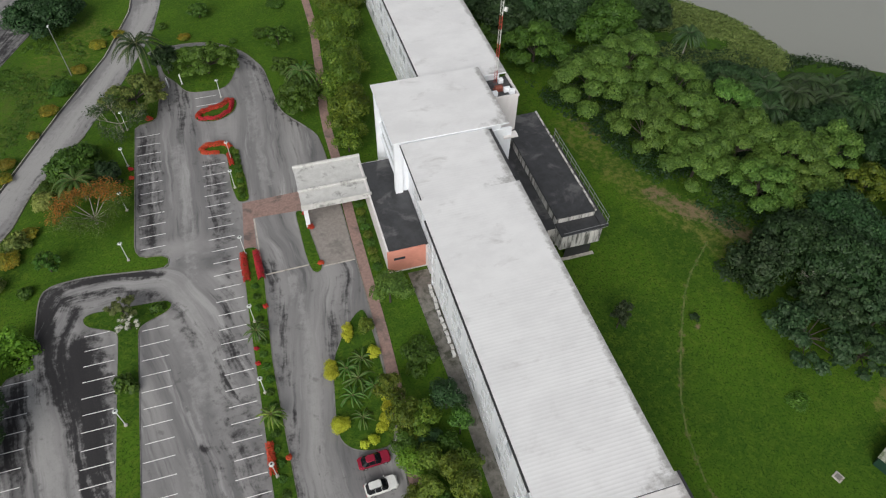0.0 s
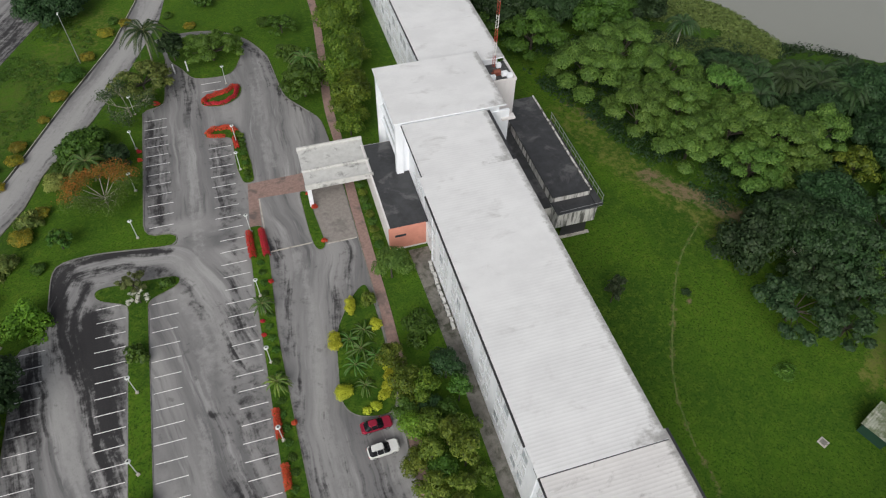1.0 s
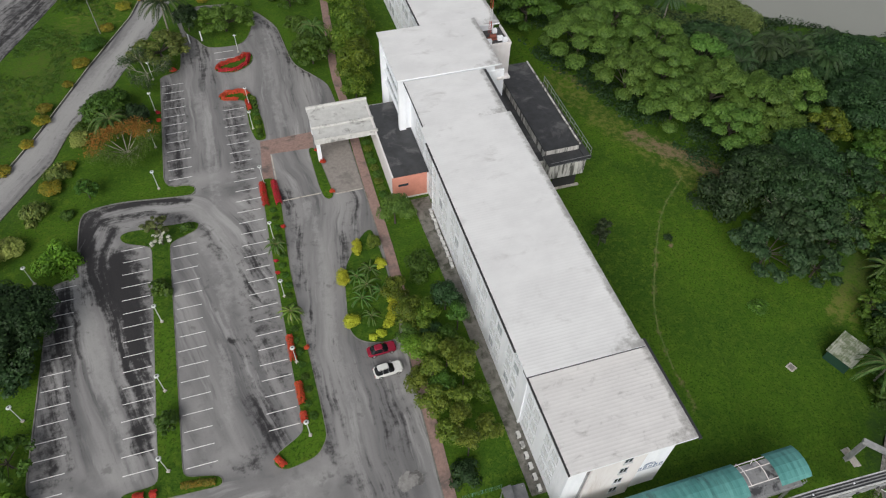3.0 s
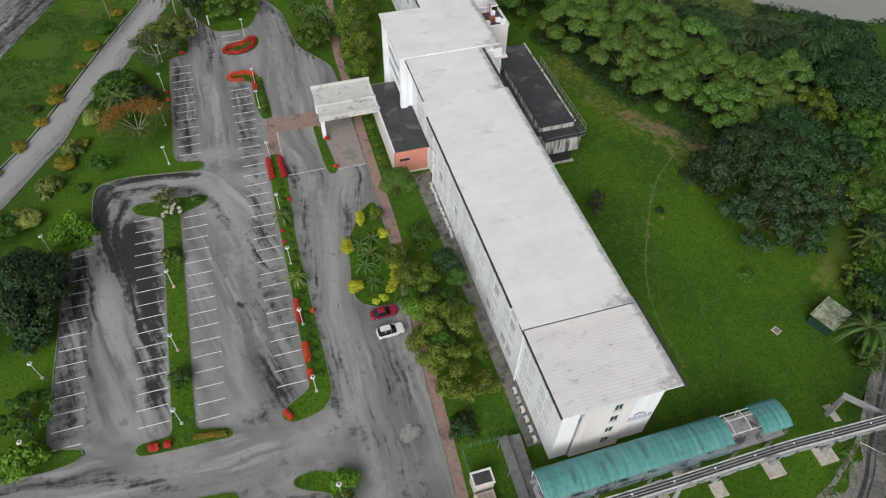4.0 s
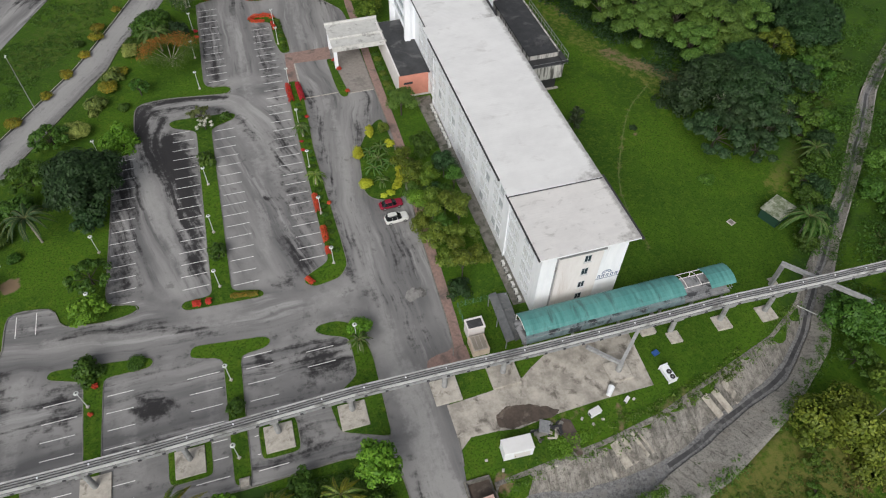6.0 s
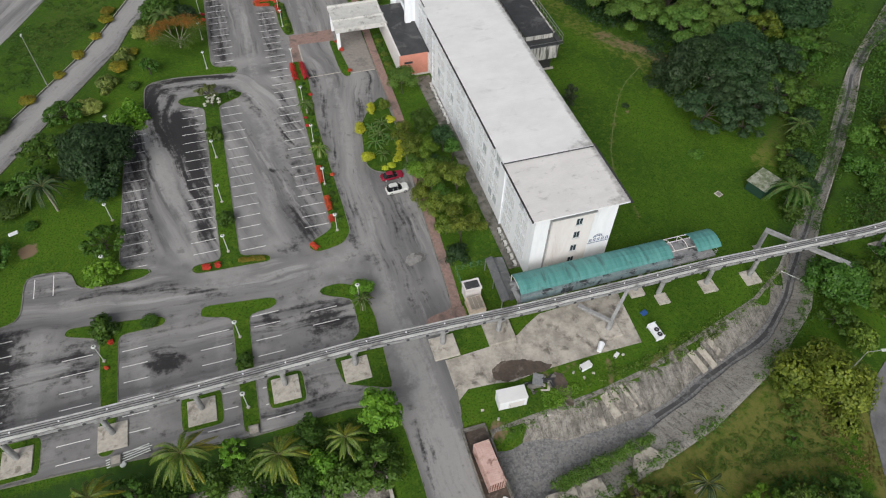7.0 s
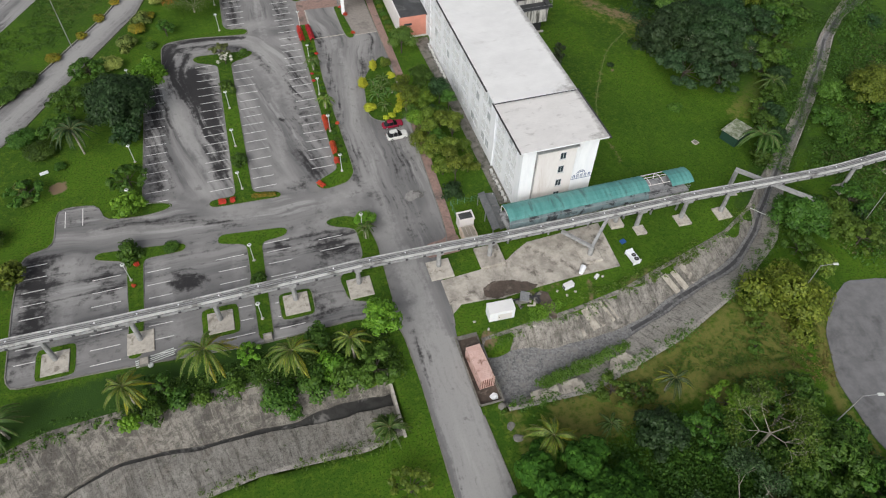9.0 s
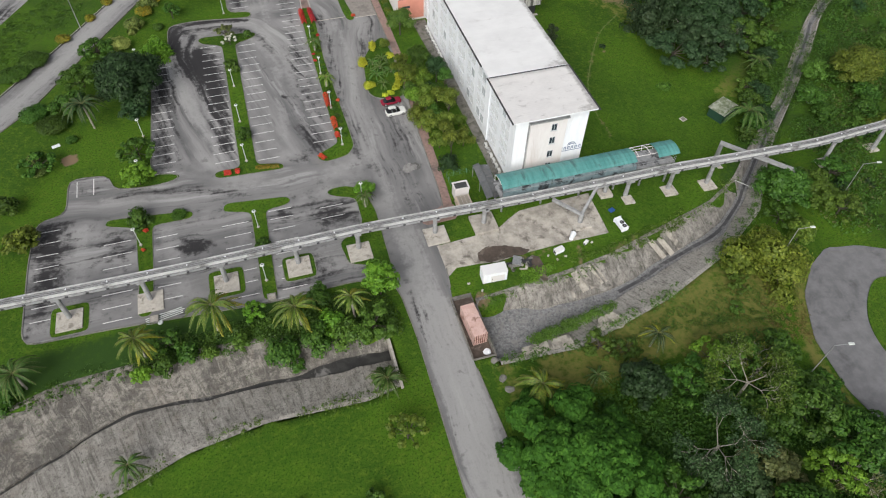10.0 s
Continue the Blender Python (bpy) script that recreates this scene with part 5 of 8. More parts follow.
for x in (-1.9, -1.2, -0.5, 0.2, 0.95, 1.7):
    box(bm, x - 0.22, -0.012, -0.45, x - 0.08, 0, 0.25)
    box(bm, x + 0.08, -0.012, -0.45, x + 0.22, 0, 0.25)
    box(bm, x - 0.22, -0.012, 0.12, x + 0.22, 0, 0.26)
part("bars", bm, SIGNBLUE, sign)
bm = bmesh.new()
for i in range(10):
    a, b = math.pi * i / 9, math.pi * (i + 1) / 9
    if i < 9:
        for rr in (0.75, 0.42):
            beam(bm, (rr * math.cos(a), -0.006, 0.5 + rr * math.sin(a) * 0.9), (rr * math.cos(b), -0.006, 0.5 + rr * math.sin(b) * 0.9), 0.012, 0.16)
part("arc", bm, SIGNBLUE, sign)

# row of condensers at the foot of the long wall
proto = thing("condenser_unit", pose(0.1, 54, 0.05), "white air conditioner condenser on the concrete apron", "condenser", "condensers along the wall")
part("case", boxes((-0.25, -0.42, 0.1, 0.25, 0.42, 0.75), bevel=0.03), PORCH, proto)
part("fan_grille", rod(bmesh.new(), (-0.26, 0, 0.44), (-0.28, 0, 0.44), 0.27, n=16), DARKMETAL, proto, "dark round fan grille")
for fy in (-0.4, 0.4):
    part("foot", boxes((-0.22, fy * 0.8 - 0.05, 0, 0.22, fy * 0.8 + 0.05, 0.1)), STEEL, proto)
for k in range(1, 11):
    copy_thing(proto, pose(0.1 + random.uniform(-0.08, 0.08), 54 - 1.25 * k + random.uniform(-0.15, 0.15), 0.05, 0, 0, random.uniform(-4, 4)))
for k in range(6):
    copy_thing(proto, pose(0.0, 11.5 - 1.5 * k, 0.05))


# ---- elevated track ----
TRACK = [(-125, -8.9, 7.3), (-82, -8.5, 6.9), (-67, -8.5, 6.6), (-54, -8.2, 6.2), (-39.5, -7.5, 5.7), (-28.3, -7.1, 5.5), (-15, -7.3, 5.4), (-4, -7.6, 5.2), (12.2, -7.7, 5.0), (29.3, -7.6, 4.9), (44, -8.2, 4.8), (58.8, -8.6, 4.7), (75.3, -7.6, 4.6), (100, -3, 4.6), (130, 4, 4.6)]
GIRDER = surface("track_concrete", (0.34, 0.346, 0.35), (0.23, 0.235, 0.24), 1.2, (0.18, 0.18, 0.178), 0.6, (0.54, 0.74), 0.85)
RUNNING = surface("running_surface", (0.56, 0.57, 0.575), (0.42, 0.427, 0.43), 0.8, (0.15, 0.15, 0.148), 0.25, (0.50, 0.68), 0.8)


TRACKDARK = surface("dark_concrete", (0.13, 0.13, 0.135), (0.075, 0.075, 0.08), 1.0, (0.20, 0.20, 0.20), 0.8, (0.55, 0.7), 0.85)


def sweep(line, profile):
    """A bar of the given cross-section along a line; profile: (side, height) corners."""
    p = np.array(line, float)
    t = np.gradient(p, axis=0)
    t[:, 2] = 0
    t /= np.linalg.norm(t, axis=1)[:, None]
    side = np.stack([-t[:, 1], t[:, 0], 0 * t[:, 0]], 1)
    bm = bmesh.new()
    rows = [[bm.verts.new(q + s * n + np.array([0, 0, h])) for s, h in profile] for q, n in zip(p, side)]
    k = len(profile)
    for a, b in zip(rows, rows[1:]):
        for i in range(k):
            bm.faces.new((a[i], a[(i + 1) % k], b[(i + 1) % k], b[i]))
    bm.faces.new(rows[0])
    bm.faces.new(rows[-1][::-1])
    bmesh.ops.recalc_face_normals(bm, faces=bm.faces[:])
    return bm


track_line = resample(TRACK, 70)
track = thing("elevated_track", pose(0, 0, 0), "elevated grey concrete guideway with steel rails", "track")
# girder set much darker than the running beams on either side
part("girder", sweep(track_line, [(-0.55, -0.95), (0.55, -0.95), (0.55, -0.3), (-0.55, -0.3)]), TRACKDARK, track, "dark concrete girder")
part("running_beam", sweep(track_line, [(-0.64, -0.55), (-0.50, -0.55), (-0.50, 0), (-0.64, 0)]), RUNNING, track)
part("running_beam", sweep(track_line, [(0.48, -0.35), (0.60, -0.35), (0.60, 0), (0.48, 0)]), RUNNING, track)
for s in (-0.18, 0.18):
    part("conductor_rail", sweep(track_line, [(s - 0.05, -0.25), (s + 0.05, -0.25), (s + 0.05, -0.05), (s - 0.05, -0.05)]), GIRDER, track)
part("cable_tray", sweep(track_line, [(-0.92, -0.85), (-0.68, -0.85), (-0.68, -0.6), (-0.92, -0.6)]), GIRDER, track)
box_bm = boxes((-0.16, -0.16, -0.16, 0.16, 0.16, 0.16), bevel=0.03)
dark_me, pale_me = bpy.data.meshes.new("bracket"), bpy.data.meshes.new("rail_clamp")
box_bm.to_mesh(dark_me)
box_bm.to_mesh(pale_me)
box_bm.free()
dark_me.materials.append(DARKMETAL)
pale_me.materials.append(WALL)
for i, p in enumerate(resample(TRACK, 90)):
    share("bracket", dark_me, track, pose(p[0], p[1] - 0.95, p[2] - 0.65) @ Matrix.Diagonal((1.3, 0.5, 0.9, 1)))
    if i % 2 == 0:
        share("rail_clamp", pale_me, track, pose(p[0], p[1] + 0.1, p[2] - 0.1) @ Matrix.Diagonal((0.6, 0.7, 0.5, 1)))


def track_y(x):
    i = min(range(len(track_line)), key=lambda j: abs(track_line[j][0] - x))
    return track_line[i][1], track_line[i][2]


def pier(x, base_y, pad=3.9, pad_z=0.3, flared=True, mat=None):
    y, z = track_y(x)
    g = ground_z(x, y)
    ob = thing("track_pier", pose(x, y, g), "grey concrete track pier on a pale square footing", "pier", "track piers")
    w = pad / 2
    part("footing", boxes((-w, base_y - y - w, -0.3, w, base_y - y + w, pad_z), bevel=0.05), mat or PALE_CONCRETE, ob, "pale cracked concrete footing")
    top = z - g - 0.95
    bm = bmesh.new()
    rod(bm, (0, 0, 0), (0, 0, top - 0.7), 0.42, 0.36, 14)
    part("column", bm, GIRDER, ob)
    if flared:
        bm = boxes((-0.55, -0.85, top - 0.45, 0.55, 0.85, top))
        rod(bm, (0, 0, top - 1.2), (0, 0, top - 0.45), 0.36, 0.75, 12)
        part("cap", bm, GIRDER, ob)
    return ob


for x, y in ((-98, -9), (-75, -9.1), (-63, -8.9), (-51.2, -8.5), (-39.5, -8.3), (-29.2, -8.0), (-15.8, -8.0)):
    pier(x, y)
pier(-7.0, -7.6, 4.3, 0.5, True, CONCRETE)
pier(29.6, -8.2, 2.6)
pier(20.6, -8.9, 2.0)
pier(37.8, -8.4, 2.8)
pier(64.5, -8.2, 2.4)
pier(77.0, -7.2, 2.4)
pier(92.0, -4.5, 2.4)
ob = thing("track_pier", pose(9.4, -12.0, 0.06), "grey forked pier with two raking struts", "pier", "track piers")
part("footing", boxes((-1.7, -1.6, -0.3, 1.7, 1.6, 0.35), bevel=0.05), PALE_CONCRETE, ob, "pale concrete footing")
part("column", rod(bmesh.new(), (0, 0, 0.3), (0, 0, 2.4), 0.45, 0.4, 14), GIRDER, ob)
for dx, dy, dz in ((-4.6, 2.9, 4.4), (4.2, 3.6, 4.4)):
    part("strut", beam(bmesh.new(), (0, 0, 2.2), (dx, dy, dz), 0.5, 0.5), GIRDER, ob)
ob = thing("track_pier", pose(16.9, -6.4, 0), "grey concrete platform pier on a pale footing", "pier", "track piers")
part("footing", boxes((-1.2, -1.2, -0.3, 1.2, 1.2, 0.4), bevel=0.05), PALE_CONCRETE, ob)
part("column", rod(bmesh.new(), (0, 0, 0.3), (0, 0, 4.0), 0.4, 0.35, 12), GIRDER, ob)

frame_ob = thing("track_portal", pose(46.5, -8.8, -2.4), "grey steel portal carrying the track over the canal", "portal frame")
part("crossbeam", beam(bmesh.new(), (-4.6, 5.6, 6.0), (4.6, -5.0, 6.0), 0.62, 0.6), GIRDER, frame_ob)
for x, y in ((-4.4, 5.3), (4.4, -4.8)):
    part("leg", beam(bmesh.new(), (x, y, -0.6), (x, y, 5.8), 0.6, 0.55), GIRDER, frame_ob)
    part("footing", boxes((x - 1.6, y - 1.4, -0.8, x + 1.6, y + 1.4, 0.5), bevel=0.1), PALE_CONCRETE, frame_ob)

# ---- station platform ----
station = thing("station_platform", pose(14, -4, 0), "elevated platform with a torn teal canopy beside the track", "platform")


def st(name, bm, mat, label="", parent=None):
    bmesh.ops.translate(bm, verts=bm.verts[:], vec=(-14, 4, 0))
    return part(name, bm, mat, parent or station, label)


st("deck", boxes((-3.6, -6.1, 3.9, 30.4, -1.8, 4.25)), GREYSHEET, "grey stained platform deck")
for x in (-3, 4.5, 12, 19, 24.5, 29.8):
    for y in (-5.6, -2.2):
        st("column", boxes((x - 0.14, y - 0.14, -1.2, x + 0.14, y + 0.14, 3.9)), STEEL)
for x in np.arange(-3.2, 31, 2.4):
    bm = bmesh.new()
    pts = [(x, -1.9, 4.25), (x, -1.7, 5.4), (x, -2.6, 6.0), (x, -3.7, 6.2), (x, -4.8, 6.02)]
    for a, b in zip(pts, pts[1:]):
        rod(bm, a, b, 0.055, n=6)
    st("canopy_rib", bm, CREAM, "cream painted steel rib")


def canopy_sheet(x0, x1, n):
    prof = [(-1.5, 5.35), (-1.9, 5.75), (-2.6, 6.08), (-3.6, 6.32), (-4.5, 6.25), (-5.3, 6.0), (-5.75, 5.7)]
    bm = bmesh.new()
    rows = []
    for i in range(n + 1):
        x = x0 + (x1 - x0) * i / n
        dz = 0.05 * (i % 2) + random.uniform(-0.02, 0.02)
        rows.append([bm.verts.new((x, y, z + dz)) for y, z in prof])
    for a, b in zip(rows, rows[1:]):
        for i in range(len(prof) - 1):
            bm.faces.new((a[i], a[i + 1], b[i + 1], b[i]))
    bmesh.ops.recalc_face_normals(bm, faces=bm.faces[:])
    bmesh.ops.solidify(bm, geom=bm.faces[:], thickness=0.03)
    return bm


st("canopy_sheet", canopy_sheet(-3.2, 22.6, 60), TEAL, "faded teal curved roof sheet")
st("canopy_sheet", canopy_sheet(26.9, 31.2, 10), TEAL, "faded teal curved roof sheet")
for y, z in ((-1.9, 5.8), (-2.9, 6.15), (-4.7, 6.1)):
    bm = bmesh.new()
    rod(bm, (-3.2, y, z - 0.14), (31, y, z - 0.14), 0.06, n=6)
    st("purlin", bm, CREAM, "cream painted steel purlin")
CLEAR = surface("grimy_blue_sheet", (0.30, 0.40, 0.43), (0.20, 0.27, 0.29), 0.8, (0.05, 0.06, 0.065), 0.5, (0.52, 0.62), 0.35)
bm = bmesh.new()
rows = []
for i in range(20):
    x = -3.3 + 25.6 * i / 19
    rows.append([bm.verts.new((x, y, z + 0.03 * (i % 2))) for y, z in ((-5.7, 5.62), (-6.1, 5.2), (-6.35, 4.4))])
for a, b in zip(rows, rows[1:]):
    for i in range(2):
        bm.faces.new((a[i], a[i + 1], b[i + 1], b[i]))
bmesh.ops.solidify(bm, geom=bm.faces[:], thickness=0.02)
st("screen_sheet", bm, CLEAR, "grimy blue-grey side sheeting")
bm = bmesh.new()
for x in np.arange(-3.5, 30.5, 1.7):
    rod(bm, (x, -6.05, 4.25), (x, -6.05, 5.35), 0.035, n=5)
for z in (4.8, 5.35):
    rod(bm, (-3.5, -6.05, z), (30.4, -6.05, z), 0.035, n=5)
    rod(bm, (30.4, -6.05, z), (30.4, -1.9, z), 0.035, n=5)
st("railing", bm, STEEL, "grey steel railing")
ramp_ob = thing("access_ramp", pose(-3.9, 0.3, 0), "roofed access ramp with dark corrugated sheets", "ramp")
DARKSHEET = surface("dark_sheet", (0.15, 0.155, 0.16), (0.09, 0.095, 0.10), 0.8, (0.24, 0.24, 0.235), 0.6, (0.55, 0.7), 0.5)
part("roof", loft([[(-1.2, 4.4, 2.5), (-1.5, -4.5, 2.5)], [(0.0, 4.4, 2.85), (-0.2, -4.5, 2.85)]], 12), DARKSHEET, ramp_ob, "dark corrugated roof half")
part("roof", loft([[(0.05, 4.4, 2.3), (-0.1, -4.5, 2.3)], [(1.9, 4.4, 2.0), (1.5, -4.0, 2.0)]], 12), DARKSHEET, ramp_ob, "dark corrugated roof half")
for y in (-4, 0, 4):
    for x in (-1.2, 1.5):
        part("post", boxes((x - 0.06, y - 0.06, 0, x + 0.06, y + 0.06, 2.3)), STEEL, ramp_ob)

# ---- huts, boxes ----
gate = thing("guard_hut", pose(-8.8, 0.3, 0), "small cream flat-roofed kiosk beside the brick path", "hut")
part("wall", boxes((-1.3, -0.9, 0, 1.3, 0.9, 2.4)), CREAM, gate)
part("roof", boxes((-1.15, -0.75, 2.4, 1.15, 0.75, 2.5)), FELT, gate, "dark flat roof")
part("parapet", boxes((-1.4, -1.0, 2.3, 1.4, -0.78, 2.65), (-1.4, 0.78, 2.3, 1.4, 1.0, 2.65), (-1.4, -0.78, 2.3, -1.18, 0.78, 2.65), (1.18, -0.78, 2.3, 1.4, 0.78, 2.65)), CREAM, gate)
low = thing("skylight_box", pose(-9.0, -2.4, 0), "low cream plant box with a framed white skylight", "skylight")
BEIGE = surface("beige_paint", (0.62, 0.52, 0.42), (0.54, 0.44, 0.35), 1.2, (0.34, 0.27, 0.21), 0.8, (0.55, 0.75), 0.8)
part("wall", boxes((-1.3, -1.4, 0, 1.3, 1.4, 1.3)), BEIGE, low)
bm = boxes((-1.0, -1.2, 1.3, 1.0, 1.2, 1.4))
part("glazing", bm, tinted("milky_glazing", (0.34, 0.30, 0.25), 0.3), low)
part("glazing_bar", boxes((-1.05, -1.25, 1.4, -0.95, 1.25, 1.5), (0.95, -1.25, 1.4, 1.05, 1.25, 1.5), (-0.38, -1.25, 1.4, -0.30, 1.25, 1.5), (0.30, -1.25, 1.4, 0.38, 1.25, 1.5), (-0.95, 1.15, 1.4, 0.95, 1.25, 1.5), (-0.95, -1.25, 1.4, 0.95, -1.15, 1.5)), PALE_CONCRETE, low)
fence = thing("mesh_fence", pose(-7.2, 5.5, 0), "low green wire mesh fence", "fence")
GREENSTEEL = tinted("green_steel", (0.10, 0.25, 0.16), 0.5)
for i in range(5):
    part("post", rod(bmesh.new(), (-2.6 + i * 1.3, 0, 0), (-2.6 + i * 1.3, 0, 1.3), 0.04, n=6), GREENSTEEL, fence)
    part("post", rod(bmesh.new(), (-2.6, -1.3 * i, 0), (-2.6, -1.3 * i, 1.3), 0.04, n=6), GREENSTEEL, fence)
bm = bmesh.new()
for z in (0.1, 0.5, 0.9, 1.25):
    rod(bm, (-2.6, 0, z), (2.6, 0, z), 0.012, n=4)
    rod(bm, (-2.6, 0, z), (-2.6, -5.2, z), 0.012, n=4)
part("wire", bm, GREENSTEEL, fence)

hut = thing("pump_hut", pose(52.8, 10.5, ground_z(52.8, 10.5), 0, 0, 22), "dark green shed with a mossy pale roof on the lawn", "shed")
MOSS = surface("mossy_sheet", (0.36, 0.37, 0.31), (0.26, 0.29, 0.22), 1.2, (0.13, 0.16, 0.09), 0.7, (0.46, 0.64), 0.8)
DGREEN = tinted("dark_green_paint", (0.015, 0.055, 0.035), 0.6)
part("wall", boxes((-2.3, -1.8, 0, 2.3, 1.8, 2.3)), DGREEN, hut)
v, f = ribbed_sheet(-2.6, 2.6, -2.1, 2.1, 2.35, 0.35, 0.04, 0.3)
rr = mesh_from("roof", v, f, MOSS, hut, "mossy pale ribbed roof")
part("fascia", boxes((-2.6, -2.1, 2.15, 2.6, -2.0, 2.34)), DGREEN, hut)
manhole = thing("manhole", pose(44.0, 11.0, ground_z(44, 11), 0, 0, 20), "square concrete manhole with a dark cover in the grass", "manhole")
part("rim", boxes((-0.62, -0.62, -0.2, 0.62, 0.62, 0.15), bevel=0.04), PALE_CONCRETE, manhole)
part("cover", boxes((-0.4, -0.4, 0.15, 0.4, 0.4, 0.19)), KERB, manhole, "dark iron cover")

box_ob = thing("storage_cabin", pose(-9.35, -19.2, 0, 0, 0, -3), "white boxy cabin on rough grass", "cabin")
part("body", boxes((-2.05, -1.0, 0.15, 2.05, 1.0, 2.4), bevel=0.05), WALL, box_ob)
part("roof", boxes((-2.1, -1.06, 2.4, 2.1, 1.06, 2.47), bevel=0.03), ROOF, box_ob)
hatch = part("door", boxes((-0.7, -1.03, 0.35, 1.6, -1.0, 1.75), bevel=0.01), OLD_ROOF, box_ob, "greyish panel door")
part("handle", boxes((-0.55, -1.08, 0.95, -0.45, -1.03, 1.15)), DARKMETAL, hatch)
part("skid", boxes((-2.0, -0.9, 0, 2.0, -0.7, 0.15)), DARKMETAL, box_ob)
part("skid", boxes((-2.0, 0.7, 0, 2.0, 0.9, 0.15)), DARKMETAL, box_ob)
cont = thing("shipping_container", pose(-15.55, -27.4, -0.45, 0, 0, 3), "faded pink corrugated steel container in a sunken bay", "container")
PINK = surface("faded_pink_steel", (0.62, 0.44, 0.40), (0.52, 0.34, 0.30), 0.9, (0.20, 0.10, 0.07), 0.7, (0.52, 0.7), 0.6)
verts, faces = ribbed_sheet(-1.06, 1.06, -2.9, 2.9, 2.62, 0.28, 0.035)
part("body", boxes((-1.1, -2.95, 0.0, 1.1, 2.95, 2.6), bevel=0.03), PINK, cont)
mesh_from("roof_panel", verts, faces, PINK, cont)
for x in np.arange(-1.05, 1.1, 0.35):
    part("door_rib", boxes((x - 0.06, -3.0, 0.3, x + 0.06, -2.94, 2.5)), tinted("rusty_red", (0.16, 0.06, 0.04), 0.8), cont)
for s in (-1, 1):
    part("corner_post", boxes((s * 1.08 - 0.06, -3.0, 0.05, s * 1.08 + 0.06, -2.9, 2.65)), PINK, cont)
pit = part("loading_bay", boxes((-17.3, -33.0, -0.55, -13.75, -21.3, -0.45), (-17.5, -33.0, -0.6, -17.25, -21.3, 0.3), (-13.95, -33.0, -2.6, -13.7, -23.5, 0.3), (-17.25, -21.5, -0.6, -13.95, -21.25, 0.25), (-17.25, -33.2, -2.6, -13.7, -33.0, 0.3)), DIRTY)
bay_floor = part("loading_bay_floor", slab([(-17.2, -32.9), (-14.0, -32.9), (-14.0, -21.6), (-17.2, -21.6)], -0.44, -0.5), MUD)
tagged(bay_floor, "dark muddy floor of the sunken loading bay", "pavement", kind="structure")
tagged(pit, "sunken concrete loading bay with low walls", "pavement", kind="structure")
rag = thing("white_sack", pose(-14.8, -32.0, -0.45), "crumpled white sack by the container", "sack")
bm = bmesh.new()
bmesh.ops.create_icosphere(bm, subdivisions=2, radius=0.55)
for v in bm.verts:
    v.co = Vector((v.co.x * 1.2, v.co.y, max(v.co.z * 0.5, -0.1) + 0.1)) * (1 + 0.25 * noise.noise(v.co * 3))
part("cloth", bm, WALL, rag)

ac = thing("condenser_unit", pose(16.1, -14.6, 0, 0, 0, -84), "large white condenser with two black fans standing on grass", "condenser")
part("case", boxes((-1.25, -0.6, 0.12, 1.25, 0.6, 0.95), bevel=0.05), WALL, ac)
for x in (-1.3, 1.3):
    part("end_panel", boxes((x - 0.05, -0.7, 0, x + 0.05, 0.7, 1.05), bevel=0.02), WALL, ac)
for x in (-0.05, 0.82):
    part("fan", rod(bmesh.new(), (x, 0.08, 0.95), (x, 0.08, 0.98), 0.4, n=20), DARKMETAL, ac, "black round fan")
    part("hub", rod(bmesh.new(), (x, 0.08, 0.98), (x, 0.08, 1.01), 0.12, n=10), STEEL, ac)
for x, y, s, rot in ((3.15, -17.2, 1.0, 12), (8.45, -16.65, 0.55, 35)):
    u = thing("storage_box", pose(x, y, 0, 0, 0, rot), "white boxy cabinet on short legs in the grass", "box", "discarded boxes")
    part("body", boxes((-0.86 * s, -0.44 * s, 0.25 * s, 0.86 * s, 0.44 * s, 0.95 * s), bevel=0.03), WALL, u)
    part("lid", boxes((-0.9 * s, -0.48 * s, 0.95 * s, 0.9 * s, 0.48 * s, 1.02 * s), bevel=0.03), ROOF, u)
    part("vent", boxes((-0.89 * s, -0.3 * s, 0.4 * s, -0.86 * s, 0.3 * s, 0.85 * s)), DARKMETAL, u, "dark opening in the end")
    for dx in (-0.75, 0.75):
        for dy in (-0.36, 0.36):
            part("leg", boxes(((dx - 0.06) * s, (dy - 0.06) * s, 0, (dx + 0.06) * s, (dy + 0.06) * s, 0.25 * s)), DARKMETAL, u)
for x, y in ((1.2, -17.4), (2.4, -18.6), (4.0, -18.3), (9.6, -16.7), (-4.9, -22.6), (-11.9, -21.2), (-13.6, -19.3)):
    bit = thing("rubble_piece", pose(x, y, 0.0, 0, 0, x * 40), "pale lump of rubble in the grass", "rubble", "scattered rubble")
    part("lump", boxes((-0.22, -0.16, -0.05, 0.22, 0.16, 0.18), bevel=0.05), PALE_CONCRETE, bit)
tub = thing("bath_tub", pose(6.95, -14.5, 0.06, 0, 0, 48), "old white tub with a rusty end on the concrete", "tub")
part("bowl", rod(bmesh.new(), (-1.05, 0, 0.3), (0.45, 0, 0.36), 0.36, 0.5, 16), WALL, tub)
part("end", rod(bmesh.new(), (0.45, 0, 0.36), (0.95, 0, 0.4), 0.42, 0.34, 12), KERB, tub, "dark rusty end")
part("foot", boxes((-0.7, -0.3, -0.0, 0.6, 0.3, 0.1)), KERB, tub)
rng = random.Random(5)
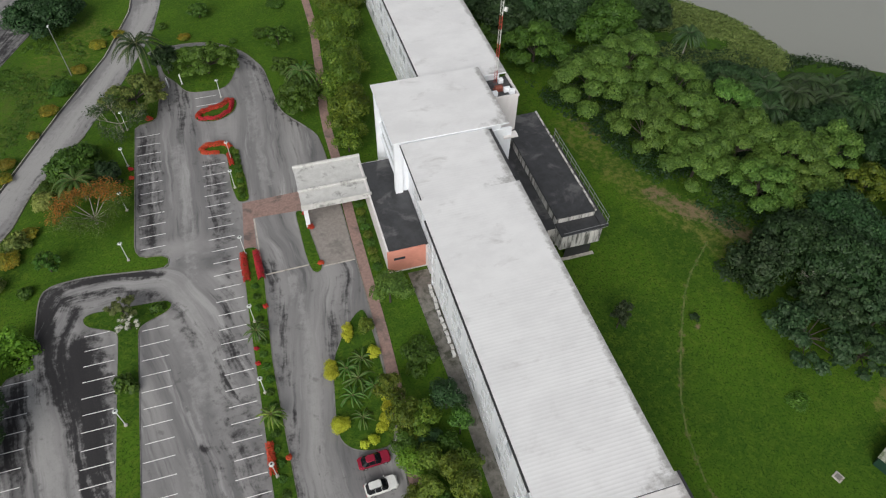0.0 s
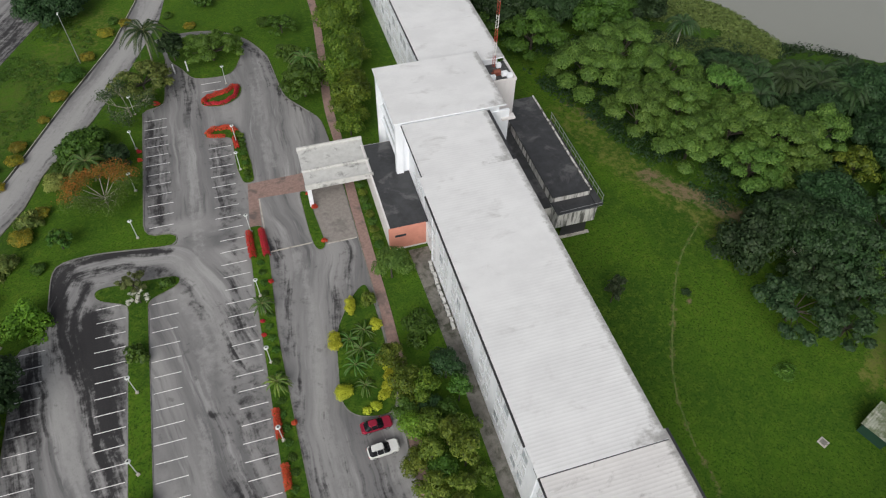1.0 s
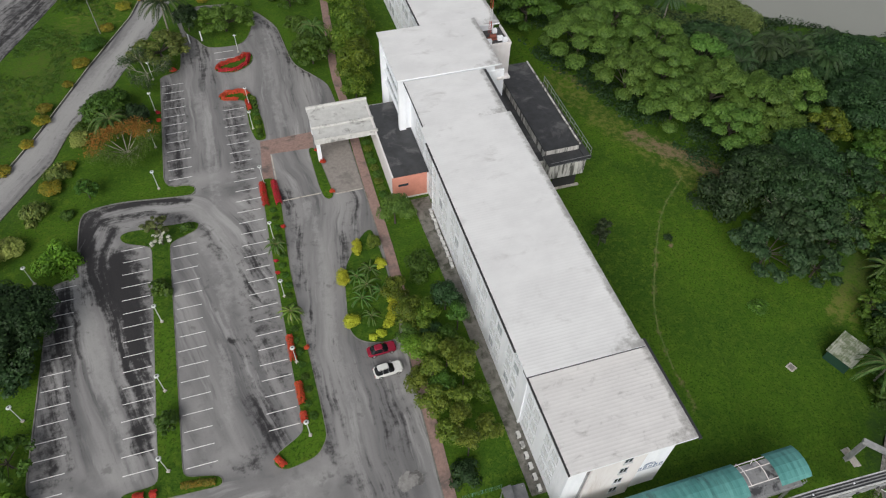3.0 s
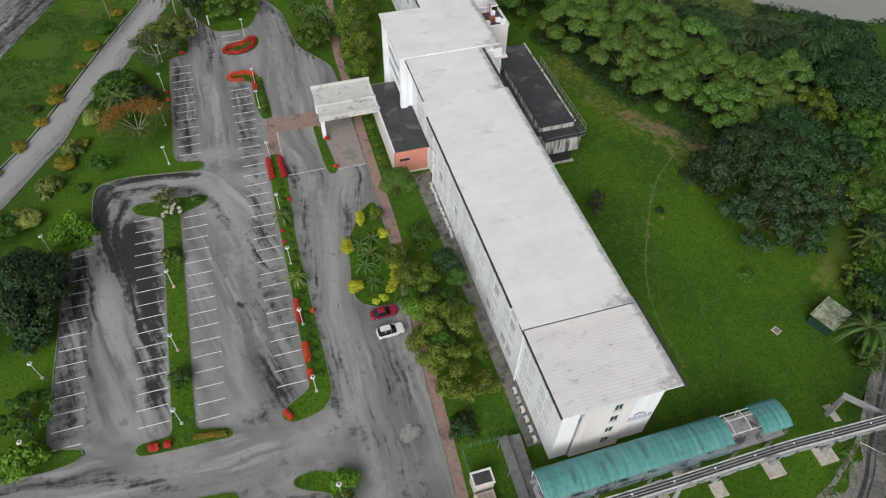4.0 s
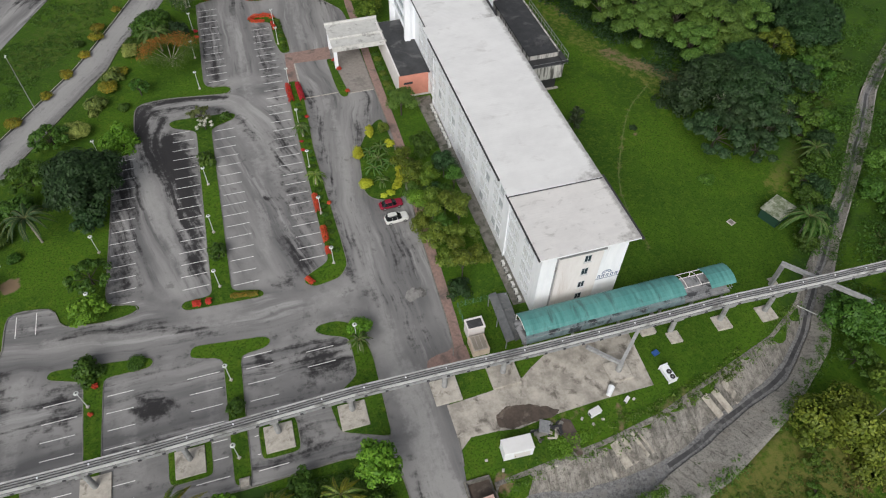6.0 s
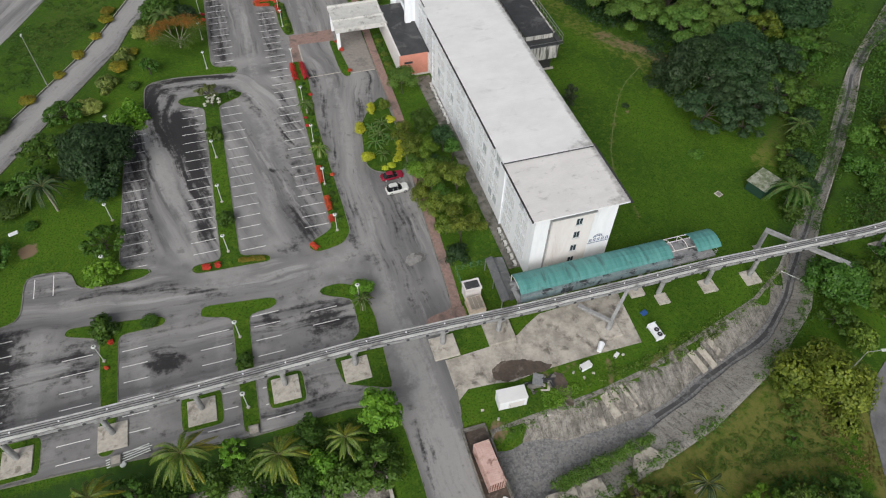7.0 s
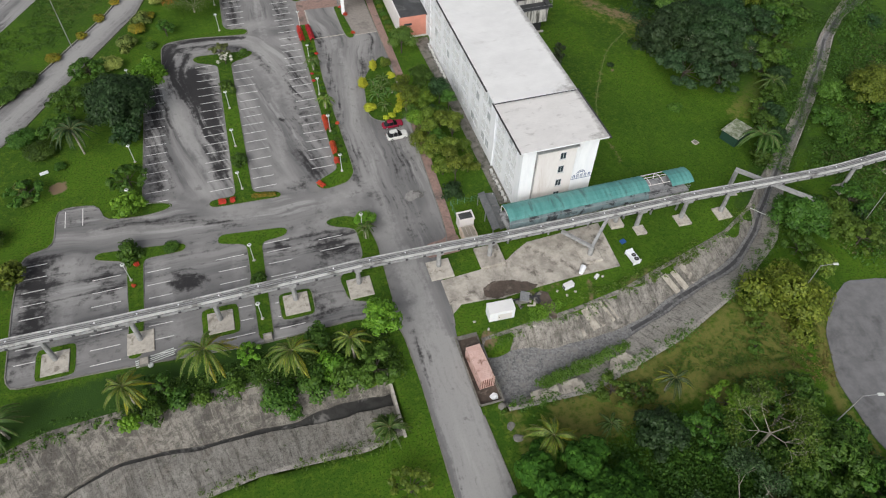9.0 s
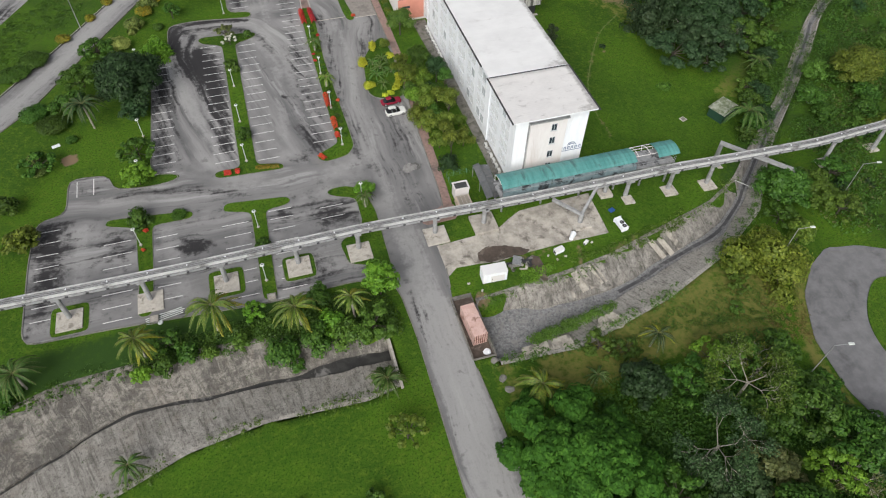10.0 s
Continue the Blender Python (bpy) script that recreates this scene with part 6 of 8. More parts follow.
for i in range(22):
    x, y = rng.uniform(-6.2, -2.2), rng.uniform(-18.9, -16.7)
    u = thing("scrap_panel", pose(x, y, 0.02 + 0.015 * i, rng.uniform(-4, 4), rng.uniform(-4, 4), rng.uniform(0, 180)), "broken board on a scrap heap", "scrap", "scrap heap")
    w, d = (0.95, 0.75) if i == 21 else (rng.uniform(0.25, 0.75), rng.uniform(0.08, 0.4))
    part("board", boxes((-w, -d, -0.1, w, d, 0.06)), STEEL if i == 21 else rng.choice([PALE_CONCRETE, KERB, DARKMETAL, KERB, BARK]), u)
BLUE = tinted("blue_crate", (0.03, 0.10, 0.32), 0.5)
crate = thing("blue_crate", pose(16.2, -10.8, 0, 0, 0, 15), "blue plastic crate on the grass", "crate")
part("tray", boxes((-0.5, -0.4, 0, 0.5, 0.4, 0.3), bevel=0.03), BLUE, crate)


# ---- lamps ----
def lamp_post():
    ob = thing("street_lamp", pose(-45, 43.6, 0.17), "short pale car park lamp with a flat round head", "street lamp", "car park lamps")
    part("plinth", boxes((-0.22, -0.22, 0, 0.22, 0.22, 0.22), bevel=0.04), PALE_CONCRETE, ob)
    part("pole", rod(bmesh.new(), (0, 0, 0.2), (0, 0, 3.95), 0.07, 0.05, 10), PALE_STEEL, ob)
    bm = bmesh.new()
    rod(bm, (0, 0, 3.95), (0, 0, 4.1), 0.12, 0.34, 18)
    rod(bm, (0, 0, 4.1), (0, 0, 4.22), 0.36, 0.24, 18)
    head = part("head", bm, PALE_STEEL, ob)
    part("cap", rod(bmesh.new(), (0, 0, 4.22), (0, 0, 4.3), 0.14, 0.08, 12), DARKMETAL, head)
    return ob


PALE_STEEL = tinted("pale_lamp_enamel", (0.66, 0.70, 0.68), 0.4)
lamp = lamp_post()
for x, y, z in ((-45, 31.6, 0.17), (-45, 19.7, 0.17), (-26.7, 31, 0.17), (-26.7, 19.4, 0.17), (-26.7, 43.2, 0.17), (-26.7, 55.4, 0.17), (-26.6, 69, 0.17), (-26.7, 84.6, 0.17), (-26.6, 92.2, 0.17), (-26.8, 111, 0.17), (-44.6, 95.6, 0), (-44.8, 84.3, 0), (-44.6, 72.9, 0), (-63.5, 32.4, 0), (-63.8, 20.7, 0), (-45, -9.7, 0.17), (-44.9, 2.3, 0.17), (-64.3, 3.6, 0.17), (-63.8, 56.5, 0), (-66, 44, 0), (-26.2, 4.0, 0.17), (-44.7, 106, 0)):
    copy_thing(lamp, pose(x, y, z, random.uniform(-1, 1), random.uniform(-1, 1), random.uniform(0, 90)))
for x, y, h in ((-76.6, 75, 12.2), (-55.5, 126.6, 11.4), (-91, 47, 12), (-99, 60, 12)):
    ob = thing("tall_lamp", pose(x, y, 0), "tall slim galvanised road lamp", "street lamp", "road lamps")
    part("pole", rod(bmesh.new(), (0, 0, 0), (0, 0, h), 0.11, 0.06, 10), STEEL, ob)
    part("head", boxes((-0.15, -0.45, h - 0.05, 0.15, 0.45, h + 0.1), bevel=0.04), PALE_STEEL, ob)
pole = thing("fallen_pole", pose(45.4, -9.6, -2.3, 0, 3, -48), "thin pale pole lying across the canal", "pole")
part("shaft", rod(bmesh.new(), (-5.2, 0, 0), (5.2, 0, 0), 0.07, 0.05, 8), PALE_STEEL, pole)
for x, y, h, arm in ((62.3, -17.1, 8.5, 2.4), (36.7, -30.3, 11.6, 1.8), (27.2, -50.5, 12.4, 1.8), (-25.8, -61, 8.5, 2.0)):
    ob = thing("tall_lamp", pose(x, y, ground_z(x, y), 0, 0, -15), "tall slim galvanised road lamp with a curved arm", "street lamp", "road lamps")
    part("pole", rod(bmesh.new(), (0, 0, 0), (0, 0, h), 0.10, 0.06, 10), STEEL, ob)
    part("arm", rod(bmesh.new(), (0, 0, h - 0.05), (arm, 0, h + 0.35), 0.05, 0.04, 8), STEEL, ob)
    part("head", boxes((arm - 0.1, -0.2, h + 0.3, arm + 0.7, 0.2, h + 0.46), bevel=0.04), PALE_STEEL, ob)
fallen = thing("fallen_lamp", pose(-61.2, -12.4, 0.1, 0, 0, 8), "fallen lamp post lying on a bundle of pale poles", "street lamp")
bm = bmesh.new()
for k in range(4):
    rod(bm, (-2.6, -0.5 + k * 0.35, 0.1 + 0.04 * (k % 2)), (3.0, -0.35 + k * 0.35, 0.1), 0.07, n=8)
part("pole", bm, PALE_STEEL, fallen)
part("head", rod(bmesh.new(), (-0.6, -0.9, 0.1), (-0.6, -0.9, 0.3), 0.42, 0.35, 16), PALE_STEEL, fallen)
for x, y in ((-62.5, -12.6), (-44.6, -13.4)):
    ob = thing("drain_box", pose(x, y, 0.05), "small square concrete drain box", "drain")
    part("box", boxes((-0.7, -0.7, 0, 0.7, 0.7, 0.5), bevel=0.04), KERB, ob)
    part("lid", boxes((-0.55, -0.55, 0.5, 0.55, 0.55, 0.56)), CONCRETE, ob)
for x, y in ((-36.6, 117.2), (-34.0, 117.6)):
    ob = thing("bollard", pose(x, y, 0.05), "white painted gate post", "post", "gate posts")
    part("shaft", rod(bmesh.new(), (0, 0, 0), (0, 0, 2.4), 0.14, n=10), WALL, ob)
    part("base", boxes((-0.25, -0.25, 0, 0.25, 0.25, 0.15)), KERB, ob)


# ---- cars ----
def car(m, paint, label, long, wide, high, estate):
    ob = thing("car", m, label, "car", "parked cars")
    L2, W2 = long / 2, wide / 2

    def shell(rows):
        """rows: (x, half width, z) loops from below upward, each a rounded rectangle."""
        bm = bmesh.new()
        loops = []
        for x0, x1, w, z in rows:
            c = min(0.28, w * 0.35)
            pts = [(x0, -w + c), (x0 + c, -w), (x1 - c, -w), (x1, -w + c), (x1, w - c), (x1 - c, w), (x0 + c, w), (x0, w - c)]
            loops.append([bm.verts.new((x, y, z)) for x, y in pts])
        for a, b in zip(loops, loops[1:]):
            for i in range(8):
                bm.faces.new((a[i], a[(i + 1) % 8], b[(i + 1) % 8], b[i]))
        bm.faces.new(loops[-1])
        bm.faces.new(loops[0][::-1])
        bmesh.ops.recalc_face_normals(bm, faces=bm.faces[:])
        return bm
    belt = high * 0.55
    part("body", shell([(-L2 + 0.1, L2 - 0.1, W2 - 0.08, 0.22), (-L2, L2, W2, 0.42), (-L2 + 0.02, L2 - 0.02, W2, belt - 0.12), (-L2 + 0.12, L2 - 0.15, W2 - 0.07, belt)]), paint, ob)
    x0, x1 = (-L2 + 0.18, L2 * 0.42) if estate else (-L2 * 0.78, L2 * 0.45)
    cabin = part("cabin", shell([(x0, x1, W2 - 0.07, belt - 0.01), (x0 + (0.3 if estate else 0.55), x1 - 0.75, W2 - 0.30, high - 0.08)]), CARGLASS, ob, "dark glass cabin")
    part("roof", shell([(x0 + (0.38 if estate else 0.6), x1 - 0.8, W2 - 0.36, high - 0.08), (x0 + (0.46 if estate else 0.68), x1 - 0.88, W2 - 0.42, high)]), paint, cabin)
    for sx in (-0.62, 0.62):
        for sy in (-1, 1):
            bm = rod(bmesh.new(), (sx * L2, sy * (W2 - 0.2), 0.32), (sx * L2, sy * (W2 + 0.01), 0.32), 0.32, n=18)
            wheel = part("wheel", bm, RUBBER, ob, "black tyre")
            part("rim", rod(bmesh.new(), (sx * L2, sy * (W2 + 0.005), 0.32), (sx * L2, sy * (W2 + 0.02), 0.32), 0.19, n=12), STEEL, wheel)
    for sy in (-1, 1):
        part("headlight", boxes((L2 - 0.16, sy * (W2 - 0.42) - 0.2, belt - 0.3, L2 + 0.01, sy * (W2 - 0.42) + 0.2, belt - 0.15), bevel=0.02), PALE_STEEL, ob)
        part("tail_light", boxes((-L2 - 0.01, sy * (W2 - 0.3) - 0.16, belt - 0.32, -L2 + 0.08, sy * (W2 - 0.3) + 0.16, belt - 0.12), bevel=0.02), TAIL, ob)
        part("door_mirror", boxes((x1 - 0.35, sy * (W2 + 0.08) - 0.09, belt, x1 - 0.2, sy * (W2 + 0.08) + 0.09, belt + 0.14), bevel=0.02), paint, ob)
        for px in (x0 + (x1 - x0) * 0.38, x0 + (x1 - x0) * 0.68):
            part("pillar", beam(bmesh.new(), (px, sy * (W2 - 0.1), belt), (px - 0.05, sy * (W2 - 0.33), high - 0.08), 0.1, 0.05), paint, cabin)
    if estate:
        for sy in (-1, 1):
            part("roof_rail", rod(bmesh.new(), (x0 + 0.3, sy * (W2 - 0.36), high + 0.04), (x1 - 0.8, sy * (W2 - 0.36), high + 0.04), 0.03, n=6), DARKMETAL, cabin)
    return ob


CARGLASS = tinted("car_glass", (0.012, 0.014, 0.017), 0.05)
RUBBER = tinted("tyre_rubber", (0.02, 0.02, 0.02), 0.8)
TAIL = tinted("tail_red", (0.35, 0.02, 0.02), 0.3)
car(pose(-14.5, 29.5, 0.05, 0, 0, 2), tinted("crimson_car_paint", (0.34, 0.02, 0.05), 0.25, 0.2), "crimson saloon car parked on asphalt", 4.25, 1.68, 1.42, False)
car(pose(-14.4, 25.9, 0.05, 0, 0, 3), tinted("white_car_paint", (0.75, 0.76, 0.74), 0.25), "white four-wheel-drive estate car parked on asphalt", 4.2, 1.75, 1.8, True)


# ---- kerbs along the asphalt ----
outline = smooth_loop(CAR_PARK, 2, 1.2)
runs, run = [], []
for x, y in offset_loop(outline, -0.06) + [outline[0]]:
    mouth = math.dist((x, y), (-40, 130.5)) < 3.4 or y < -60 or (x > -16.6 and -15.2 < y < -3.2) or (abs(x + 17) < 1 and -34 < y < -20)
    if mouth:
        if len(run) > 2:
            runs.append(run)
        run = []
    else:
        run.append((x, y, 0.0))
runs.append(run)
for run in [r for r in runs if len(r) > 2]:
    n = int(sum(math.dist(a, b) for a, b in zip(run, run[1:])) / 1.2)
    k = part("kerb", sweep(resample(run, max(n, 4)), [(-0.09, -0.1), (0.09, -0.1), (0.09, 0.17), (-0.09, 0.17)]), KERB)
    tagged(k, "grimy concrete kerb along the asphalt", "kerb", kind="structure")
k = part("kerb", sweep(resample([(x, y, 0) for x, y in ROAD_R[1:8]], 90), [(-0.15, -0.1), (0.15, -0.1), (0.15, 0.17), (-0.15, 0.17)]), KERB)
tagged(k, "dark mossy kerb along the access road", "kerb", kind="structure")


# ---- plants ----
G = np.random.default_rng(11)


def unit(v):
    return v / np.maximum(np.linalg.norm(v, axis=-1, keepdims=True), 1e-9)


def leaf_quads(c, n, size, slim=0.55):
    """One pointed leaf spray at each centre c, facing n."""
    c, n = np.asarray(c, float), unit(np.asarray(n, float))
    u = unit(np.cross(n, G.normal(size=n.shape)))
    v = np.cross(n, u)
    s = np.broadcast_to(np.asarray(size, float), (len(c),))[:, None]
    verts = np.stack([c + u * s, c + v * s * slim, c - u * s * 0.9 - n * s * 0.25, c - v * s * slim], 1).reshape(-1, 3)
    return verts, np.arange(len(c) * 4).reshape(-1, 4)


def lobe_points(center, radius, flat, count, low=-0.25, shell=0.62):
    d = unit(G.normal(size=(count * 3, 3)))
    d = d[d[:, 2] > low][:count]
    r = radius * (shell + (1.12 - shell) * G.uniform(0, 1, size=(len(d), 1)) ** 0.7)
    r = r * (1 + 0.16 * np.sin(5 * d[:, :1] + 3 * d[:, 1:2] + center[0]) * np.cos(4 * d[:, 2:3]))
    p = np.array(center) + d * r * np.array([1, 1, flat])
    n = d * np.array([1, 1, 1 / flat]) + G.normal(size=d.shape) * 0.3 + np.array([0, 0, 0.3])
    return p, n


def crown_cloud(lobes, leaf, dense, low=-0.25, shell=0.62, rosette=False):
    ps, ns = [], []
    for c, r, flat in lobes:
        p, n = lobe_points(c, r, flat, max(24, int(dense * r * r)), low, shell)
        ps.append(p)
        ns.append(n)
    p, n = np.concatenate(ps), np.concatenate(ns)
    v, f = rosettes(p, n, leaf) if rosette else leaf_quads(p, n, leaf * G.uniform(0.7, 1.25, len(p)))
    # oversized inner leaves added to block light, so gaps between lobes darken
    inner = []
    for c, r, flat in lobes:
        d = unit(G.normal(size=(26, 3)))
        d = d[d[:, 2] > -0.45]
        inner.append((np.array(c) + d * r * 0.55 * np.array([1, 1, flat]), d + G.normal(size=d.shape) * 0.3, np.full(len(d), r * 0.42)))
    iv, fi = leaf_quads(*[np.concatenate(k) for k in zip(*inner)], 0.8)
    return np.concatenate([v, iv]), np.concatenate([f, fi + len(v)])


def rosettes(p, n, leaf, k=7):
    """Whorls of long drooping leaves, one round each shoot."""
    n = unit(n * np.array([1, 1, 0.6]) + np.array([0, 0, 0.5]))
    u = unit(np.cross(n, G.normal(size=n.shape)))
    w = np.cross(n, u)
    vs = []
    for i in range(k):
        a = 2 * np.pi * i / k + G.uniform(-0.3, 0.3, (len(p), 1))
        out = u * np.cos(a) + w * np.sin(a)
        side = np.cross(n, out)
        ll = leaf * G.uniform(1.5, 2.5, (len(p), 1))
        base, tip = p + n * 0.1, p + out * ll - n * ll * 0.35
        mid = p + out * ll * 0.55 + n * ll * 0.05
        vs.append(np.stack([base, mid + side * ll * 0.22, tip, mid - side * ll * 0.22], 1))
    v = np.concatenate(vs).reshape(-1, 3)
    return v, np.arange(len(v)).reshape(-1, 4)


def limbs(base_r, trunk_h, lobes, lean=(0, 0)):
    bm = bmesh.new()
    fork = (lean[0] * 0.5, lean[1] * 0.5, trunk_h)
    rod(bm, (0, 0, -0.3), fork, base_r, base_r * 0.7, 8)
    for c, r, flat in lobes:
        mid = ((fork[0] + c[0]) / 2, (fork[1] + c[1]) / 2, (fork[2] + c[2]) / 2 + 0.15 * r)
        rod(bm, fork, mid, base_r * 0.45, base_r * 0.28, 6)
        rod(bm, mid, c, base_r * 0.28, base_r * 0.1, 6)
    return bm


def tree(x, y, r, h, mat, label, style="round", leaf=0.24, dense=150, group="trees", bark=None, name="tree", rosette=False):
    ob = thing(name, pose(x, y, ground_z(x, y), 0, 0, G.uniform(0, 360)), label, "tree", group)
    lobes = []
    if style == "round":
        zc = max(h - r * 0.72, h * 0.48)
        half = h - zc
        lobes.append(((0, 0, zc - 0.1 * half), r * 0.58, half * 0.8 / (r * 0.58)))
        k = int(14 + r * (4.6 if rosette else 3.2))
        for i in range(k):
            a = i * 2.39996 + G.uniform(-0.35, 0.35)
            e = (i + 0.5) / k * 1.08
            up = math.cos(min(1.75, e * 1.75))
            out = math.sin(min(1.75, e * 1.75))
            wob = 1 + 0.16 * math.sin(a * 2 + x) + G.uniform(-0.12, 0.10)
            rr = r * 0.76 * out * wob
            z = zc + half * 0.80 * up * wob
            size = (0.13, 0.23) if rosette else (0.19, 0.33)
            push = 1.12 if rosette else 1.0
            lobes.append(((rr * math.cos(a) * push, rr * math.sin(a) * push, z), r * G.uniform(*size), G.uniform(0.62, 0.9)))
    elif style == "tall":
        zc, half = h * 0.56, h * 0.44
        lobes.append(((0, 0, zc), r * 0.55, half * 0.85 / (r * 0.55)))
        for i in range(16):
            a, e = i * 2.39996 + G.uniform(-0.4, 0.4), (i + 0.5) / 16
            up = 1 - 1.7 * e
            rr = r * 0.78 * math.sqrt(max(0.0, 1 - up * up * 0.92)) * G.uniform(0.75, 1.15)
            lobes.append(((rr * math.cos(a), rr * math.sin(a), zc + half * 0.86 * up), r * G.uniform(0.26, 0.42), G.uniform(0.85, 1.15)))
    elif style == "puffs":
        zc = h - r * 0.75
        lobes.append(((0, 0, zc - 0.25 * r), r * 0.5, 1.1))
        for i in range(7):
            a, e = i * 2.39996 + G.uniform(-0.5, 0.5), (i + 0.4) / 7
            rr = r * (0.15 + 0.62 * e ** 0.7) * G.uniform(0.85, 1.12)
            lobes.append(((rr * math.cos(a), rr * math.sin(a), zc + r * (0.42 - 0.95 * e) + G.uniform(-0.25, 0.25) * r), r * G.uniform(0.34, 0.48), G.uniform(0.8, 1.0)))
    elif style == "layered":
        k = int(9 + r * 1.9)
        for i in range(k):
            a = i * 2.39996 + G.uniform(-0.4, 0.4)
            e = (i + 0.4) / k
            rr = r * math.sqrt(e) * 0.92 * (1 + G.uniform(-0.1, 0.1))
            z = h * (0.92 - 0.55 * e ** 1.3) + G.uniform(-0.15, 0.10) * h
            lobes.append(((rr * math.cos(a), rr * math.sin(a), z), r * G.uniform(0.19, 0.30), G.uniform(0.62, 0.92)))
    elif style == "loose":
        k = int(12 + r * 3.4)
        for i in range(k):
            a, e = i * 2.39996 + G.uniform(-0.6, 0.6), G.uniform(0.02, 1)
            rr = r * math.sqrt(e) * 0.92
            z = h * (0.90 - 0.42 * e) + G.uniform(-0.16, 0.1) * h
            lobes.append(((rr * math.cos(a), rr * math.sin(a), z), r * G.uniform(0.13, 0.24), G.uniform(0.45, 0.8)))
    part("trunk", limbs(0.06 + 0.035 * r, h * 0.34, lobes[:14]), bark or BARK, ob)
    leaf, dense = leaf * 1.19, dense * 0.62
    low, shell = {"tall": (-0.3, 0.78), "puffs": (-0.35, 0.8), "round": (-0.2, 0.74), "layered": (-0.05, 0.84), "loose": (-0.25, 0.6)}[style]
    v, f = crown_cloud(lobes, leaf, dense * 0.22 if rosette else dense, low, shell, rosette)
    mesh_from("crown", v, f, mat, ob)
    return ob


def bare_tree(x, y, r, h, mat, label, leaves=500, rise=0.9, stout=0.13, spread=0.35, fork=0.2):
    """A half-dead tree: pale forked branches with few leaves."""
    ob = thing("tree", pose(x, y, ground_z(x, y)), label, "tree", "trees")
    bm = bmesh.new()
    tips = []

    def grow(a, d, length, rad, level):
        b = a + d * length
        rod(bm, a, b, rad, rad * 0.65, 6 if level < 2 else 4)
        if level == 5:
            tips.append(b)
            return
        for _ in range(3 if level < 4 else 2):
            nd = (d + Vector(G.normal(size=3)) * 0.5 + Vector((0, 0, -0.03 * level))).normalized()
            grow(b, nd, length * G.uniform(0.6, 0.82), rad * 0.6, level + 1)
    for k in range(4):
        a = k * 1.57 + G.uniform(-0.4, 0.4)
        grow(Vector((0, 0, h * fork)), Vector((math.cos(a), math.sin(a), rise)).normalized(), r * 0.36, stout, 1)
    rod(bm, (0, 0, -0.3), (0, 0, h * (fork + 0.02)), 0.25, 0.2, 8)
    part("trunk", bm, PALE_BARK, ob, "pale bare branches")
    t = np.array([list(p) for p in tips])
    pick = t[G.integers(0, len(t), leaves)] + G.normal(size=(leaves, 3)) * np.array([spread, spread, 0.35])
    v, f = leaf_quads(pick, G.normal(size=(leaves, 3)) + np.array([0, 0, 1.0]), 0.2 * G.uniform(0.7, 1.3, leaves))
    mesh_from("crown", v, f, mat, ob)
    return ob


def umbrella_tree(x, y, r, h, label):
    """A low spreading tree: pale limbs fan out to a shallow dome of fine leaves, with blossom over its far half."""
    ob = thing("tree", pose(x, y, ground_z(x, y)), label, "tree", "trees")
    bm = bmesh.new()
    fork = Vector((0.2, 0, h * 0.28))
    rod(bm, (0, 0, -0.3), fork, 0.26, 0.2, 8)
    tips = []
    for i in range(11):
        a = i * 2 * math.pi / 11 + G.uniform(-0.2, 0.2)
        reach = r * G.uniform(0.42, 0.6)
        knee = Vector((math.cos(a) * reach, math.sin(a) * reach, h * G.uniform(0.68, 0.8)))
        rod(bm, fork, knee, 0.10, 0.06, 6)
        for j in range(4):
            b = a + (j - 1.5) * 0.34 + G.uniform(-0.1, 0.1)
            out = r * G.uniform(0.62, 1.0)
            tip = Vector((math.cos(b) * out, math.sin(b) * out, h * (0.98 - 0.30 * (out / r) ** 2) + G.uniform(-0.2, 0.2)))
            mid = knee.lerp(tip, 0.5) + Vector((0, 0, 0.2))
            rod(bm, knee, mid, 0.05, 0.035, 5)
            rod(bm, mid, tip, 0.035, 0.015, 5)
            tips += [knee.lerp(tip, u) + Vector((0, 0, 0.2)) for u in (0.2, 0.55, 0.8, 1.0)]
    part("trunk", bm, PALE_BARK, ob, "pale spreading limbs")
    t = np.array([list(p) for p in tips])
    for name, mat, count, keep in (("foliage", L_WEED, 7600, np.ones(len(t), bool)), ("blossom", L_FLAME, 4200, t[:, 1] - 0.3 * t[:, 0] > 0.0)):
        k = t[keep]
        c = k[G.integers(0, len(k), count)] + G.normal(size=(count, 3)) * np.array([0.7, 0.7, 0.2]) + np.array([0, 0, 0.12 if name == "blossom" else 0])
        v, f = leaf_quads(c, G.normal(size=(count, 3)) * 0.4 + np.array([0, 0, 1.0]), 0.13 * G.uniform(0.7, 1.3, count))
        mesh_from(name, v, f, mat, ob, "orange-red blossom" if name == "blossom" else "")
    return ob


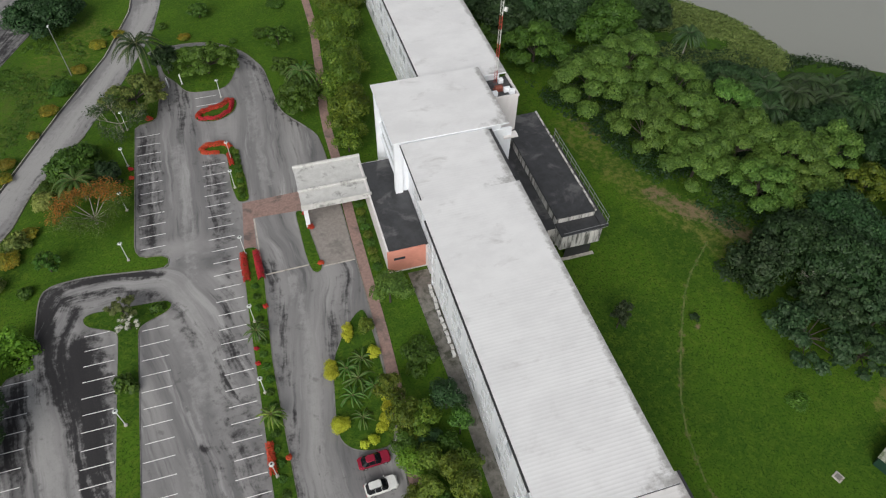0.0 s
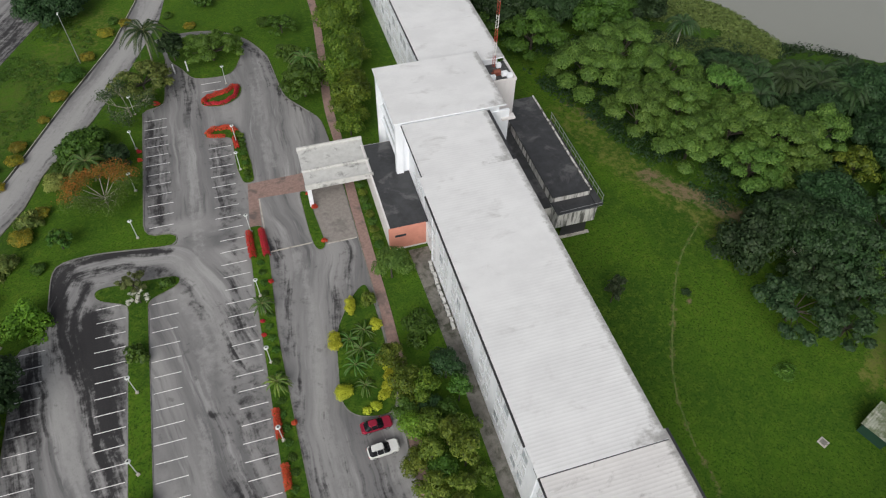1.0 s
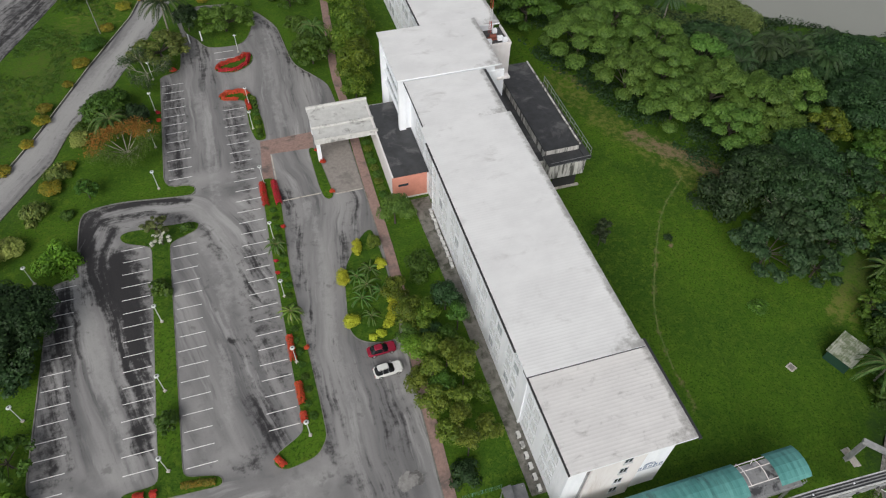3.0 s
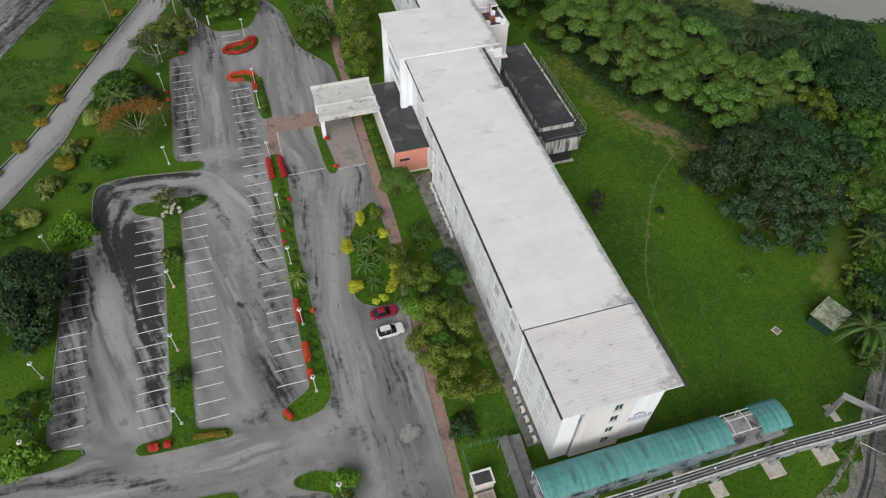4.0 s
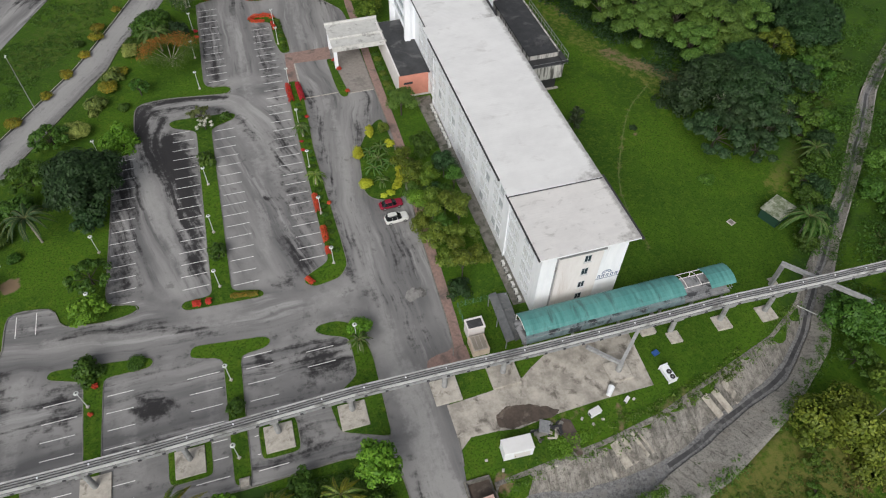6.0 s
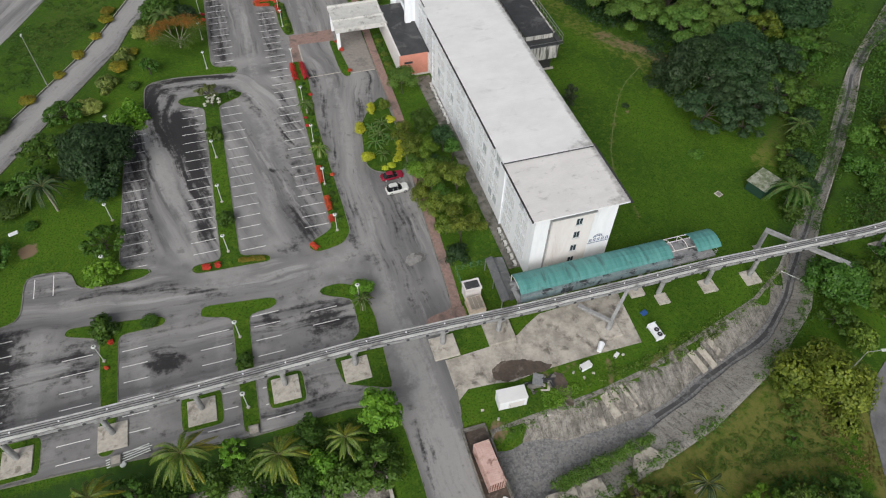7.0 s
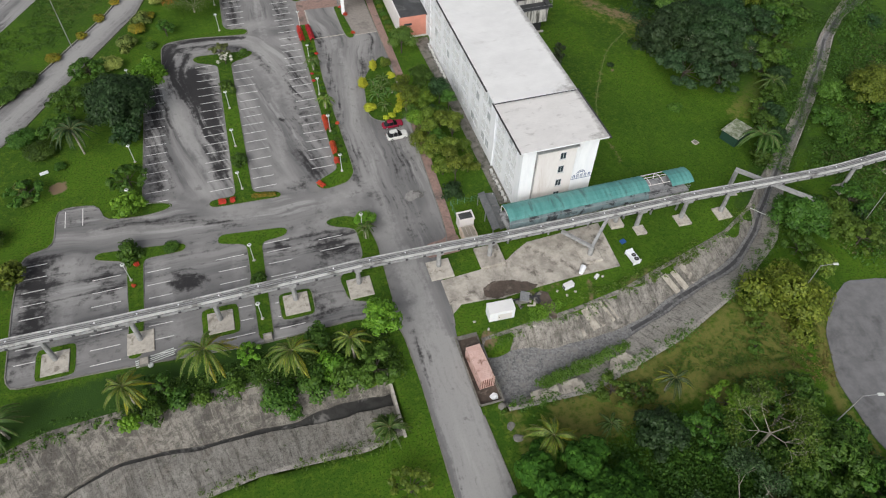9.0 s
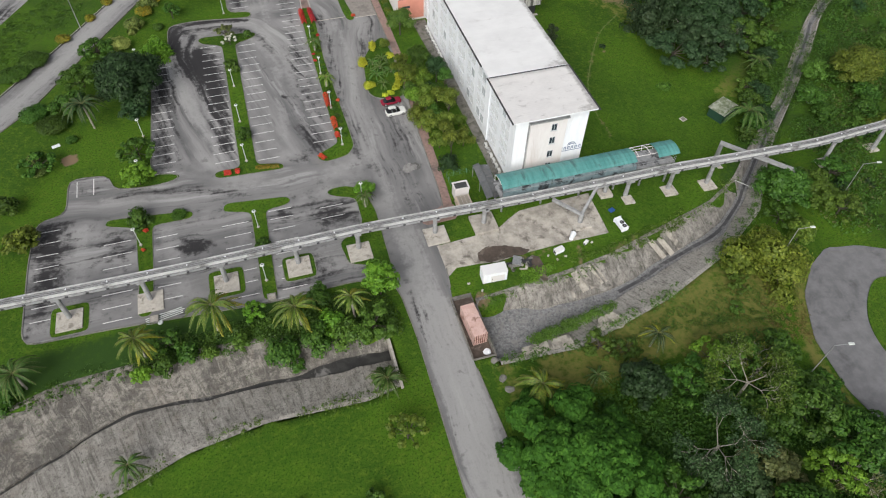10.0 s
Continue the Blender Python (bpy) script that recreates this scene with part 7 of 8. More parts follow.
def palm(x, y, r, h, mat, label, fronds=15, full=0.17, stem=None, old=None):
    """A feather palm: curved trunk, arching fronds with many leaflets and, below them, older hanging ones."""
    ob = thing("palm_tree", pose(x, y, ground_z(x, y)), label, "palm", "palms")
    lean = G.uniform(-0.5, 0.5, 2) * min(1, h / 6)
    top = np.array([lean[0], lean[1], h])
    bm = bmesh.new()
    pts = [Vector((lean[0] * u * u, lean[1] * u * u, h * u - 0.2 * (1 - u))) for u in (0, 0.25, 0.5, 0.75, 1)]
    for a, b in zip(pts, pts[1:]):
        rod(bm, a, b, 0.2, 0.16, 8)
    part("trunk", bm, PALE_BARK, ob, "ringed grey palm trunk")
    tiers = {"fronds": [], "old_fronds": []}
    rach = bmesh.new()
    for i in range(fronds):
        a = i * 2.399 + G.uniform(-0.25, 0.25)
        aged = old is not None and i % 5 in (1, 3)
        up = G.uniform(-0.35, 0.1) if aged else G.uniform(0.5, 1.3) if i > fronds * 0.3 else G.uniform(1.2, 1.9)
        length = r * G.uniform(0.85, 1.15)
        out = np.array([math.cos(a), math.sin(a), 0])
        bend = np.array([-out[1], out[0], 0]) * G.uniform(-0.3, 0.3)
        m = int(24 + 5 * r)
        u = np.linspace(0.0, 1, m)[:, None]
        line = top + out * length * (u ** 0.9) + bend * length * u ** 2 + np.array([0, 0, 1]) * (length * (up * 0.72 * u - (0.62 + 0.52 * up) * u ** 2.0))
        t = unit(np.gradient(line, axis=0))
        side = unit(np.cross(t, np.array([0, 0, 1.0])))
        for p, q in zip(line[::5], line[5::5]):
            rod(rach, Vector(p), Vector(q), 0.035, 0.02, 4)
        for s in (-1, 1):
            ll = r * full * np.sin(np.pi * np.clip(u * 0.84 + 0.13, 0, 1)) ** 0.7 + 0.06
            d = unit(side * s * 0.75 + t * 0.7 - np.array([0, 0, 0.5]) + G.normal(size=line.shape) * 0.08)
            w = 0.04 + 0.010 * r
            mid = line + d * ll * 0.45
            tiers["old_fronds" if aged else "fronds"].append(np.stack([line, mid + t * w, line + d * ll, mid - t * w], 1)[2:].reshape(-1, 3))
    part("rachis", rach, stem or FROND_STEM, ob, "" if stem else "yellowish frond stems")
    for name, rows in tiers.items():
        if rows:
            v = np.concatenate(rows)
            mesh_from(name, v, np.arange(len(v)).reshape(-1, 4), old if name == "old_fronds" else mat, ob, "yellowing hanging fronds" if name == "old_fronds" else "")
    return ob


def bush(x, y, r, h, mat, label, z=None, group="shrubs", leaf=0.13, dense=330, oval=1.0, turn=0.0):
    ob = thing("shrub", pose(x, y, ground_z(x, y) if z is None else z, 0, 0, turn), label, "shrub", group)
    k = int(5 + 3 * r)
    lobes = [((0.5 * r * (oval - 1) * u, 0, h * 0.45), r * 0.72, h * 0.55 / (r * 0.72)) for u in ((-1, 0, 1) if oval > 1 else (0,))]
    for i in range(k):
        a = i * 2.4
        rr = r * G.uniform(0.35, 0.68)
        lobes.append(((rr * math.cos(a) * oval, rr * math.sin(a), h * G.uniform(0.35, 0.62)), r * G.uniform(0.32, 0.45), min(1.0, h / r * 0.7)))
    v, f = crown_cloud(lobes, leaf, dense)
    v[:, 2] = np.maximum(v[:, 2], 0.02)
    mesh_from("foliage", v, f, mat, ob)
    bm = bmesh.new()
    for c, rr, fl in lobes[1:6]:
        rod(bm, (0, 0, -0.1), c, 0.04, 0.02, 5)
    part("stems", bm, BARK, ob)
    return ob


def hedge(line, width, height, mat, label, z=0.17, leaf=0.12):
    p = resample(line, max(8, int(4 * sum(math.dist(a, b) for a, b in zip(line, line[1:])))))
    cx, cy = p.mean(axis=0)
    ob = thing("hedge", pose(cx, cy, z), label, "hedge", "clipped hedges")
    n = int(46 * len(p) * max(1.0, 2.2 * width - 0.9))
    i = G.integers(0, len(p), n)
    c = np.c_[p[i] - [cx, cy], np.zeros(n)]
    a = G.uniform(0, np.pi, n)
    c[:, :2] += G.normal(size=(n, 2)) * 0.08
    t = unit(np.gradient(p, axis=0))[i]
    off = np.cos(a) * width / 2
    c[:, 0] += -t[:, 1] * off
    c[:, 1] += t[:, 0] * off
    bumpy = 1 + 0.18 * np.sin(i * 0.9) + G.uniform(-0.12, 0.12, n)
    c[:, 2] = (0.15 + 0.85 * np.sin(a)) * height * bumpy
    nn = np.c_[-t[:, 1] * np.cos(a), t[:, 0] * np.cos(a), np.sin(a) + 0.3] + G.normal(size=(n, 3)) * 0.4
    v, f = leaf_quads(c, nn, leaf * G.uniform(0.7, 1.3, n))
    mesh_from("foliage", v, f, mat, ob)
    for q in p[2::6]:
        part("stem", rod(bmesh.new(), (q[0] - cx, q[1] - cy, -0.1), (q[0] - cx, q[1] - cy, height * 0.6), 0.03, n=5), BARK, ob)
    return ob


def undergrowth(name, outline, clumps, mat, label, size=(0.5, 1.3), high=0.8, leaf=0.22, skip=None):
    """Rank growth over a stretch of ground, one mesh of many leaves."""
    xs, ys = [p[0] for p in outline], [p[1] for p in outline]
    px, py = G.uniform(min(xs), max(xs), clumps * 3), G.uniform(min(ys), max(ys), clumps * 3)
    ok = inside(px, py, outline)
    patch = np.sin(px * 0.31 + 1.7 * np.sin(py * 0.23)) + np.sin(py * 0.37 + px * 0.11)
    ok &= patch > -0.75
    if skip is not None:
        ok &= ~skip(px, py)
    px, py, patch = px[ok][:clumps], py[ok][:clumps], patch[ok][:clumps]
    r = G.uniform(*size, len(px))
    per = 16
    d = unit(G.normal(size=(len(px), per, 3)))
    d[..., 2] = np.abs(d[..., 2])
    z = ground_height(px, py)
    tall = high * (0.8 + 0.35 * patch)
    c = np.stack([px[:, None] + d[..., 0] * r[:, None], py[:, None] + d[..., 1] * r[:, None], z[:, None] + d[..., 2] * (r * tall)[:, None]], -1).reshape(-1, 3)
    n = (d + np.array([0, 0, 0.4])).reshape(-1, 3) + G.normal(size=c.shape) * 0.28
    v, f = leaf_quads(c, n, leaf * G.uniform(0.6, 1.4, len(c)))
    ob = mesh_from(name, v, f, mat)
    return tagged(ob, label, "undergrowth", kind="stuff")


DARK_STEM = tinted("dark_frond_stem", (0.030, 0.048, 0.016), 0.6)
FROND_STEM = tinted("frond_stem", (0.13, 0.14, 0.04), 0.6)
L_GREEN = leafy("leaf_green", (0.012, 0.038, 0.005), (0.044, 0.102, 0.012), (0.115, 0.205, 0.028))
L_BRIGHT = leafy("leaf_bright", (0.034, 0.100, 0.008), (0.105, 0.235, 0.018), (0.210, 0.370, 0.035))
L_OLIVE = leafy("leaf_olive", (0.024, 0.050, 0.006), (0.092, 0.142, 0.016), (0.255, 0.315, 0.046))
L_DARK = leafy("leaf_dark", (0.007, 0.021, 0.007), (0.021, 0.052, 0.016), (0.060, 0.116, 0.037))
L_GREY = leafy("leaf_greygreen", (0.014, 0.034, 0.011), (0.040, 0.076, 0.026), (0.100, 0.150, 0.060))
L_GREYDARK = leafy("leaf_dark_greygreen", (0.008, 0.024, 0.008), (0.026, 0.056, 0.020), (0.078, 0.122, 0.050))
L_LAYER = leafy("leaf_fresh", (0.018, 0.056, 0.009), (0.074, 0.150, 0.024), (0.178, 0.275, 0.052))
L_YELLOW = leafy("leaf_yellow", (0.170, 0.220, 0.012), (0.400, 0.440, 0.030), (0.640, 0.650, 0.080))
L_ORANGE = leafy("leaf_orange", (0.050, 0.090, 0.012), (0.170, 0.175, 0.018), (0.520, 0.280, 0.024))
L_FLAME = leafy("leaf_flame", (0.110, 0.080, 0.014), (0.330, 0.140, 0.028), (0.600, 0.130, 0.030))
L_RED = leafy("leaf_red", (0.240, 0.022, 0.014), (0.500, 0.048, 0.030), (0.680, 0.100, 0.060))
L_WHITE = leafy("blossom_white", (0.30, 0.34, 0.24), (0.72, 0.72, 0.64), (0.88, 0.88, 0.82))
L_PALM = leafy("palm_leaf", (0.014, 0.042, 0.009), (0.044, 0.098, 0.017), (0.120, 0.185, 0.038))
L_DARKPALM = leafy("palm_leaf_dark", (0.011, 0.028, 0.009), (0.027, 0.058, 0.018), (0.074, 0.116, 0.038))
L_SPIKY = leafy("spiky_leaf", (0.020, 0.075, 0.010), (0.050, 0.145, 0.020), (0.115, 0.235, 0.042))
L_PALMG = leafy("palm_leaf_mixed", (0.030, 0.072, 0.012), (0.085, 0.150, 0.020), (0.330, 0.350, 0.050))
L_BIGLEAF = leafy("leaf_whorled", (0.007, 0.040, 0.004), (0.030, 0.116, 0.009), (0.090, 0.235, 0.024), 0.8)
L_DRYWEED = leafy("dry_weed", (0.070, 0.075, 0.018), (0.170, 0.160, 0.040), (0.300, 0.270, 0.080))
L_GARDEN = leafy("leaf_garden", (0.018, 0.044, 0.005), (0.074, 0.124, 0.011), (0.240, 0.290, 0.034))
L_PALE = leafy("leaf_variegated", (0.080, 0.130, 0.025), (0.220, 0.270, 0.060), (0.450, 0.470, 0.140))
L_PALEGREEN = leafy("leaf_mixed_variegated", (0.030, 0.062, 0.012), (0.105, 0.150, 0.032), (0.330, 0.360, 0.100))
L_BROWN = leafy("leaf_brownish", (0.030, 0.045, 0.015), (0.085, 0.100, 0.032), (0.190, 0.190, 0.070))
L_CONIFER = leafy("conifer_needles", (0.014, 0.026, 0.010), (0.036, 0.052, 0.022), (0.080, 0.090, 0.045))
L_GOLDOLIVE = leafy("leaf_golden_olive", (0.030, 0.054, 0.006), (0.116, 0.158, 0.016), (0.290, 0.322, 0.050))
L_PALMY = leafy("palm_leaf_yellow", (0.090, 0.120, 0.010), (0.260, 0.270, 0.022), (0.520, 0.480, 0.055))
L_WEED = leafy("weed", (0.022, 0.056, 0.007), (0.070, 0.138, 0.017), (0.150, 0.240, 0.038))
L_REED = leafy("reed", (0.060, 0.100, 0.022), (0.120, 0.175, 0.045), (0.210, 0.260, 0.080))

# trees by the entrance drive and the upper car park
DRIVE_TREES = [(-60.8, 146.2, 7.5, 7, L_DARK, "round"), (-36.4, 122.0, 3.1, 6, L_DARK, "round"), (-28.5, 120.0, 6.4, 5.5, L_WEED, "loose"), (-42.6, 112.8, 6.0, 5.0, L_PALEGREEN, "loose"), (-52.7, 95.2, 4.8, 5, L_GREEN, "round"), (-47.7, 91.5, 3.1, 4, L_DARK, "round"), (-56.1, 73.8, 2.0, 4, L_GREEN, "loose"), (-28.9, 142.2, 2.4, 3, L_GREEN, "round"), (-13.2, 126.7, 3.4, 4, L_GREEN, "loose"), (-13.2, 113.5, 2.9, 5, L_GREEN, "round"), (-11.9, 102.8, 4.6, 7, L_GREEN, "round"), (-22.5, 151, 3.0, 4, L_GREEN, "round")]
for x, y, r, h, mat, style in DRIVE_TREES:
    tree(x, y, r, h, mat, "leafy tree with an uneven rounded crown on grass", style)
for x, y, r, h in ((0.2, 124.1, 6.2, 9), (-3.0, 105.2, 5.0, 9), (-4.4, 94.0, 4.6, 8.5), (-1.5, 114, 5.0, 8), (2.0, 138, 6.0, 9), (0.5, 152, 6, 9), (-2.4, 99.6, 3.6, 7), (0.2, 109.4, 3.8, 7.5), (1.0, 131, 4.4, 7.5), (-5.2, 88.6, 2.8, 6)):
    tree(x - 0.3, y, r * 0.96, h, L_GARDEN, "olive-green tree beside the long building", "puffs", 0.19, 230)
GARDEN_TREES = [(-6.6, 53.4, 3.0, 7, L_LAYER), (-5.2, 42.4, 2.9, 5, L_GREEN), (-9.6, 37.6, 2.0, 5.5, L_OLIVE), (-8.9, 33.4, 2.3, 7, L_OLIVE), (-6.4, 32.3, 2.4, 7.5, L_OLIVE), (-3.6, 34.0, 2.6, 6, L_DARK), (-9.6, 29.4, 1.9, 5, L_GREEN), (-9.6, 27.0, 2.0, 5, L_BRIGHT), (-7.4, 26.4, 2.4, 7.5, L_OLIVE), (-3.8, 24.6, 2.3, 7.5, L_OLIVE), (-10.3, 22.6, 2.1, 7, L_OLIVE), (-8.2, 22.4, 1.9, 6.5, L_OLIVE), (-4.9, 21.0, 2.1, 7.5, L_OLIVE), (-9.0, 18.2, 2.3, 7.5, L_OLIVE), (-5.6, 17.4, 2.0, 7, L_OLIVE), (-8.1, 13.6, 2.2, 7, L_OLIVE), (-6.6, 10.8, 1.5, 6, L_OLIVE), (-4.3, 13.0, 1.9, 6.5, L_OLIVE), (-6.8, 15.2, 1.7, 6, L_OLIVE), (-7.6, 8.4, 2.3, 3.6, L_DARK), (-6.6, 29.6, 2.0, 5, L_DARK), (-5.0, 28.0, 1.9, 5.5, L_GREEN), (-3.4, 18.8, 1.8, 5.5, L_OLIVE), (-7.2, 20.4, 1.7, 5.5, L_GREEN), (-2.9, 30.0, 1.7, 6.0, L_GREEN), (-5.4, 24.4, 1.8, 6.5, L_OLIVE), (-8.6, 30.8, 1.8, 5.8, L_OLIVE)]
for x, y, r, h, mat in GARDEN_TREES:
    tree(x + (-0.7 if y < 40 and x < -5 else 0.2), y, r * 1.04, h * G.uniform(0.55, 1.05), (L_GARDEN if y > 28 else L_OLIVE) if mat is L_OLIVE else mat, "dense bushy tree between path and building", "puffs", 0.15, 330)
WEST_TREES = [(-60.2, 59.6, 3.8, 4.2, L_BRIGHT, "puffs"), (-44.9, 61.7, 2.4, 3.8, L_BROWN, "loose"), (-40.2, 61.4, 1.1, 1.8, L_GREEN, "puffs"), (-44.6, 49.2, 1.8, 2.6, L_GREEN, "puffs"), (-44.6, 26, 1.7, 2.4, L_GREEN, "round"), (-64.7, 44.9, 7.3, 9, L_DARK, "round"), (-64.5, 38.3, 2.9, 4, L_DARK, "round"), (-64.6, 71.4, 2.5, 3.0, L_PALEGREEN, "puffs"), (-61.5, 80.6, 2.5, 3, L_PALEGREEN, "puffs"), (-56.3, 74.6, 1.7, 3.6, L_GREEN, "loose"), (-64.2, 25.9, 3.6, 4, L_GREEN, "loose"), (-64.3, 18.9, 2.8, 4, L_BRIGHT, "round"), (-64.1, 9.3, 2.4, 3, L_GREEN, "puffs"), (-82.6, 8.0, 2.9, 4, L_OLIVE, "round"), (-81.7, 27.4, 3.5, 3, L_GREEN, "loose")]
WEST_TREES += [(-86, 17.6, 2.3, 3, L_GREEN, "round"), (-72, 62, 4.0, 4, L_GREEN, "loose"), (-75, 52, 4.6, 4, L_GREEN, "loose"), (-77, 44, 3.6, 3.5, L_GREEN, "round"), (-44.6, -2.6, 1.4, 2.0, L_GREEN, "round")]
for x, y, r, h, mat, style in WEST_TREES:
    tree(x, y, r, h, mat, "leafy tree on the lawn beside the parking bays", style)
umbrella_tree(-49.6, 82.4, 6.2, 5.0, "spreading umbrella tree with orange-red blossom over pale limbs")
bare_tree(-45.4, 105.6, 5.6, 5.5, L_GREY, "thin grey half-bare tree beside the bays", 1700, 0.5, 0.10, 0.45, 0.35)
tree(-44.3, 59.2, 1.8, 3.0, L_WHITE, "small tree covered in white blossom", "loose", leaf=0.075, dense=230)

# woods east of the lawn
for x, y, r, h in ((45.0, 92.0, 8.0, 11), (54.5, 96.5, 7.5, 12), (59.4, 86.0, 7.2, 11.5), (48.9, 77.0, 6.6, 10), (57.2, 76.3, 6.9, 11), (54.5, 67.0, 7.0, 10), (63.5, 68.0, 7.4, 11), (71.0, 62.5, 7.4, 10.5), (78.5, 62.0, 6.0, 10), (62.5, 58.5, 6.2, 8.5), (70.5, 55.5, 6.0, 8.5), (66.5, 77.5, 6.5, 11)):
    tree(x, y, r, h, L_LAYER, "large fresh green tree with billowing layered crown", "layered", 0.19, 330, "woodland trees")
WOOD = [(38.4, 106.6, 7.0, 9, L_GREEN, "layered"), (52.3, 43.6, 6.0, 8, L_GREYDARK, "puffs"), (51.5, 30.0, 6.4, 7.5, L_GREYDARK, "loose"), (65.4, 38.6, 7.4, 9.5, L_DARK, "round"), (81.9, 54.8, 4.6, 6.5, L_GARDEN, "layered"), (76.5, 40.5, 5.8, 8, L_DARK, "loose"), (85.5, 44.5, 4.6, 6, L_GREEN, "loose"), (72.0, 36.0, 4.0, 5.5, L_DARK, "loose"), (58.4, 34.0, 5.6, 8, L_GREYDARK, "loose"), (59.5, 45.5, 6.0, 9, L_DARK, "round"), (50.6, 118.6, 7.8, 9, L_DARK, "round"), (58.2, 111.1, 7.6, 10, L_GREEN, "round"), (67.1, 114.6, 7.1, 9, L_DARK, "round"), (69.7, 46.1, 7.0, 9, L_DARK, "round"), (70.0, 31.7, 6.0, 7, L_GREEN, "loose"), (93.8, 58.7, 8.5, 8, L_DARK, "round")]
WOOD += [(58.0, 25.2, 4.6, 6.0, L_GREYDARK, "loose"), (64.2, 29.6, 5.0, 6.5, L_GREYDARK, "layered"), (82, 69, 7.0, 8, L_DARK, "round"), (89.0, 46.2, 6.2, 6, L_GREEN, "loose"), (99, 71.7, 8.6, 8, L_DARK, "round"), (73, 86, 6.5, 8, L_DARK, "round"), (44, 128, 7.5, 9, L_DARK, "round"), (36, 120, 6.5, 8, L_DARK, "round"), (30, 132, 7, 8, L_DARK, "round"), (36, 146, 8, 9, L_GREEN, "round"), (54, 134, 8, 9, L_GREEN, "round"), (28, 112, 4.5, 6, L_GREEN, "layered")]
for x, y, r, h, mat, style in WOOD:
    tree(x, y, r, h, mat, "tall dense tree at the edge of the wood", style, 0.27, 140, "woodland trees")
bare_tree(65.2, 31.4, 4.6, 9.0, L_GREYDARK, "dark tree with pale bare arching branches", 2600, 0.6, 0.11, 0.4, 0.35)
bare_tree(60.5, 38.5, 6.0, 9, L_GREY, "grey-leaved tree with pale bare branches", 1500)
for x, y, r, h in ((70.5, 82.5, 5.4, 7), (76.5, 79, 5.6, 7), (81.5, 76.5, 5.6, 7.5), (87, 74, 5.4, 7), (92, 70.5, 5.4, 7), (79, 84, 5, 6.5), (85.5, 80, 5, 7), (73.5, 74.5, 5, 6.5), (91, 78, 5, 6.5), (97, 78, 5, 6.5), (72.7, 102.1, 4.2, 6)):
    palm(x, y, r * 0.92, h, L_DARKPALM, "dark feather palm in the wood", 34, 0.19, DARK_STEM)

# palms
for x, y, r, h, mat in ((-40.6, 120.5, 5.2, 9.0, L_DARKPALM), (-51.5, 88.9, 3.9, 4.5, L_PALM), (-26.4, 52.1, 1.9, 2.6, L_PALM), (-26.3, 38.5, 2.0, 2.4, L_PALMG), (-10.9, 105.3, 3.4, 7, L_PALM), (-63.9, -19.2, 3.3, 5.5, L_PALMG), (-53.3, -17.4, 4.1, 6.5, L_PALMG), (-40.9, -20.2, 3.5, 6.5, L_PALMG), (-32.8, -20.7, 2.9, 5.5, L_PALMG), (-66.1, -36.3, 2.4, 2.0, L_PALM), (-10.2, -41.7, 3.6, 5.5, L_PALMG), (9.3, -38.2, 2.6, 4.2, L_DARKPALM), (55.2, 5.8, 4.2, 4.6, L_PALM), (-26.0, 2.0, 1.8, 2.8, L_PALM), (-72.6, 37.4, 4.0, 6, L_DARKPALM), (-80.3, -19.6, 3.4, 4.5, L_PALM)):
    palm(x, y, r, h, mat, "coconut palm with arching feathery fronds", 25 if r > 3 else 17, 0.15, None, L_PALMY if y < 0 and mat is not L_PALM else None)
for x, y, r, h in ((68.4, 21.2, 3.3, 3.5), (61.0, 31.7, 3.6, 2.6), (-30.6, -33.6, 2.9, 2.2), (-1.4, -41.6, 2.0, 2.2), (18.2, 55.4, 2.2, 3.6), (16.9, 53.2, 1.8, 3.0)):
    palm(x, y, r, h, L_PALM, "young bushy palm with drooping fronds")
for x, y, r in ((-13.9, 41.6, 2.9), (-12.8, 44.6, 2.3), (-15.2, 39.2, 2.3), (-12.0, 39.8, 2.2), (-14.6, 35.6, 1.7), (-15.2, 43.6, 2.1)):
    palm(x, y, r, 0.7, L_SPIKY, "low spiky palm in the garden bed", 13, 0.11)

# shrubs
for x, y, r, h in ((-53.8, 127.4, 1.7, 1.5), (-59.0, 115.0, 2.0, 1.6), (-65.1, 101.1, 1.8, 1.5), (-61.2, 108.2, 1.3, 1.2), (-50.5, 135.8, 1.9, 1.5), (-46.4, 139.1, 1.6, 1.4), (-65.2, 97.4, 1.8, 1.5), (-67.5, 91, 1.5, 1.3), (-71, 84.5, 1.6, 1.4), (-74.5, 78, 1.4, 1.3), (-62.5, 77.2, 2.0, 1.8), (-80.0, 70.4, 1.9, 1.5), (-32.6, 134.4, 1.5, 1.0), (-60, 82.5, 1.6, 1.4)):
    bush(x, y, r, h, L_ORANGE, "rounded shrub with orange and green leaves", leaf=0.16, dense=220)
for x, y, r, h in ((-56.9, 121.4, 2.7, 2), (-57.8, 92.5, 2.0, 1.6), (-55.0, 92.0, 2.2, 1.8), (-49, 140.5, 1.4, 1.2), (-37.2, 139.6, 1.2, 1.3), (-11.9, 142.5, 2.0, 1.5), (-16.5, 131, 2.0, 1.6), (-22.7, 130.0, 1.0, 1.0), (-85.2, 63.1, 3.4, 1.8), (-89.3, 59.0, 3.2, 1.8), (-69, 95.5, 1.4, 1.2), (-59.5, 70, 1.4, 1.4)):
    bush(x, y, r, h, L_GREEN, "loose green shrub on the verge", leaf=0.18, dense=180)
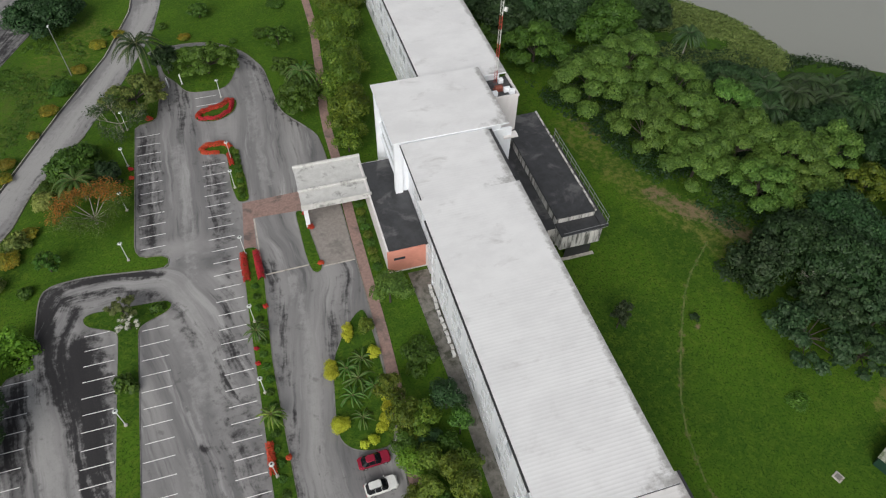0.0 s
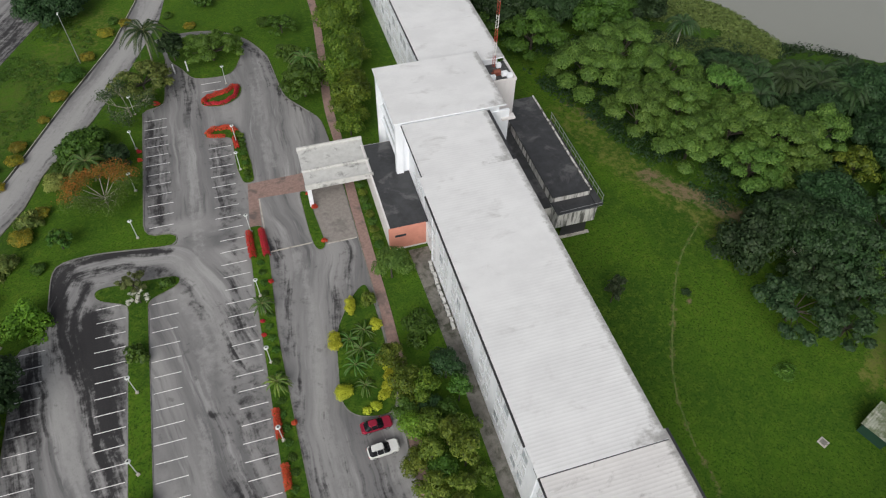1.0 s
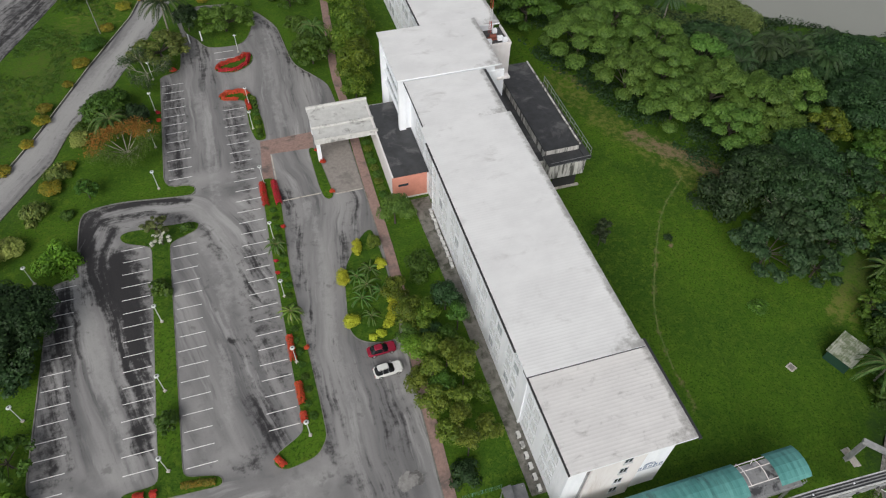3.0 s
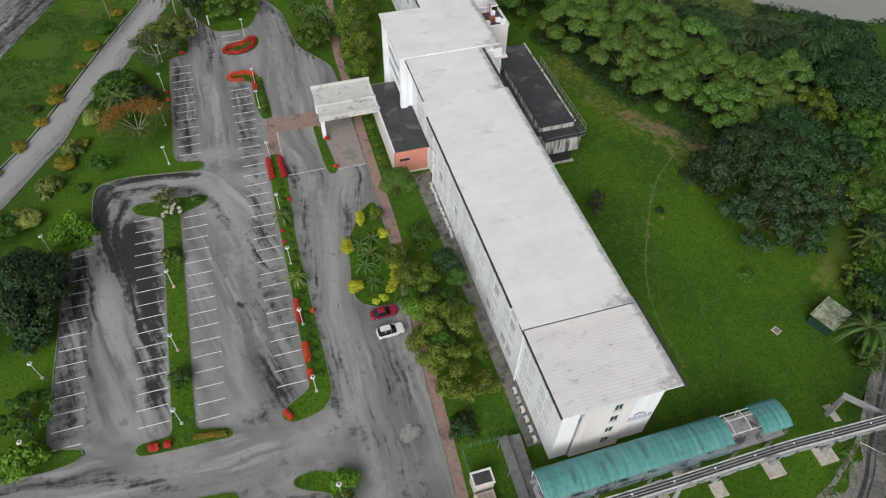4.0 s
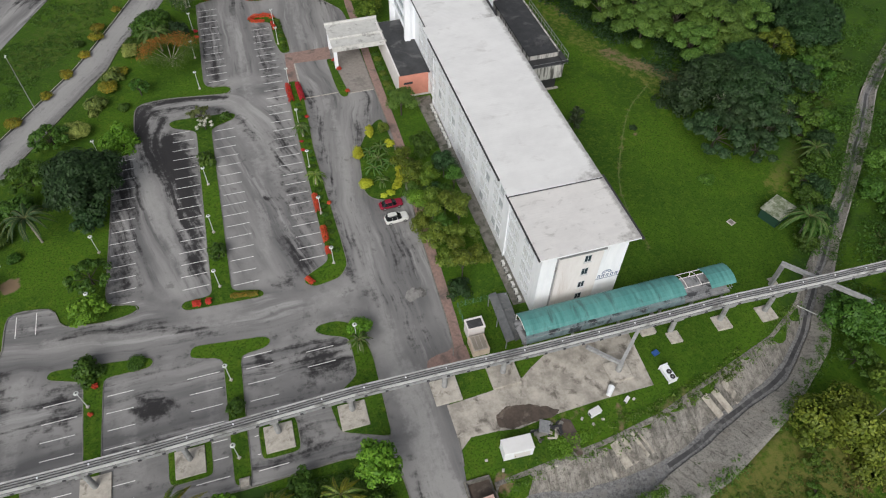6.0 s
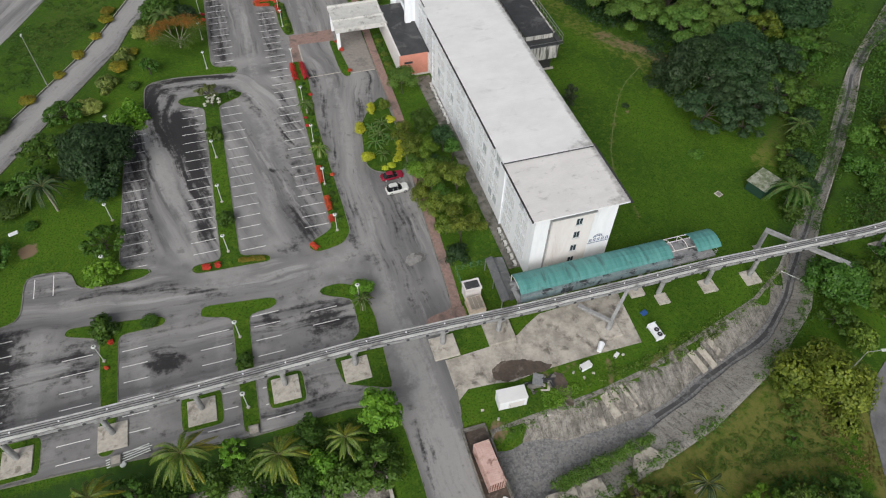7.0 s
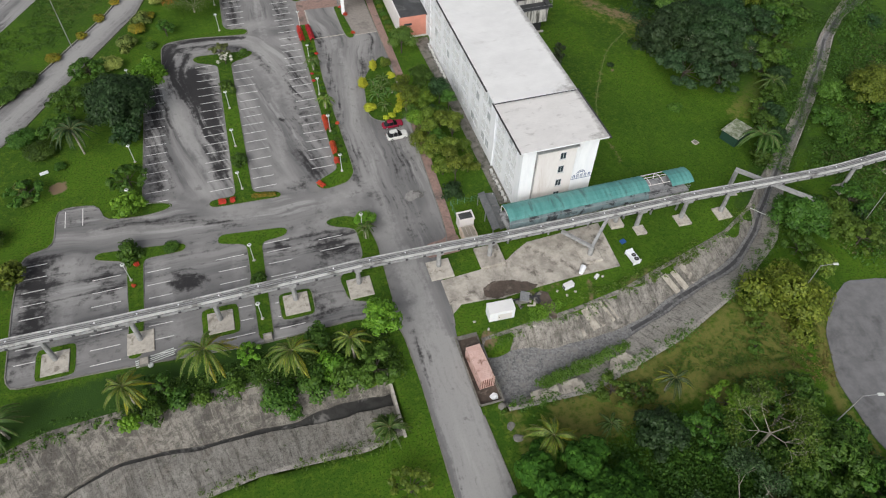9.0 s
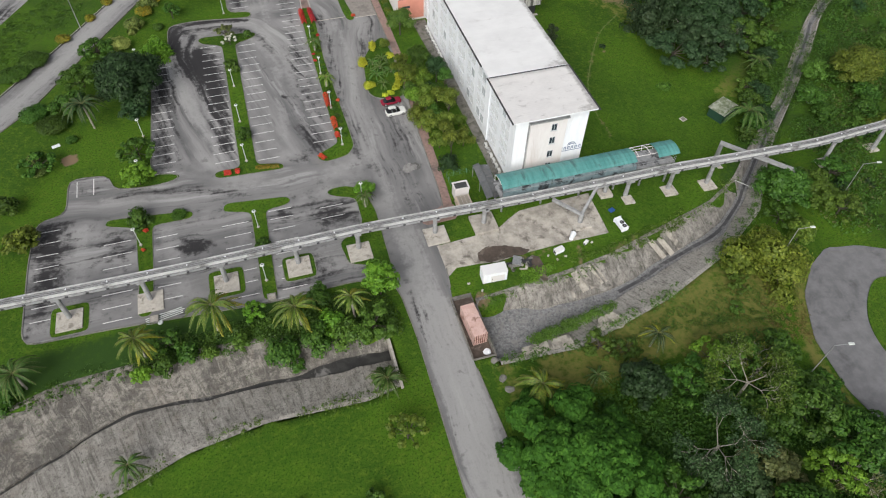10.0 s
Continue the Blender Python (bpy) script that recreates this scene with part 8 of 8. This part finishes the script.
for x, y, r, h in ((-17.8, 35.3, 1.2, 1.6), (-13.9, 32.2, 0.7, 0.8), (-15.2, 31.9, 0.6, 0.7), (-10.9, 45.2, 0.95, 1.0)):
    bush(x, y, r * 1.25, h * 1.1, L_YELLOW, "dense clipped golden-yellow shrub in the garden bed", 0.17, "golden shrubs", 0.11, 420)
for x, y, r, h in ((-10.7, 37.6, 1.1, 1.2), (-11.0, 36.1, 1.15, 1.3), (-11.6, 34.7, 1.1, 1.2), (-12.4, 33.5, 0.95, 1.0)):
    bush(x, y, r, h, L_YELLOW, "rounded golden-yellow shrub in the garden bed", 0.17, "golden shrubs", 0.11, 380)
for x, y, r, turn in ((-17.4, 43.8, 1.25, 84), (-13.9, 49.2, 1.0, 76)):
    bush(x, y, r, 1.5, L_YELLOW, "long clipped golden-yellow shrub in the garden bed", 0.17, "golden shrubs", 0.10, 560, 2.2, turn)
for x, y, r, h in ((-58.0, 89.0, 2.2, 2.6), (-68.0, 64.0, 2.7, 2.8)):
    bush(x, y, r, h, L_PALE, "pale variegated shrub beside the access road", leaf=0.2, dense=200)
bush(-25.4, 5.3, 1.9, 2.8, L_BRIGHT, "bright yellow-green leafy shrub on a kerbed corner", leaf=0.16, dense=280)
bush(-63.4, 6.6, 0.5, 0.6, L_RED, "small scarlet shrub on a kerbed strip", 0.17)
bush(-63.9, 2.2, 0.4, 0.5, L_RED, "small scarlet shrub on a kerbed strip", 0.17)
for x, y, r, h in ((-11.0, 49.8, 1.4, 1.8),):
    bush(x, y, r, h, L_OLIVE, "loose yellow-green leafy shrub on grass", leaf=0.16, dense=260)
for y, mat in ((74.5, L_GREEN), (72.6, L_OLIVE), (70.8, L_GREEN), (69.0, L_GREEN), (67.2, L_OLIVE), (65.4, L_GREEN), (63.6, L_OLIVE), (61.8, L_OLIVE), (60.2, L_GREEN)):
    bush(-6.9 + random.uniform(-0.2, 0.2), y, 0.95, 1.2, mat, "low leafy shrub along the annex wall", None, "annex shrubs", 0.14, 260)

# red hedges
for line, w, h in (([(-27.0, 68.6), (-26.9, 63.2)], 1.0, 0.9), ([(-24.9, 68.6), (-24.7, 63.0)], 1.0, 0.9), ([(-31.6, 105.4), (-31.4, 106.8), (-29.6, 107.6), (-27.0, 108.2), (-25.6, 109.6), (-24.6, 109.2)], 0.9, 0.7), ([(-24.8, 109.0), (-25.4, 106.4), (-28.1, 104.5), (-31.4, 105.2)], 0.7, 0.6), ([(-31.8, 95.6), (-30.8, 97.0), (-27.4, 96.8), (-26.4, 95.4)], 0.9, 0.7), ([(-31.6, 95.2), (-28.6, 94.4)], 0.6, 0.6), ([(-26.9, 93.4), (-26.6, 90.4)], 0.7, 0.6), ([(-27.1, 35.5), (-27.1, 31.2)], 0.9, 0.7), ([(-27.0, 27.5), (-27.0, 24.2)], 0.9, 0.7), ([(-27.1, 22.8), (-27.1, 21.4)], 0.8, 0.6), ([(-31.4, 17.4), (-30.6, 16.2)], 0.7, 0.6), ([(-49.2, 17.3), (-48.2, 17.2)], 0.9, 0.6), ([(-47.2, 17.2), (-46.6, 17.1)], 0.8, 0.6)):
    hedge(line, w, h, L_RED, "clipped hedge of scarlet leaves in a kerbed strip")
hedge([(-43.4, 17.2), (-41.0, 16.9), (-39.4, 16.6)], 0.8, 0.5, L_ORANGE, "low hedge of rusty orange leaves")
for x, y, r in ((-15.9, 75.0, 0.6), (-15.5, 71.6, 0.65), (-15.3, 63.6, 0.6), (-24.9, 33.0, 0.5), (-24.8, 57.6, 0.5), (-40.6, 107.6, 0.8), (-43.9, 91.8, 0.6), (-44.0, 94.2, 0.6), (-27.1, 48, 0.4), (-27.0, 50.5, 0.4)):
    bush(x, y, r, 0.9 * r + 0.2, L_RED, "small round scarlet shrub", 0.1, "scarlet shrubs", 0.11, 420)
for y in np.arange(82, 94, 1.3):
    bush(-25.6, float(y), 0.75, 0.6, L_GREEN if int(y) % 3 else L_OLIVE, "low planted shrub in a kerbed strip", 0.17, "strip planting", 0.13, 240)
for y in np.arange(22, 62, 2.1):
    bush(-26.0 + random.uniform(-0.3, 0.3), float(y), 0.7, 0.4, L_GREEN, "low planted shrub in a kerbed strip", 0.17, "strip planting", 0.13, 200)

# south side
SOUTH = [(-27.8, -17.4, 3.2, 6.5, L_BRIGHT, "round"), (-30.4, -24.0, 3.6, 5.0, L_WEED, "loose"), (-43.8, -24.4, 3.1, 3.8, L_GREEN, "puffs"), (-39.2, -23.6, 2.8, 4.0, L_GREEN, "puffs"), (-34.4, -24.2, 3.0, 4.2, L_WEED, "puffs"), (-36.6, -21.4, 2.4, 3.6, L_BRIGHT, "puffs"), (-57.6, -20.6, 1.9, 2.6, L_GREEN, "puffs"), (-61.2, -21.8, 1.9, 2.8, L_GREEN, "puffs"), (-54.8, -21.2, 1.5, 2.0, L_WEED, "puffs"), (-37.6, -16.6, 2.2, 3.4, L_GREEN, "round"), (-60.4, -18.2, 2.4, 3.6, L_GREEN, "loose"), (-64.3, -22.4, 1.6, 1.8, L_BRIGHT, "round"), (-50.0, -20.8, 1.5, 1.8, L_WEED, "round"), (-47.6, -16.2, 2.0, 2.8, L_BRIGHT, "loose"), (-29.9, -42.1, 2.8, 4.5, L_OLIVE, "loose"), (-31.2, -32.6, 1.7, 1.8, L_GREEN, "round"), (-82.5, -21.5, 2.2, 2.2, L_GREEN, "round"), (-36, -49.6, 1.8, 1.8, L_GREEN, "loose"), (-46, -47.6, 1.2, 1.2, L_GREEN, "loose")]
SOUTH += [(36.2, -29.6, 6.7, 8.6, L_GOLDOLIVE, "puffs"), (30.6, -28.4, 3.2, 4.5, L_OLIVE, "loose"), (50.3, -14.2, 5.0, 6, L_GREEN, "round"), (55.4, -16.2, 4.4, 5.5, L_WEED, "round"), (58.5, -20.6, 3.6, 4.6, L_WEED, "loose"), (45.5, -20.0, 3.2, 4.4, L_GREEN, "loose"), (63, -12, 4.0, 4, L_GREEN, "loose"), (46.5, -24.5, 2.8, 4.5, L_OLIVE, "round")]
SOUTH += [(4.0, -45.0, 3.8, 5.5, L_DARK, "round"), (11.0, -46.5, 4.2, 5, L_GREEN, "loose"), (16.0, -43.0, 3.0, 4.2, L_BRIGHT, "loose"), (20.8, -44.2, 3.4, 4.4, L_WEED, "loose"), (26.6, -45.0, 3.6, 5, L_GREEN, "layered"), (23.9, -53.6, 5.6, 6.5, L_GREEN, "layered"), (29.2, -52.0, 3.6, 4.5, L_GREEN, "loose"), (28.7, -61.5, 5.6, 7, L_GREEN, "layered"), (33.5, -64.0, 5.0, 6, L_DARK, "layered"), (22.0, -63.5, 4.0, 6, L_BRIGHT, "loose"), (14.1, -61.0, 4.4, 6, L_BROWN, "loose"), (8.0, -62.0, 5.0, 6.5, L_GREY, "loose"), (0.7, -60.5, 4.6, 6, L_GREEN, "loose"), (17.0, -54.0, 4.4, 5, L_GREEN, "loose"), (14.0, -69, 6.0, 8, L_GREEN, "round"), (4, -70, 5, 7, L_DARK, "round"), (1.5, -36.4, 2.8, 2.2, L_WEED, "loose"), (5.0, -38.0, 2.4, 2.0, L_GREEN, "loose"), (29.5, -31.5, 2.2, 2.0, L_WEED, "loose"), (26.5, -35.5, 1.4, 1.0, L_WEED, "loose")]
for x, y, r, h, mat, style in SOUTH:
    tree(x, y, r, h, mat, "dense leafy tree beside the canal road", style, 0.24, 150)
tree(-9.4, -52.8, 9.3, 9, L_BIGLEAF, "broad bright green tree with whorled leaves", "round", 0.26, 230, rosette=True)
bare_tree(17.2, -49.6, 6.4, 11.5, L_WEED, "pale bare-branched tree among dense growth", 3600, 0.6, 0.085, 0.4, 0.42)
bare_tree(8.2, -56.6, 6.4, 11, L_GREY, "grey bare-branched tree among dense growth", 5200, 0.7, 0.08, 0.4, 0.40)
bare_tree(22.5, -46.8, 4.4, 6.5, L_OLIVE, "pale bare-branched tree among dense growth", 900)
bare_tree(25, -64, 4.2, 7, L_BROWN, "pale bare-branched tree among dense growth", 900)
for x, y, r in ((-14.3, -33.9, 0.75), (-14.1, -37.1, 0.8), (-13.9, -39.0, 0.85), (-14.2, -42.3, 0.4), (-14.0, -44.3, 0.7)):
    stone = thing("boulder", pose(x, y, -0.1, 0, 0, G.uniform(0, 180)), "flat pale stone in the grass beside the road", "stone", "roadside stones")
    bm = bmesh.new()
    bmesh.ops.create_icosphere(bm, subdivisions=2, radius=r)
    for v in bm.verts:
        v.co = Vector((v.co.x, v.co.y * 0.7, v.co.z * 0.4)) * (1 + 0.3 * noise.noise(v.co * 1.7))
    part("stone", bm, KERB, stone)
tree(25.4, 39.8, 1.5, 6.6, L_CONIFER, "slim dark brownish conifer on the lawn beside the building", "tall", 0.16, 260, "")
bush(38.2, 38.4, 0.9, 0.9, L_DARK, "small dark shrub on the lawn", dense=220)
bush(45.5, 22.0, 1.9, 0.5, L_WEED, "low weedy tuft on the lawn", dense=140)

for x, y, r, h in ((-80.2, 38.9, 3.1, 2.4), (-84.0, 44.0, 2.8, 2.2), (-76.6, 34.4, 1.3, 1.0)):
    bush(x, y, r, h, L_GREEN, "broad loose dark green shrub on the lawn", None, "shrubs", 0.18, 170)
for x, y, r, h in ((-82.8, 30.2, 1.6, 1.6), (-81.6, 26.4, 1.5, 1.5)):
    bush(x, y, r, h, L_PALEGREEN, "pale leafy shrub on the lawn", None, "shrubs", 0.16, 240)
slabstone = thing("paving_slab", pose(-79.5, 33.8, 0, 0, 0, 20), "white broken slab lying on the lawn", "stone")
part("slab", boxes((-0.75, -0.4, -0.05, 0.75, 0.4, 0.16), bevel=0.06), WALL, slabstone)
bush(-57.8, 8.7, 1.5, 0.9, L_GREEN, "low shrub on a kerbed grass strip", 0.17, dense=260)

# rank growth
undergrowth("undergrowth", [(60, 15), (56, 7), (50, -2.5), (54, -2), (67, 10.5), (89, 33.5), (120, 64), (112, 78), (92, 53), (76, 33)], 2200, L_GREEN, "tangled green scrub along the canal", (0.7, 1.9), 1.1, 0.22, lambda x, y: near_line(x, y, SCRUB_DRY) < 2.4)
undergrowth("undergrowth", [(52, -10), (60, -2.5), (75, 13), (96, 34), (132, 68), (150, 60), (150, -40), (95, -45), (68, -30), (56, -24), (48, -14)], 3900, L_GREEN, "tangled green scrub beyond the canal", (0.8, 2.3), 0.95, 0.25)
undergrowth("undergrowth", [(56, -22), (60, -8), (75, 8), (96, 28), (125, 55), (140, 20), (100, -35), (68, -28)], 1600, L_BROWN, "brownish tangle of creepers beyond the canal", (0.4, 1.2), 0.7, 0.17)
undergrowth("undergrowth", [(0, -43), (8, -40.5), (16, -39.5), (27, -40.5), (32, -46), (34, -58), (36, -72), (0, -75), (-16, -64), (-14, -48)], 2200, L_GREEN, "dense undergrowth below the trees", (0.8, 2.0), 1.0)
undergrowth("undergrowth", [(34, -33), (39, -38), (34.5, -45), (33.5, -58), (31, -50), (30, -42), (31, -36)], 130, L_DRYWEED, "dry weeds along the road edge", (0.25, 0.6), 0.5, 0.14)
undergrowth("undergrowth", [(-8.5, -31.8), (-0.6, -30.3), (7.9, -29.2), (7.9, -29.9), (0.2, -31.8), (-7, -32.9)], 300, L_WEED, "strip of weeds in the canal", (0.3, 0.8), 0.6, 0.15)
undergrowth("undergrowth", [(14, -17.5), (24, -15), (34, -11.6), (42, -7.5), (44, -8.5), (36, -13), (26.7, -17), (17, -20.2), (4, -21.4), (2, -19)], 300, L_WEED, "weeds along the canal edge", (0.3, 0.8), 0.5, 0.16)
undergrowth("undergrowth", [(-66, -17.5), (-28, -15.8), (-26, -25), (-34, -23.4), (-46, -21.6), (-60, -20.6), (-66, -21)], 900, L_GREEN, "shrubby growth on the canal bank", (0.5, 1.3), 0.9, 0.2)
undergrowth("undergrowth", [(70, 122), (84, 124), (92, 115), (95, 106), (97, 95), (88, 88), (76, 92), (66, 104), (66, 118)], 2000, L_REED, "pale reed bed on the river bank", (0.5, 1.1), 1.1, 0.28)
undergrowth("undergrowth", [(36, 96), (42, 82), (48, 66), (56, 54), (80, 50), (100, 80), (70, 120), (34, 126)], 2400, L_DARK, "dark understorey in the wood", (0.8, 1.8), 0.9, 0.28)
undergrowth("undergrowth", [(-12, -23), (-2, -21.6), (2, -19.4), (-4, -19), (-12, -20.6)], 150, L_BRIGHT, "weeds round the cabin", (0.25, 0.6), 0.5, 0.13)
for line, wide, n, mat in ((WEST_CANAL_N, 0.9, 520, L_GREEN), (WEST_CANAL_S, 0.7, 320, L_WEED), (EAST_CANAL_S[:6], 0.7, 420, L_WEED), (EAST_CANAL_S[6:], 0.9, 560, L_GREEN), (EAST_CANAL_N[6:], 0.9, 560, L_GREEN), (EAST_CANAL_N[:6], 0.7, 150, L_WEED)):
    p = resample(line, n)
    p = p[(np.sin(p[:, 0] * 0.45) + np.sin(p[:, 0] * 0.17 + 1.0) > -0.6)]
    px, py = p[:, 0] + G.normal(size=len(p)) * wide, p[:, 1] + G.normal(size=len(p)) * wide
    r = G.uniform(0.2, 0.8, len(p)) * (1.5 if mat is L_GREEN and line[0][0] > 30 else 1.0)
    d = unit(G.normal(size=(len(p), 14, 3)))
    d[..., 2] = np.abs(d[..., 2])
    c = np.stack([px[:, None] + d[..., 0] * r[:, None], py[:, None] + d[..., 1] * r[:, None], ground_height(px, py)[:, None] + d[..., 2] * r[:, None] * 0.8 - 0.1], -1).reshape(-1, 3)
    v, f = leaf_quads(c, d.reshape(-1, 3) + np.array([0, 0, 0.5]), 0.15 * G.uniform(0.6, 1.4, len(c)))
    tagged(mesh_from("undergrowth", v, f, mat), "ragged weeds along the concrete canal edge", "undergrowth", kind="stuff")
undergrowth("undergrowth", [(96, 96), (114, 85), (150, 72), (150, 40), (128, 74), (100, 92), (92, 90)], 1500, L_DARK, "dark growth on the river bank", (0.7, 1.6), 1.0, 0.3)

undergrowth("rough_grass", [(-108, 40), (-100, 44), (-86, 68), (-72, 92), (-62, 113), (-52, 134), (-60, 150), (-70, 132), (-86, 96), (-100, 68)], 2300, L_GREEN, "tufts of rank unmown grass in the field", (0.4, 1.0), 0.35, 0.16)
undergrowth("rough_grass", [(-8, -41), (4, -39.5), (14, -36.8), (26, -38.2), (33, -40), (34, -33), (26, -30), (14, -33.5), (2, -37), (-8, -38)], 420, L_WEED, "tufts of rank grass between canal and wood", (0.2, 0.6), 0.35, 0.12)

# small trees in the scrub
for x, y, r, h, mat in ((88.5, 14.0, 6.0, 6.5, L_OLIVE), (80.5, 17.0, 3.4, 4, L_WEED), (74.0, 9.6, 3.4, 3.6, L_GREEN), (67.3, 19.6, 2.6, 3.4, L_GREEN), (60.6, 12.0, 2.6, 3.2, L_GREEN), (63.6, 13.5, 2.8, 3.6, L_DARK), (57.0, 5.2, 2.6, 3.2, L_GREEN), (60.5, 7.2, 2.4, 3.0, L_DARK), (53.6, 2.6, 2.2, 2.8, L_GREEN), (72, 24, 3.2, 4, L_DARK), (76.5, 29.5, 3.4, 4.4, L_GREEN)):
    tree(x, y, r, h, mat, "bushy tree beside the storm canal", "round", 0.2, 150, "scrub trees")
TRACK_PLAN = [(a, b) for a, b, c in TRACK]
for i in range(190):
    x, y = G.uniform(56, 125), G.uniform(-38, 70)
    if y > (x - 58) * 0.98 - 9 or near_line(np.array([x]), np.array([y]), EAST_CANAL_S)[0] < 3.4 or near_line(np.array([x]), np.array([y]), TRACK_PLAN)[0] < 3.5 or (x < 95 and y < -22):
        continue
    r = G.uniform(1.4, 3.6)
    tree(float(x), float(y), float(r), float(r * G.uniform(0.7, 1.1)), (L_GREEN, L_WEED, L_DARK, L_GREEN, L_GREEN, L_OLIVE)[i % 6], "scrubby young tree beyond the canal", "puffs" if i % 3 else "round", 0.24, 80, "scrub trees")
for i in range(14):
    x, y = G.uniform(56, 100), G.uniform(8, 60)
    if y < (x - 50) * 0.98 - 1 or y > (x - 50) * 1.2 + 12:
        continue
    r = G.uniform(1.3, 2.8)
    tree(float(x), float(y), float(r), float(r * 1.1), (L_GREEN, L_WEED, L_OLIVE)[i % 3], "scrubby young tree above the canal", "loose", 0.22, 120, "scrub trees")
